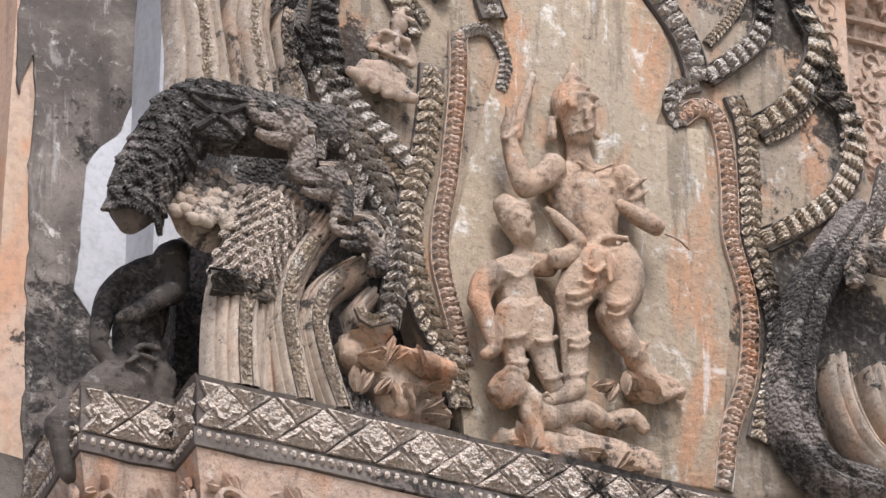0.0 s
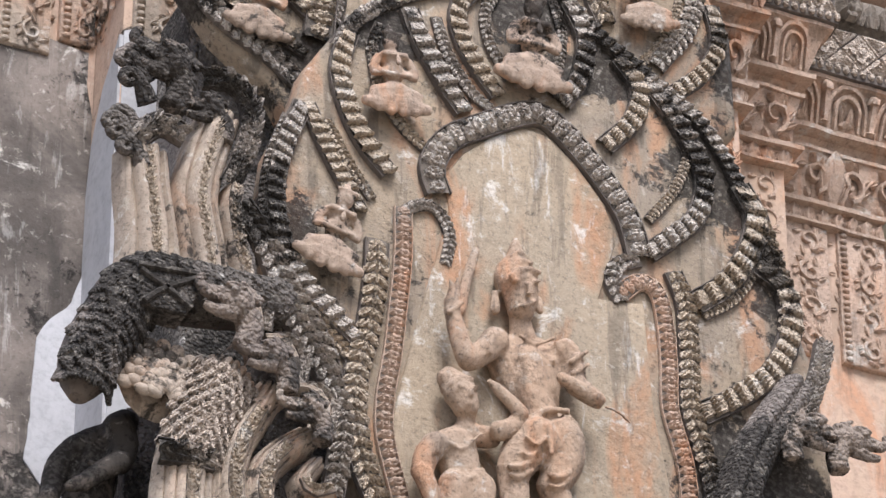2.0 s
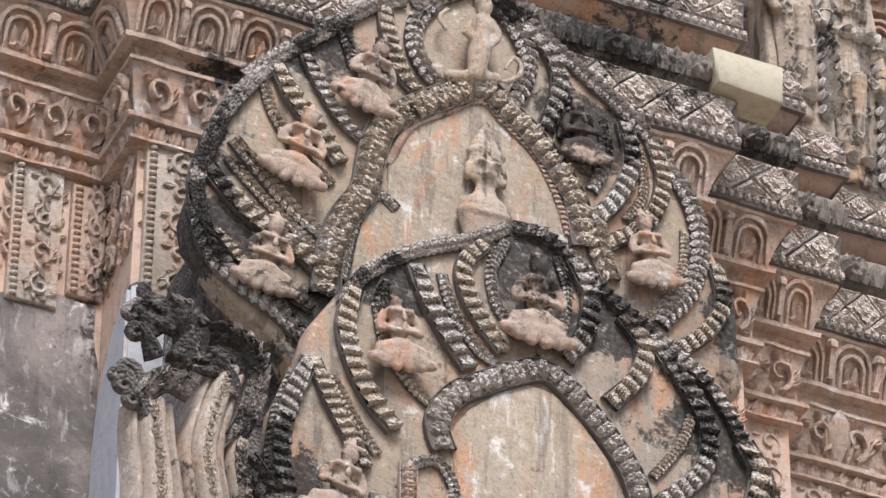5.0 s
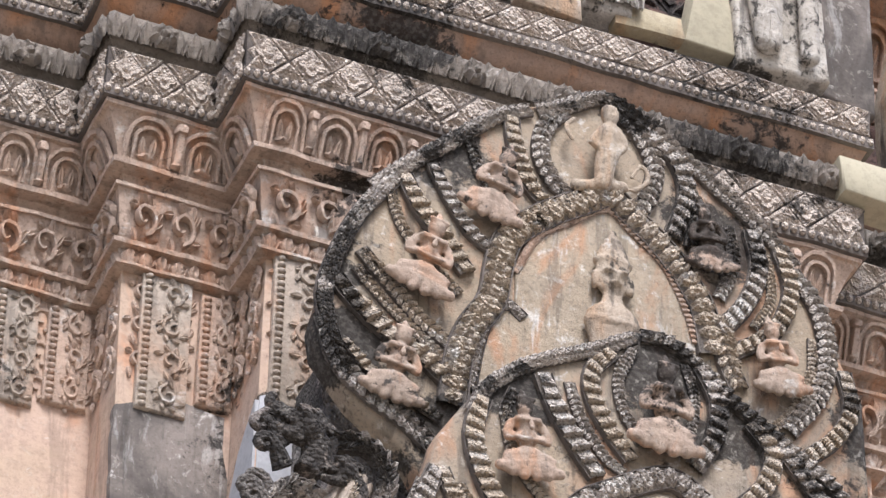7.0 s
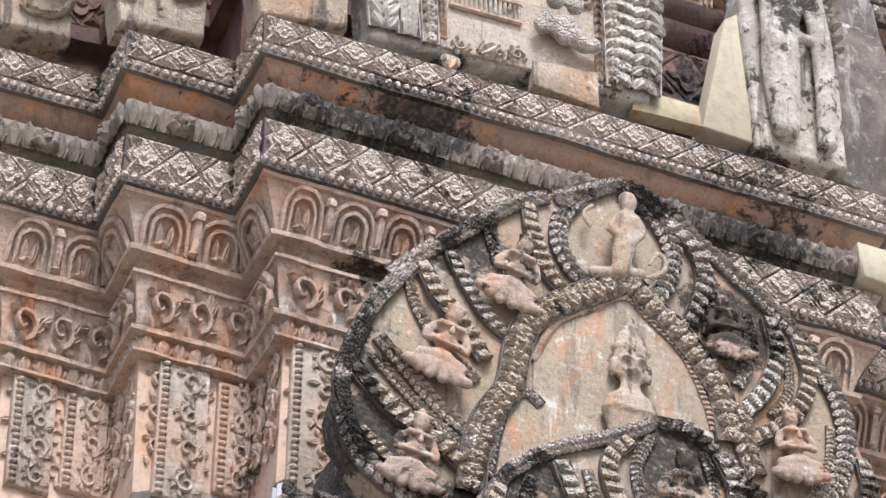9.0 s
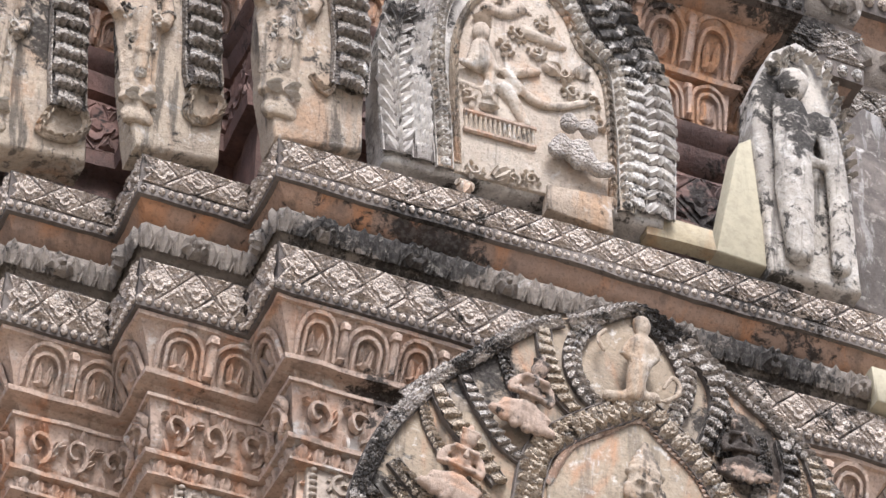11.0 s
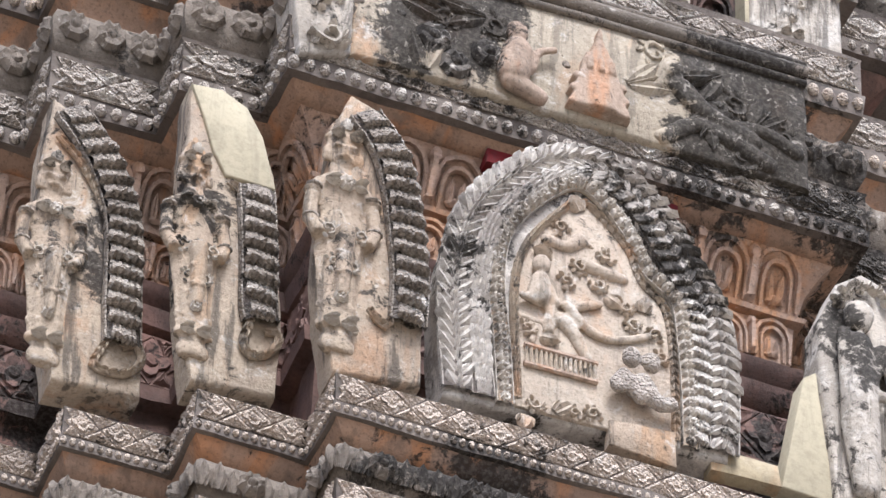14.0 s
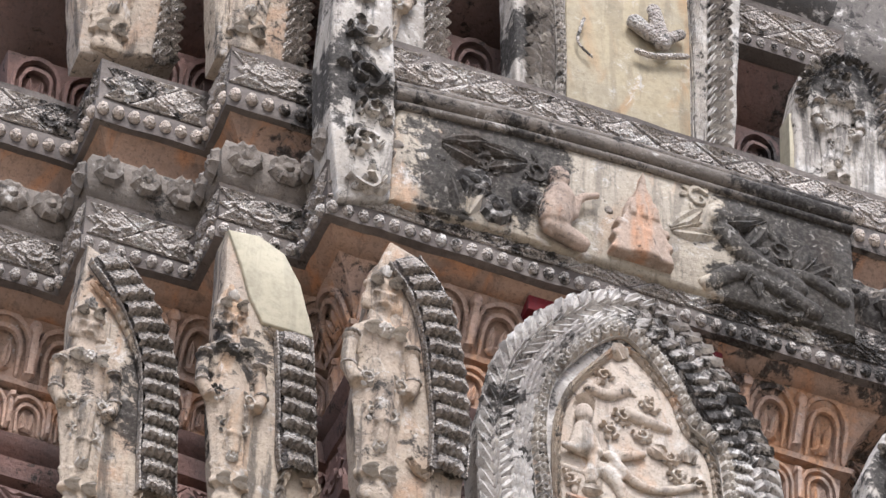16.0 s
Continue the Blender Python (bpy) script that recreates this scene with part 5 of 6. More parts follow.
(nx, nz), = [(0.22, 15.41)]
tagged(welded("niche_statue", standing(Soup(), nx - 0.02, nz - 1.55, 1.55, YU - 0.05, 0.01, 0.9, False), PALE, 0.0095, 1, 0.003, 0.03),
       "pale stucco statue with tall pointed crown in a niche", "statue")
figure("niche_statue", "small standing stucco figure among curling vines in the top niche", (
    ([(0.19, 16.00), (0.19, 16.04)], 0.04, 0.045, 0.06),
    ([(0.18, 15.92), (0.18, 15.83)], 0.055, 0.045, 0.05),
    ([(0.18, 15.79), (0.17, 15.74), (0.16, 15.63)], 0.055, 0.04, 0.05),
    ([(0.14, 15.91), (0.10, 15.83), (0.15, 15.82)], 0.022, 0.02, 0.07),
    ([(0.22, 15.94), (0.26, 15.87), (0.22, 15.81)], 0.022, 0.02, 0.07),
    ([(0.31, 15.65), (0.38, 15.73), (0.35, 15.81), (0.30, 15.72)], 0.015, 0.012, 0.04),
    ([(0.02, 15.85), (-0.01, 15.91), (0.03, 15.97)], 0.015, 0.012, 0.04),
    ([(0.04, 15.60), (0.26, 15.66)], 0.03, 0.03, 0.03),
), YU - 0.02, PALE, 0.012)


# ---- naga groups beside the lower gable ----
def fluted(parent, pts, y, width, mat, flutes=4, depth=0.10, name="neck", taper=0.8, crown=0.03):
    """A neck of parallel ridges that follows a curve."""
    path = spline([(x, y, z) for x, z in pts], 0.05)
    s = Soup()
    n = flutes * 4 + 1
    v = []
    for i, p in enumerate(path):
        d = (path[min(i + 1, len(path) - 1)] - path[max(i - 1, 0)]).normalized()
        side = d.cross(FRONT)
        w = width * (1 + (taper - 1) * i / (len(path) - 1))
        for k in range(n):
            u = k / (n - 1)
            bulge = math.sin(math.pi * u) ** 0.55
            ridge = abs(math.sin(math.pi * flutes * u)) ** 0.5
            wear = 1 + 0.25 * noise.noise(p * 14 + Vector((k, 0, 0)))
            v.append(p + side * w * (u - 0.5) + FRONT * (depth * bulge + crown * ridge * wear))
    s.add(v, grid_faces(len(path), n))
    return part(name, s, mat, parent)


def scales(parent, pts, y, width, mat, rows=4, pitch=0.045, depth=0.10):
    """Overlapping scales on a rounded flank."""
    marks = spline([(x, y, z) for x, z in pts], pitch)
    for i, (p, q) in enumerate(zip(marks, marks[1:])):
        d = (q - p).normalized()
        across = FRONT.cross(d)
        for k in range(rows):
            u = (k + 0.5 + 0.5 * (i % 2)) / rows - 0.5
            if abs(u) < 0.5:
                out = depth * math.cos(u * 2.4)
                put("leaf", mat, parent, p + across * width * u + FRONT * out, -d, -across, (pitch * 1.5, width / rows * 1.15, 0.05))


def naga_head(parent, x, z, y, size, face, mat, tilt=0.0):
    """An open-mouthed crested head; face: 1 looks along +x."""
    s = Soup()

    def limb(pts, r0, r1, out=0.0):
        path = spline([(p[0], -out, p[1]) for p in pts], 0.08)
        n = len(path)
        tube(s, path, [r0 + (r1 - r0) * i / (n - 1) for i in range(n)], 9, 0.9)

    ball(s, (0.0, -0.15, 0.2), (0.42, 0.36, 0.40))                                      # skull
    limb([(0.1, 0.22), (0.5, 0.20), (0.82, 0.20), (0.98, 0.38), (0.90, 0.56)], 0.27, 0.09, 0.2)   # snout with curled tip
    limb([(0.0, -0.12), (0.45, -0.22), (0.75, -0.18)], 0.22, 0.10, 0.2)                 # lower jaw
    limb([(-0.05, 0.42), (0.22, 0.48), (0.42, 0.38)], 0.10, 0.05, 0.42)                 # brow
    ball(s, (0.2, -0.48, 0.30), (0.10, 0.08, 0.10))
    for k in range(4):
        limb([(0.36 + 0.12 * k, 0.06), (0.38 + 0.12 * k, -0.06)], 0.05, 0.02, 0.36)
    for k in range(3):
        limb([(-0.1 - 0.16 * k, 0.5 - 0.05 * k), (-0.12 - 0.2 * k, 0.74 - 0.1 * k), (0.04 - 0.2 * k, 0.82 - 0.1 * k)], 0.11, 0.05, 0.15)   # crest curls
    limb([(-0.3, 0.1), (-0.45, -0.35), (-0.4, -0.8)], 0.34, 0.30, 0.05)                 # throat
    ob = welded("head", s, mat, 0.035, 1, 0.03, 0.1)
    ob.parent = parent
    ob.matrix_local = pose(x, y, z) @ pose(0, 0, 0, 0, tilt, 0) @ Matrix.Diagonal((size * face, size, size, 1))
    return ob


YN = -0.88
naga = thing("naga_sculpture", "fluted stucco naga necks with gaping crested heads on the gable corner", "sculpture", "gable nagas")
for pts, w, fl in (([(-1.17, 11.27), (-1.18, 11.42), (-1.18, 11.63), (-1.15, 11.84), (-1.08, 12.02), (-1.02, 12.15)], 0.28, 7), ([(-0.95, 11.27), (-0.99, 11.44), (-1.02, 11.64), (-0.99, 11.82), (-0.92, 11.97), (-0.86, 12.10)], 0.16, 5),
                   ([(-0.80, 11.27), (-0.86, 11.44), (-0.90, 11.61), (-0.88, 11.74), (-0.81, 11.84), (-0.72, 11.92)], 0.15, 5), ([(-0.63, 11.70), (-0.71, 11.66), (-0.74, 11.71), (-0.68, 11.81)], 0.10, 3)):
    fluted(naga, pts, YN, w, NECK, fl, crown=0.018)
    garland(naga, pts[:-1], YN - 0.10, 0.045, "leaf", BRAID, 0.035, 0.05, "chain", core=NECK)
# added slab: its dark colour stands in for the cavity's deep shadow
cavity_slab = Soup()
slab(cavity_slab, [(-1.27, 12.19), (-1.05, 12.25), (-1.03, 11.41), (-1.29, 11.35)], -0.5, 0.0, 0.02)
part("corner_pier", cavity_slab, BLACKSHADE, porch, "added dark slab standing in for the deep shade behind the sculptures")
for k in range(15):
    (tx, tz), = [(-0.75, 11.35)]
    tooth = Soup()
    tube(tooth, [Vector((tx + 0.027 * k, YN - 0.02, tz - 0.012 * k - 0.03)), Vector((tx + 0.027 * k, YN - 0.04, tz - 0.012 * k + 0.02)), Vector((tx + 0.027 * k, YN - 0.03, tz - 0.012 * k + 0.06))], [0.016, 0.013, 0.002], 6)
    part("tooth", tooth, BLACKSHADE, naga)
nk = part("scale_bed", slab(Soup(), [(-1.29, 11.69), (-1.08, 11.77), (-0.96, 12.05), (-1.08, 12.10), (-1.21, 11.91)], YN - 0.1, YN - 0.02, 0.03), NECK, naga)
scales(nk, [(-1.18, 11.72), (-1.14, 11.88), (-1.08, 12.02), (-1.04, 12.13)], YN - 0.02, 0.28, ORNATE, 6, 0.04)
collar = garland(naga, [(-1.32, 11.68), (-1.21, 11.69), (-1.10, 11.69)], YN - 0.09, 0.09, "leaf", DARK, name="collar")
for px_, sz, tl in (([(-1.06, 12.33)], 0.17, 10), ([(-0.90, 12.14)], 0.142, 0), ([(-0.75, 11.95)], 0.132, 0)):
    naga_head(naga, *px_[0], YN - 0.15, sz, -1, HEAD, tl)
garland(naga, [(-0.88, 12.58), (-0.77, 12.43), (-0.69, 12.30), (-0.61, 12.15), (-0.58, 11.95), (-0.61, 11.69)], YN - 0.04, 0.08, "leaf", DARK, name="crest")
for pts in ([(-1.02, 12.19), (-0.95, 12.32), (-0.95, 12.44), (-1.03, 12.48)], [(-0.93, 11.98), (-0.81, 12.11), (-0.79, 12.24), (-0.84, 12.31), (-0.91, 12.30)], [(-0.82, 11.82), (-0.69, 11.94), (-0.66, 12.06), (-0.71, 12.12), (-0.79, 12.11)]):
    fluted(naga, pts, YN - 0.04, 0.10, NECK, 2, 0.07, "hood", 0.55, 0.008)
    garland(naga, [(x + 0.05, z + 0.02) for x, z in pts[1:]], YN - 0.08, 0.04, "leaf", DARK, 0.03, 0.045, "hood_rim")

naga2 = thing("naga_sculpture", "tall fluted naga neck with dark crested heads rising above the garland", "sculpture", "gable nagas")
for pts, w, fl in (([(-1.33, 12.52), (-1.34, 12.75), (-1.37, 12.95), (-1.38, 13.11)], 0.27, 4), ([(-1.10, 12.56), (-1.13, 12.76), (-1.16, 12.96), (-1.12, 13.19), (-1.07, 13.37)], 0.22, 4), ([(-0.94, 12.55), (-0.99, 12.75), (-1.02, 12.92), (-1.01, 13.03)], 0.12, 2)):
    fluted(naga2, pts, YN + 0.08, w, NECK, fl, crown=0.03)
    garland(naga2, pts, YN - 0.02, 0.045, "leaf", BRAID, 0.035, 0.05, "chain", core=NECK)
garland(naga2, [(-1.44, 13.12), (-1.34, 13.22), (-1.23, 13.19)], YN - 0.02, 0.09, "leaf", DARK, name="collar")
garland(naga2, [(-1.04, 13.03), (-0.97, 13.24), (-0.96, 13.43), (-1.04, 13.53), (-1.17, 13.51)], YN, 0.08, "leaf", DARK, name="hood_rim")
for px_, sz, tl in (([(-1.31, 13.49)], 0.19, 20), ([(-1.13, 13.34)], 0.14, 0)):
    naga_head(naga2, *px_[0], YN, sz, -1, HEAD, tl)
for x, z in [(-1.46, 13.52), (-1.43, 13.56), (-1.49, 13.49), (-1.53, 13.17), (-1.50, 13.21), (-1.51, 13.13), (-1.47, 13.07), (-1.47, 13.40)]:
    curl = Soup()
    turn = [(x + 0.045 * (1 - k / 14) * math.cos(0.6 * k), YN - 0.03, z + 0.045 * (1 - k / 14) * math.sin(0.6 * k)) for k in range(12)]
    tube(curl, [Vector(p) for p in [(x + 0.09, YN, z - 0.07), (x + 0.06, YN - 0.02, z - 0.02)] + turn], [0.045, 0.036] + [0.028 - 0.0012 * k for k in range(12)], 7)
    part("crest_curl", curl, BLACKSHADE, naga2)

arch = thing("stucco_garland", "thick blackened stucco garland arching over a fan-shaped shell", "garland")
s = Soup()
pts = [(-0.84, 12.51), (-1.00, 12.49), (-1.16, 12.47), (-1.31, 12.46), (-1.41, 12.42), (-1.48, 12.28), (-1.55, 12.13), (-1.59, 12.00), (-1.61, 11.88)]
path = spline([(x, YN - 0.02, z) for x, z in pts], 0.05)
tube(s, path, [(0.10 + 0.03 * math.sin(math.pi * i / len(path))) * (1 if i < len(path) - 3 else (0.9, 0.7, 0.35)[i - len(path) + 3]) for i in range(len(path))], 12)
core = part("garland_core", s, GROUND, arch)
for i, (p, q) in enumerate(zip(path, path[1:])):
    d = (q - p).normalized()
    across = FRONT.cross(d)
    for k in range(5):
        a = (k - 2) * 0.55 + 0.27 * (i % 2)
        out = FRONT * math.cos(a) + across * math.sin(a)
        put("fold", BLACKSHADE, core, p + out * (0.090 + 0.03 * math.sin(math.pi * i / len(path))), d, out.cross(d), (0.095, 0.085, 0.045), random.uniform(-0.7, 0.7))
panel = part("lattice_panel", slab(Soup(), [(-1.45, 12.44), (-1.22, 12.46), (-1.18, 12.41), (-1.25, 12.27), (-1.43, 12.27)], YN - 0.16, YN - 0.05, 0.015), BLACKSHADE, arch, "dark panel with crossed ribs")
for pts in ([(-1.44, 12.42), (-1.34, 12.37), (-1.23, 12.30)], [(-1.42, 12.28), (-1.34, 12.36), (-1.22, 12.44)], [(-1.45, 12.44), (-1.34, 12.45), (-1.21, 12.46)]):
    rib = Soup()
    tube(rib, spline([(x, YN - 0.165, z) for x, z in pts], 0.04), 0.014, 6)
    part("rib", rib, STONE_ROLL, panel)
s = Soup()
cx, cz = [(-1.29, 11.92)][0]
bed = Soup()
ball(bed, (cx, YN + 0.03, cz + 0.13), (0.15, 0.04, 0.16))
shell = part("shell", bed, NECK, arch)
for k, r in enumerate((0.245, 0.20, 0.155, 0.11, 0.065)):
    for i in range(9):
        a = radians(26 + 16 * i + 8 * (k % 2))
        rib = Soup()
        ball(rib, (0, 0, 0), (0.038, 0.022, 0.030 - 0.002 * k), 6, 8)
        petal = part("petal", rib, NECK, shell)
        petal.matrix_local = pose(cx + r * 0.8 * math.cos(a), YN - 0.035 - 0.010 * k, cz + r * 1.1 * math.sin(a)) @ pose(0, 0, 0, 0, -math.degrees(a), 0)
shell["label"] = "pale fan-shaped stucco shell"

DARKSTATUE = stucco("dark_statue", (0.13, 0.108, 0.09), (0.06, 0.052, 0.045), stain=0.45, white=0.25, bump=0.7, grime=0.5, streak=0.3, seed=61)
figure("guardian_statue", "dark crouching guardian statue with bent arm on the ledge corner", (
    ([(-1.37, 11.96), (-1.34, 11.99)], 0.06, 0.055, 0.04),
    ([(-1.50, 11.86), (-1.41, 11.92), (-1.34, 11.93)], 0.05, 0.055, 0.02),
    ([(-1.38, 11.91), (-1.36, 11.84), (-1.38, 11.76)], 0.062, 0.050, 0.10), ([(-1.39, 11.74), (-1.47, 11.67), (-1.54, 11.60)], 0.046, 0.034, 0.14), ([(-1.55, 11.60), (-1.58, 11.58)], 0.034, 0.024, 0.14),
    ([(-1.53, 11.83), (-1.60, 11.72), (-1.62, 11.60)], 0.050, 0.044, 0.04), ([(-1.63, 11.57), (-1.63, 11.49), (-1.59, 11.45)], 0.042, 0.032, 0.06),
    ([(-1.45, 11.83), (-1.46, 11.68), (-1.47, 11.58)], 0.115, 0.095, 0.0),
    ([(-1.45, 11.54), (-1.48, 11.43), (-1.52, 11.35)], 0.105, 0.13, 0.0),
    ([(-1.55, 11.34), (-1.66, 11.22), (-1.73, 11.14)], 0.12, 0.085, 0.03), ([(-1.73, 11.11), (-1.72, 11.04), (-1.70, 10.96)], 0.072, 0.055, 0.04),
    ([(-1.40, 11.44), (-1.42, 11.33), (-1.52, 11.23)], 0.095, 0.08, 0.0),
), -0.63, DARKSTATUE, 0.009, bands=(
    ([(-1.77, 11.13), (-1.71, 11.10), (-1.62, 11.10)], 0.03, 0.12), ([(-1.76, 11.09), (-1.70, 11.06), (-1.63, 11.05)], 0.022, 0.12), ([(-1.60, 11.45), (-1.48, 11.50), (-1.35, 11.50)], 0.026, 0.13),
    ([(-1.61, 11.40), (-1.49, 11.45), (-1.37, 11.44)], 0.02, 0.14), ([(-1.41, 11.83), (-1.36, 11.83), (-1.31, 11.86)], 0.02, 0.14), ([(-1.52, 11.66), (-1.51, 11.63), (-1.49, 11.60)], 0.018, 0.12), ([(-1.56, 11.73), (-1.45, 11.73), (-1.37, 11.78)], 0.022, 0.12)), rough=0.006)

naga3 = thing("naga_sculpture", "blackened naga necks at the far gable corner", "sculpture", "gable nagas")
for pts, w, fl in (([(1.38, 11.47), (1.17, 11.50), (1.05, 11.69), (1.07, 12.00), (1.16, 12.33), (1.38, 12.73)], 0.22, 2), ([(1.46, 11.54), (1.33, 11.66), (1.25, 11.84), (1.23, 12.01)], 0.15, 3), ([(1.56, 11.67), (1.45, 11.79), (1.38, 12.00)], 0.15, 3)):
    fluted(naga3, pts, YN, w, BLACKSHADE if w > 0.2 else NECK, fl)
garland(naga3, [(1.27, 12.41), (1.37, 12.57), (1.45, 12.78), (1.49, 12.96)], YN - 0.06, 0.07, "leaf", DARK, name="hood_rim")
for px_, sz in (([(1.38, 12.47)], 0.16), ([(1.58, 12.47)], 0.15)):
    naga_head(naga3, *px_[0], YN - 0.08, sz, 1, HEAD)
coat("repair_patch", [(2.07, 14.03), (2.13, 13.96), (2.17, 13.76), (2.11, 13.78)], -0.5, CREAM, "smooth cream cement repair", 0.01)


# ---- steles on the ledges ----
def rim_flames(parent, pts, y, mat, size=0.11, pitch=0.085, side=1, depth=0.12):
    marks = spline([(x, y, z) for x, z in pts], pitch)
    for p, q in zip(marks, marks[1:]):
        d = (q - p).normalized()
        across = FRONT.cross(d) * side
        for k, (start, turn) in enumerate(((0.12, 0.8), (0.52, 0.8))):       # an inner and an outer plume, slanting
            slant = (across + d * turn).normalized()
            put("leaf", mat, parent, p + across * size * start + d * pitch * 0.5 * k + FRONT * (0.012 - 0.004 * k), slant, FRONT.cross(slant), (size * 0.50, pitch * 0.98, depth * 0.85))


def stele(label, outline, y, mat, thick=0.17, group="steles on the ledge"):
    st = thing("stele", label, "stele", group)
    s = Soup()
    slab(s, ragged(outline, 0.008, 0.06, y), y, y + thick, 0.025)
    part("slab", s, mat, st)
    return st


SCENE = stucco("scene_panel", (0.56, 0.475, 0.375), (0.49, 0.395, 0.305), stain=0.42, white=0.5, warm=(0.52, 0.35, 0.23), bump=0.8, grime=0.45, streak=0.5, seed=55, grow=0.05)
STELE = stucco("stele_stucco", (0.49, 0.40, 0.295), (0.40, 0.325, 0.25), stain=0.52, white=0.4, warm=(0.46, 0.30, 0.19), bump=0.9, grime=0.45, streak=0.9, seed=51)
RIM = stucco("blackened_rim", (0.44, 0.385, 0.325), (0.29, 0.25, 0.21), stain=0.52, white=0.5, carve=60, bump=0.9, grime=0.45, seed=57, grow=0.05)
GREYSTELE = stucco("grey_stele", (0.56, 0.50, 0.42), (0.38, 0.34, 0.29), stain=0.56, white=0.7, bump=0.7, grime=0.4, streak=0.8, seed=53)


def stele_statue(st, limbs, y, bands=(), mat=None):
    ob = figure("relief_body", "", limbs, y, mat or PALE, 0.011, rough=0.008, bands=bands)
    for key in ("label", "category"):
        if key in ob:
            del ob[key]
    ob.parent = st


def robed(st, foot, top, y, wide=1.0, mat=None):
    """A standing figure in high relief with its jewellery as separate carved pieces."""
    high = top[1] - foot[1]
    lean = (top[0] - foot[0]) / high
    body = welded("relief_body", standing(Soup(), foot[0], foot[1], high, y, lean, wide), mat or PALE, 0.0095, 1, 0.004, 0.03)
    body.parent = st
    widths = dict(BODY)

    def at(u, dx=0.0, lift=0.0):
        near = min(widths, key=lambda k: abs(k - u))
        half = widths[near] * 0.195 * high * wide
        bow = math.sqrt(max(0.0, 1 - min(1.0, dx / half) ** 2)) if dx >= 0 else math.sqrt(max(0.0, 1 - min(1.0, -dx / half) ** 2))
        return (foot[0] + lean * u * high + dx, y - half * 0.44 * bow - lift, foot[1] + u * high)

    h = high * wide
    for u, dx, kind, size in ((0.455, -0.055, "scroll", 0.075), (0.455, 0.0, "rosette", 0.06), (0.455, 0.055, "scroll", 0.075), (0.40, 0.0, "tongue", 0.07), (0.33, -0.03, "scroll", 0.07),
                              (0.33, 0.03, "scroll", 0.07), (0.26, 0.0, "tongue", 0.07), (0.20, 0.0, "rosette", 0.05), (0.655, 0.0, "rosette", 0.065), (0.66, -0.045, "leaf", 0.05),
                              (0.66, 0.045, "leaf", 0.05), (0.875, -0.03, "leaf", 0.04), (0.875, 0.03, "leaf", 0.04), (0.90, 0.0, "tongue", 0.05), (0.10, -0.03, "leaf", 0.05), (0.10, 0.03, "leaf", 0.05)):
        put(kind, GREYSTELE, body, at(u, dx * h, 0.002), (1, 0, 0), (0, 0, -1 if kind == "tongue" and u < 0.6 else 1), (size * h, size * h, 0.11 * h * 0.6))
    for q in (-1, 1):
        for u, dx in ((0.63, 0.10), (0.50, 0.108)):
            ring = Soup()
            x, _, z = at(u)
            ball(ring, (x + q * dx * h, y - 0.03, z), (0.030 * h, 0.036, 0.011 * h), 5, 10)
            part("armlet", ring, RIM, body)


st = stele("pointed stucco stele with standing robed relief, black-streaked white", [(-1.36, 17.04), (-1.42, 17.39), (-1.45, 17.73), (-1.44, 18.18), (-1.40, 18.65), (-1.35, 18.85), (-1.22, 18.80), (-1.10, 18.66), (-1.02, 18.39), (-0.98, 18.11), (-0.95, 17.79), (-0.94, 17.50), (-0.95, 17.11)], 0.03, STELE)
robed(st, *[(-1.35, 17.17), (-1.375, 18.72)], 0.04, 0.92)
# dark core colour puts shade between the rim folds
garland(st, [(-1.29, 18.70), (-1.17, 18.52), (-1.10, 18.29), (-1.06, 18.01), (-1.03, 17.73), (-1.03, 17.44)], 0.02, 0.16, "fold", RIM, 0.09, 0.10, "leaf_rim", core=BLACKSHADE)
garland(st, [(-1.34, 18.64), (-1.22, 18.50), (-1.16, 18.23), (-1.12, 17.91), (-1.08, 17.64), (-1.13, 17.40), (-1.21, 17.48)], 0.02, 0.035, "leaf", STELE, 0.03, 0.05, "border", core=STELE)

st = stele("stucco stele with standing relief and cream cement repair at the top", [(-1.91, 17.08), (-1.98, 17.58), (-2.02, 18.12), (-2.02, 18.57), (-2.03, 18.98), (-1.88, 18.99), (-1.75, 18.93), (-1.66, 18.76), (-1.59, 18.52), (-1.55, 18.19), (-1.50, 17.59), (-1.51, 17.13)], 0.37, STELE)
robed(st, *[(-1.91, 17.22), (-1.985, 18.63)], 0.375, 0.92)
garland(st, [(-1.68, 18.37), (-1.66, 18.14), (-1.64, 17.89), (-1.63, 17.64), (-1.61, 17.54)], 0.36, 0.16, "fold", RIM, 0.09, 0.10, "leaf_rim", core=BLACKSHADE)
garland(st, [(-1.81, 18.38), (-1.73, 18.30), (-1.68, 18.06), (-1.66, 17.77), (-1.66, 17.52), (-1.69, 17.40), (-1.64, 17.32), (-1.54, 17.39), (-1.52, 17.50), (-1.59, 17.49)], 0.36, 0.035, "leaf", STELE, 0.03, 0.05, "border", core=STELE)
part("repair_cap", slab(Soup(), [(-2.03, 18.95), (-1.88, 18.97), (-1.75, 18.90), (-1.66, 18.73), (-1.58, 18.41), (-1.70, 18.41), (-1.83, 18.41), (-1.90, 18.55), (-1.96, 18.76)], 0.352, 0.5, 0.012), CREAM, st, "smooth cream cement repair")

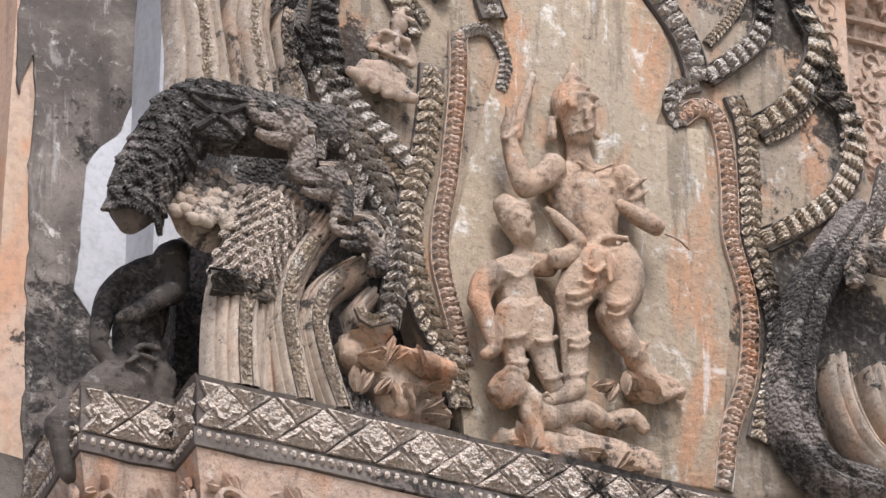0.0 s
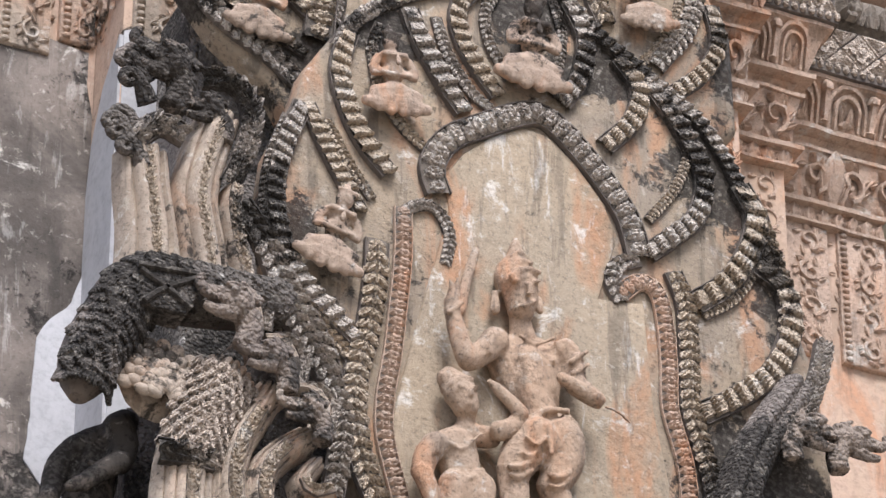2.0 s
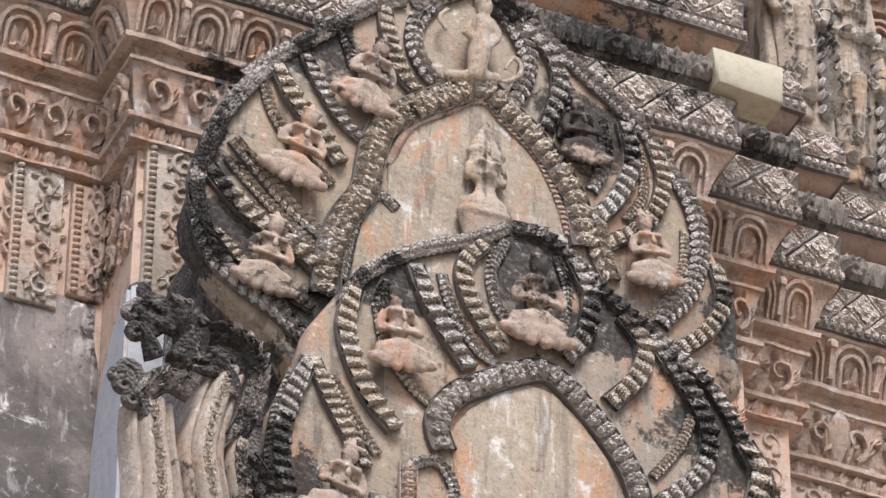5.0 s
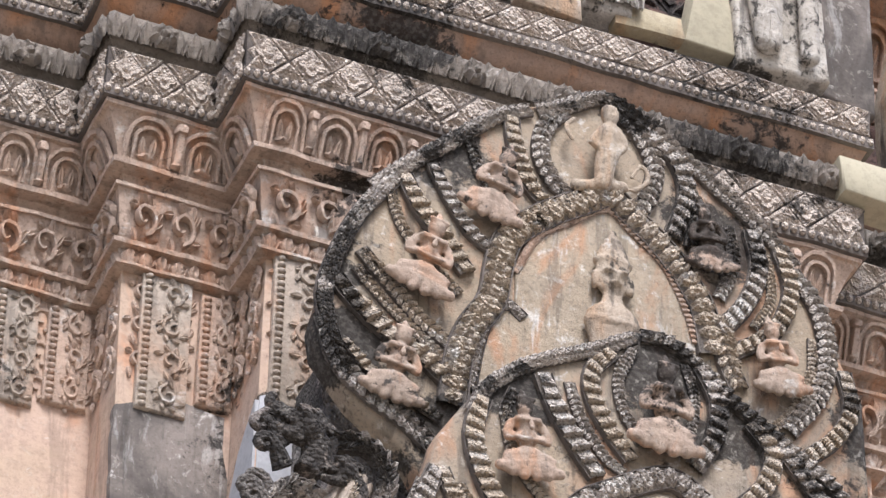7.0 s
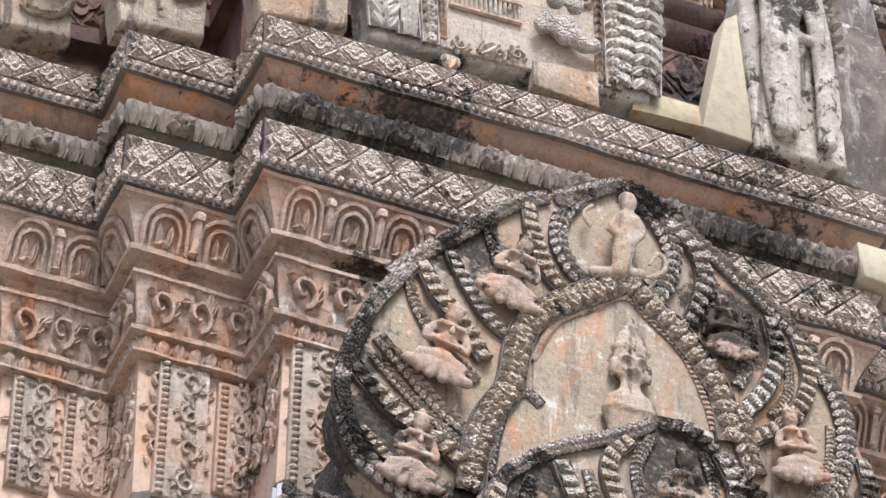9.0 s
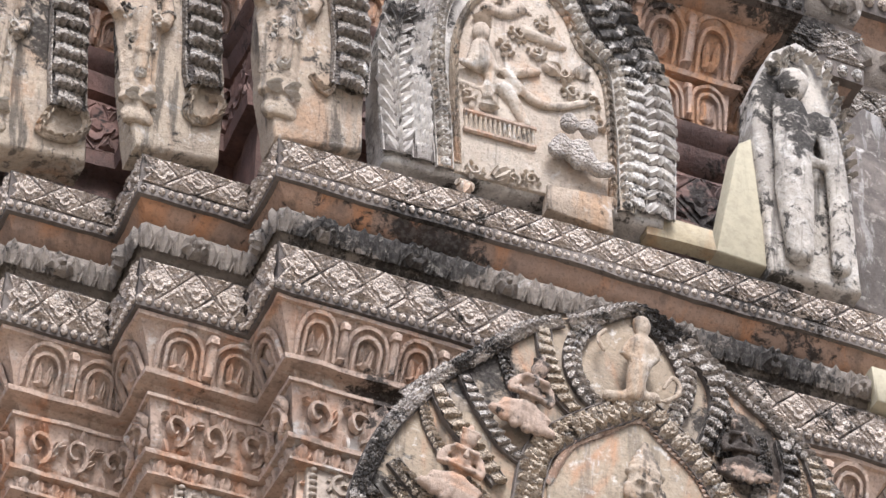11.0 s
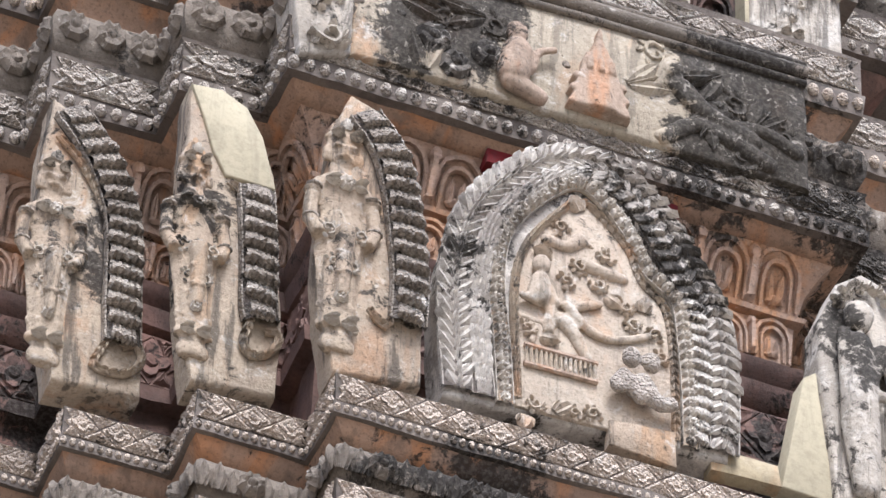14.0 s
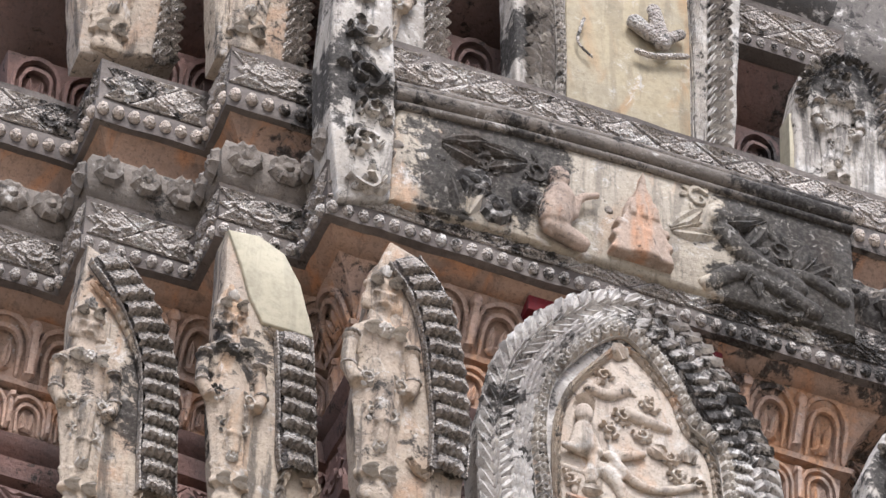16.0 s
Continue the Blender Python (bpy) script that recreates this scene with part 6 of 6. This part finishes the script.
st = stele("stucco stele with standing relief holding a staff, dark flames", [(-2.45, 17.19), (-2.54, 17.68), (-2.60, 18.21), (-2.61, 18.66), (-2.59, 18.98), (-2.45, 18.89), (-2.31, 18.75), (-2.18, 18.53), (-2.10, 18.30), (-2.04, 17.62), (-2.03, 17.23)], 0.72, STELE)
robed(st, *[(-2.50, 17.27), (-2.555, 18.68)], 0.725, 0.92)
garland(st, [(-2.51, 18.89), (-2.38, 18.71), (-2.28, 18.52), (-2.21, 18.29), (-2.18, 18.00), (-2.17, 17.75), (-2.15, 17.50)], 0.71, 0.16, "fold", RIM, 0.09, 0.10, "leaf_rim", core=BLACKSHADE)
garland(st, [(-2.55, 18.72), (-2.42, 18.57), (-2.31, 18.36), (-2.25, 18.12), (-2.22, 17.84), (-2.21, 17.55), (-2.25, 17.43), (-2.27, 17.33), (-2.13, 17.33), (-2.05, 17.43), (-2.08, 17.53), (-2.15, 17.49)], 0.71, 0.035, "leaf", STELE, 0.03, 0.05, "border", core=STELE)

big = stele("wide arched stele with carved scene and flame border, black and white", [(-0.84, 17.10), (-0.87, 17.54), (-0.88, 17.86), (-0.79, 18.30), (-0.57, 18.68), (-0.34, 18.87), (-0.05, 18.93), (0.27, 18.73), (0.47, 18.39), (0.56, 17.84), (0.55, 17.20)], 0.03, SPOT, 0.2)
for w, off, piece_kind in ((0.15, 0.06, "leaf"), (0.10, -0.055, "fold")):
    ring = [(-0.71, 17.15), (-0.745, 17.55), (-0.75, 17.86), (-0.69, 18.24), (-0.53, 18.53), (-0.31, 18.75), (-0.10, 18.80), (0.12, 18.65), (0.30, 18.34), (0.41, 18.12), (0.455, 17.78), (0.45, 17.24)]
    ring = [(x + off * (x + 0.14) / max(0.2, math.hypot(x + 0.14, max(0, z - 18.1))), z + off * max(0, z - 18.1) / max(0.2, math.hypot(x + 0.14, max(0, z - 18.1)))) for x, z in ring]
    garland(big, ring, 0.025, w, piece_kind, SPOT, 0.055, 0.075, "flame_border", core=GROUND)
garland(big, [(-0.55, 17.14), (-0.58, 17.55), (-0.61, 17.85), (-0.58, 18.20), (-0.42, 18.50), (-0.22, 18.69), (-0.06, 18.60), (0.05, 18.45), (0.14, 18.25), (0.29, 18.10), (0.33, 17.82), (0.35, 17.46), (0.35, 17.20)], 0.02, 0.075, "rosette", GREYSTELE, 0.05, 0.06, "arch_border", core=STELE)
garland(big, [(-0.49, 17.20), (-0.52, 17.85), (-0.47, 18.17), (-0.33, 18.42), (-0.20, 18.57), (-0.07, 18.48), (0.05, 18.33), (0.11, 18.16), (0.23, 18.02), (0.27, 17.70), (0.28, 17.22)], 0.018, 0.035, "leaf", STELE, 0.03, 0.05, "inner_border", core=STELE)
part("panel", slab(Soup(), [(-0.50, 17.15), (-0.53, 17.85), (-0.47, 18.21), (-0.33, 18.45), (-0.20, 18.61), (-0.06, 18.52), (0.06, 18.36), (0.12, 18.18), (0.24, 18.04), (0.28, 17.73), (0.29, 17.19)], 0.012, 0.06, 0.008), SCENE, big, "pale cream panel with a carved scene")
stele_statue(big, (
    ([(-0.40, 18.03), (-0.40, 18.06)], 0.045, 0.045, 0.05), ([(-0.40, 17.95), (-0.41, 17.85)], 0.05, 0.06, 0.04), ([(-0.49, 17.82), (-0.43, 17.81)], 0.022, 0.022, 0.05), ([(-0.35, 17.92), (-0.32, 17.84)], 0.022, 0.02, 0.04),
    ([(-0.37, 18.25), (-0.27, 18.24), (-0.20, 18.31)], 0.03, 0.04, 0.02), ([(-0.17, 18.16), (-0.07, 18.14), (0.02, 18.14)], 0.04, 0.03, 0.02), ([(-0.27, 17.85), (-0.14, 17.73), (-0.01, 17.73), (0.14, 17.81)], 0.03, 0.02, 0.03),
    ([(-0.33, 18.30), (-0.27, 18.39)], 0.018, 0.014, 0.02), ([(-0.23, 18.32), (-0.14, 18.29)], 0.018, 0.014, 0.02), ([(-0.29, 17.76), (-0.22, 17.68), (-0.16, 17.56)], 0.045, 0.03, 0.02),
    ([(-0.20, 17.87), (-0.11, 17.92)], 0.03, 0.025, 0.03), ([(-0.34, 17.82), (-0.35, 17.67)], 0.03, 0.03, 0.02), ([(-0.42, 17.66), (-0.43, 17.57)], 0.02, 0.02, 0.02), ([(-0.12, 18.54), (-0.06, 18.45)], 0.03, 0.03, 0.0),
    ([(-0.49, 17.72), (-0.33, 17.71)], 0.02, 0.02, 0.01)), 0.03, mat=SCENE)
for i, (x, z) in enumerate([(0.12, 17.96), (0.17, 17.83), (0.07, 17.85), (-0.06, 18.00), (-0.11, 18.05), (-0.27, 18.01), (-0.34, 18.15), (-0.20, 18.13), (-0.41, 17.18), (-0.31, 17.17), (-0.22, 17.19), (-0.13, 17.22), (-0.45, 17.10), (0.03, 17.96), (0.20, 17.70), (-0.20, 18.50), (-0.30, 18.35), (-0.07, 18.25), (-0.39, 17.62), (-0.46, 17.64)]):
    put("scroll" if i % 3 else "tongue", SCENE, big.children[0], (x, 0.008, z), (1, 0, 0), (0, 0, 1), (0.10, 0.10, 0.14), i * 1.3)
stele_statue(big, (
    ([(0.03, 17.57), (0.03, 17.60)], 0.045, 0.045, 0.07), ([(0.13, 17.57), (0.13, 17.60)], 0.045, 0.045, 0.07), ([(0.00, 17.48), (-0.05, 17.39), (-0.01, 17.39)], 0.035, 0.03, 0.06),
    ([(0.09, 17.46), (0.16, 17.36), (0.23, 17.37)], 0.05, 0.04, 0.06), ([(0.02, 17.45), (0.09, 17.37)], 0.05, 0.04, 0.05)), 0.01, mat=DARK)
s = Soup()
fx0, fz0 = [(-0.47, 17.46)][0]
fx1, fz1 = [(-0.11, 17.47)][0]
for q in (-0.045, 0.07):
    tube(s, [Vector((fx0, 0.0, fz0 + q)), Vector((fx1, 0.0, fz1 + q))], 0.014, 6)
rail = part("fence_rail", s, PINK, big)
for k in range(15):
    s = Soup()
    u = (k + 0.5) / 15
    tube(s, [Vector((fx0 + (fx1 - fx0) * u, 0.0, fz0 + (fz1 - fz0) * u - 0.04)), Vector((fx0 + (fx1 - fx0) * u, 0.0, fz0 + (fz1 - fz0) * u + 0.065))], 0.008, 5)
    part("slat", s, PALE, rail)
part("repair_block", slab(Soup(), [(-0.05, 17.22), (0.27, 17.26), (0.28, 17.04), (-0.05, 17.07)], -0.005, 0.06, 0.01), PALE, big, "smooth patched plaster block")

st = stele("round-topped stucco stele with worn standing relief, black-streaked", [(1.09, 17.12), (1.02, 18.00), (1.03, 18.30), (1.13, 18.58), (1.26, 18.70), (1.38, 18.65), (1.49, 18.41), (1.53, 17.94), (1.55, 17.15)], 0.03, GREYSTELE)
stele_statue(st, (
    ([(1.20, 18.29), (1.21, 18.35)], 0.07, 0.08, 0.04), ([(1.20, 18.15), (1.20, 17.68)], 0.08, 0.10, 0.03), ([(1.20, 17.64), (1.22, 17.25)], 0.10, 0.07, 0.03), ([(1.32, 18.14), (1.26, 17.88), (1.34, 17.84)], 0.04, 0.03, 0.05),
    ([(1.37, 18.11), (1.42, 17.76), (1.43, 17.22)], 0.06, 0.05, 0.04), ([(1.13, 18.20), (1.13, 17.76)], 0.04, 0.03, 0.04)), 0.02, mat=GREYSTELE)
rim_flames(st, [(1.13, 18.39), (1.24, 18.55), (1.36, 18.50), (1.44, 18.25), (1.47, 17.81)], 0.02, GREYSTELE, 0.07, 0.08, 1)
part("repair_side", slab(Soup(), [(1.04, 18.00), (0.96, 17.93), (0.83, 17.19), (1.09, 17.18)], 0.07, 0.2, 0.01), CREAM, st, "smooth cream cement side")
coat("repair_patch", [(0.47, 17.23), (0.59, 17.29), (0.80, 17.29), (0.82, 17.17), (0.47, 17.15)], 0.1, GREENISH, "yellowed cement patch", 0.005, 0.05)
st = stele("plain grey weathered stele", [(1.67, 17.40), (1.66, 18.57), (1.79, 18.76), (1.89, 18.73), (1.98, 18.29), (1.97, 17.36)], 0.37, GREYWALL)
for x0, x1, y in ((2.24, 2.58, 0.71), (2.72, 3.08, 1.05), (3.22, 3.58, 1.05), (3.72, 4.08, 1.05)):
    st = stele("pinkish stucco stele with standing relief on the stepped corner", [(x0, 17.0), (x0 - 0.01, 17.9), (x0 + 0.08, 18.4), ((x0 + x1) / 2, 18.75), (x1 - 0.06, 18.4), (x1 + 0.01, 17.9), (x1, 17.0)], y, STELE)
    robed(st, ((x0 + x1) / 2 - 0.03, 17.08), ((x0 + x1) / 2, 18.5), y - 0.01)
    rim_flames(st, [(x1 - 0.07, 17.15), (x1 - 0.06, 17.6), (x1 - 0.08, 18.1)], y - 0.005, SPOT, 0.10, 0.085, -1)
part("repair_block", slab(Soup(), [(1.54, 16.63), (1.90, 16.63), (1.89, 16.41), (1.56, 16.43)], -0.06, 0.12, 0.012), CREAM, tower, "smooth cream cement block at the ledge end")

# red painted strip under the upper cornice
part("painted_strip", slab(Soup(), [(-0.42, 19.50), (-0.42, 19.40), (0.60, 19.40), (0.60, 19.50)], 0.68, 0.8, 0.01), RED, tower, "dark red painted strip")

# ---- black parapet with reliefs above the second cornice ----
par = thing("parapet", "blackened stucco parapet with worn reliefs and a moulded rail", "parapet", kind="structure")
part("parapet_wall", slab(Soup(), ragged([(-1.19, 19.73), (-1.19, 20.48), (0.04, 20.58), (1.26, 20.57), (1.27, 19.76)], 0.01, 0.08), 0.555, 0.8, 0.03), PARAPET, par)
for q, r in ((0.0, 0.05), (-0.07, 0.025), (0.06, 0.03)):
    s = Soup()
    tube(s, [Vector((x, 0.55, z + q)) for x, z in [(-1.20, 20.46), (-0.61, 20.53), (0.03, 20.57), (0.61, 20.58), (1.25, 20.59)]], r, 8)
    part("rail", s, STONE_ROLL, par)
s = Soup()
(cx, cz), = [(0.10, 19.80)]
for z, w, h in ((0.0, 0.34, 0.05), (0.055, 0.30, 0.04), (0.10, 0.33, 0.045), (0.15, 0.27, 0.035), (0.19, 0.30, 0.04), (0.235, 0.22, 0.03)):
    slab(s, [(cx - w / 2, cz + z), (cx + w / 2, cz + z), (cx + w / 2 * 0.92, cz + z + h), (cx - w / 2 * 0.92, cz + z + h)], 0.49, 0.6, 0.015)
for z, w, h, k in ((0.26, 0.20, 0.11, 0.85), (0.36, 0.15, 0.04, 1.0), (0.40, 0.12, 0.06, 0.7), (0.455, 0.07, 0.06, 0.6), (0.51, 0.04, 0.10, 0.2)):
    slab(s, [(cx - w / 2, cz + z), (cx + w / 2, cz + z), (cx + w / 2 * k, cz + z + h), (cx - w / 2 * k, cz + z + h)], 0.495, 0.6, 0.012)
for q in (-0.06, 0.0, 0.06):
    slab(s, [(cx + q - 0.02, cz + 0.27), (cx + q + 0.02, cz + 0.27), (cx + q + 0.012, cz + 0.36), (cx + q - 0.012, cz + 0.36)], 0.475, 0.6, 0.008)
slab(s, [(cx - 0.05, cz + 0.0), (cx + 0.09, cz + 0.0), (cx + 0.04, cz + 0.19), (cx - 0.03, cz + 0.19)], 0.47, 0.6, 0.02)
tagged(welded("shrine_relief", s, KNEEL, 0.009, 1, 0.006, 0.03), "small tiered shrine relief with pointed top on the parapet", "relief")
figure("relief_statue", "small worn relief figure on the parapet", (
    ([(-0.35, 20.15), (-0.35, 20.18)], 0.06, 0.06, 0.05), ([(-0.34, 20.05), (-0.36, 19.88)], 0.08, 0.09, 0.04), ([(-0.37, 19.82), (-0.22, 19.76)], 0.06, 0.05, 0.04), ([(-0.27, 19.94), (-0.23, 20.08), (-0.14, 20.14)], 0.03, 0.02, 0.04)), 0.545, KNEEL, 0.012)
figure("relief_statue", "blackened flying relief figure on the parapet", (
    ([(0.51, 20.29), (0.52, 20.32)], 0.06, 0.06, 0.05), ([(0.55, 20.21), (0.70, 20.07), (0.95, 19.97)], 0.07, 0.06, 0.04), ([(0.43, 20.16), (0.47, 20.34), (0.53, 20.40)], 0.03, 0.025, 0.05),
    ([(0.46, 19.81), (0.67, 19.97), (1.03, 19.84)], 0.05, 0.06, 0.04), ([(0.83, 20.04), (1.01, 20.07), (1.19, 19.99)], 0.04, 0.05, 0.04)), 0.60, PARAPET, 0.011)
for x, z in [(-0.65, 19.86), (-0.48, 20.01), (-0.77, 20.01)]:
    put("rosette", BLACKWALL, par, (x, 0.552, z), (1, 0, 0), (0, 0, 1), (0.2, 0.2, 0.12))
s = slab(Soup(), [(-1.45, 19.60), (-1.52, 20.19), (-1.55, 20.70), (-1.53, 21.67), (-1.28, 21.80), (-1.20, 20.66), (-1.18, 20.50), (-1.19, 19.72)], 0.55, 0.8, 0.025)
for i, (x, z) in enumerate([(-0.84, 20.23), (-0.72, 20.16), (-0.60, 20.25), (-0.45, 20.23), (0.36, 20.17), (0.42, 20.40), (0.70, 20.31), (0.85, 20.21), (1.00, 20.15), (1.12, 20.08), (0.69, 19.98), (0.90, 19.83), (-0.80, 19.88)]):
    put("scroll" if i % 2 else "leaf", PARAPET, par.children[0], (x, 0.553, z), (1, 0, 0), (0, 0, 1), (0.22, 0.18, 0.09), i * 1.7)
pl = part("corner_pilaster", s, GREYSTELE, par, "worn corner pilaster with scrolls, grey and white")
for (x, z), r, sp in zip([(-1.36, 20.52), (-1.34, 20.04), (-1.36, 20.84), (-1.30, 20.28), (-1.40, 21.15), (-1.31, 19.78)], (0.26, 0.2, 0.22, 0.2, 0.18, 0.2), (0, 2, 4, 1, 3, 5)):
    put("scroll", GREYSTELE, pl, (x, 0.548, z), (1, 0, 0), (0, 0, 1), (r, r, 0.3), sp)

# ---- steles of the third storey ----
st = stele("wide stucco stele with bare yellowed panel and flame border", [(-0.48, 20.89), (-0.56, 22.60), (-0.27, 23.61), (0.06, 24.03), (0.40, 23.94), (0.79, 23.01), (0.71, 20.99)], 0.75, GREYSTELE, 0.2, "steles of the upper storey")
part("panel", slab(Soup(), [(-0.22, 21.00), (-0.25, 22.36), (0.06, 23.18), (0.45, 22.60), (0.46, 21.04)], 0.738, 0.8, 0.008), GREENISH, st, "bare yellowed plaster panel")
rim_flames(st, [(-0.31, 20.98), (-0.31, 21.34), (-0.33, 21.78), (-0.35, 22.32)], 0.745, SPOT, 0.17, 0.08, 1, 0.14)
rim_flames(st, [(0.56, 20.95), (0.57, 21.39), (0.57, 21.83), (0.57, 22.28), (0.55, 22.74)], 0.745, SPOT, 0.13, 0.08, -1, 0.14)
garland(st, [(0.50, 21.05), (0.50, 21.49), (0.48, 21.97), (0.46, 22.51)], 0.74, 0.06, "fold", GREYSTELE, 0.04, 0.06, "border")
garland(st, [(-0.26, 21.02), (-0.26, 21.37), (-0.28, 21.81), (-0.30, 22.25)], 0.74, 0.05, "rosette", GREYSTELE, 0.04, 0.06, "border")
stele_statue(st, (([(0.13, 21.77), (0.26, 21.69), (0.39, 21.79)], 0.05, 0.03, 0.04), ([(0.23, 21.90), (0.28, 21.66)], 0.04, 0.05, 0.05), ([(0.14, 21.55), (0.23, 21.55), (0.42, 21.63)], 0.02, 0.02, 0.04), ([(-0.15, 21.68), (-0.18, 21.49), (-0.10, 21.40)], 0.012, 0.01, 0.03)), 0.735, mat=DARK)
st = stele("rounded blackened stele with worn relief", [(1.07, 20.91), (1.04, 21.52), (1.10, 21.88), (1.26, 22.08), (1.46, 22.11), (1.57, 21.91), (1.58, 20.89)], 0.75, GREYSTELE, 0.17, "steles of the upper storey")
robed(st, *[(1.26, 20.98), (1.30, 22.02)], 0.745, 1.1, GREYSTELE)
rim_flames(st, [(1.10, 21.58), (1.14, 21.82), (1.29, 22.01), (1.44, 22.02), (1.51, 21.81), (1.53, 21.46)], 0.745, GREYSTELE, 0.06, 0.07, 1)
part("repair_side", slab(Soup(), [(1.08, 21.57), (1.03, 21.55), (1.03, 21.07), (1.09, 21.09)], 0.78, 0.9, 0.005), CREAM, st)
for i, (o, y) in enumerate((([(-1.42, 20.55), (-1.52, 21.46), (-1.53, 22.31), (-1.27, 22.91), (-1.00, 22.34), (-0.91, 21.65), (-0.88, 20.88)], 0.70), ([(-1.98, 20.92), (-2.07, 21.98), (-2.05, 22.68), (-1.84, 22.79), (-1.58, 22.07), (-1.50, 21.00)], 1.04),
                            ([(-2.60, 21.02), (-2.72, 22.05), (-2.72, 22.75), (-2.52, 22.95), (-2.22, 22.29), (-2.08, 21.23)], 1.38))):
    st = stele("stucco stele with worn standing relief and scroll", o, y, (GREYSTELE, STELE, STELE)[i], 0.17, "steles of the upper storey")
    w0 = min(p[0] for p in o)
    w1 = max(p[0] for p in o)
    z0 = min(p[1] for p in o)
    cx = w0 * 0.6 + w1 * 0.4
    robed(st, (cx, z0 + 0.06), (cx, z0 + 1.5), y - 0.01)
    rim_flames(st, [(w1 - 0.13, z0 + 0.12), (w1 - 0.12, z0 + 0.6), (w1 - 0.14, z0 + 1.1)], y - 0.005, DARK, 0.13, 0.085, -1)
    put("scroll", STELE, st.children[0], (w1 - 0.16, y - 0.006, z0 + 0.16), (1, 0, 0), (0, 0, 1), (0.22, 0.22, 0.3))
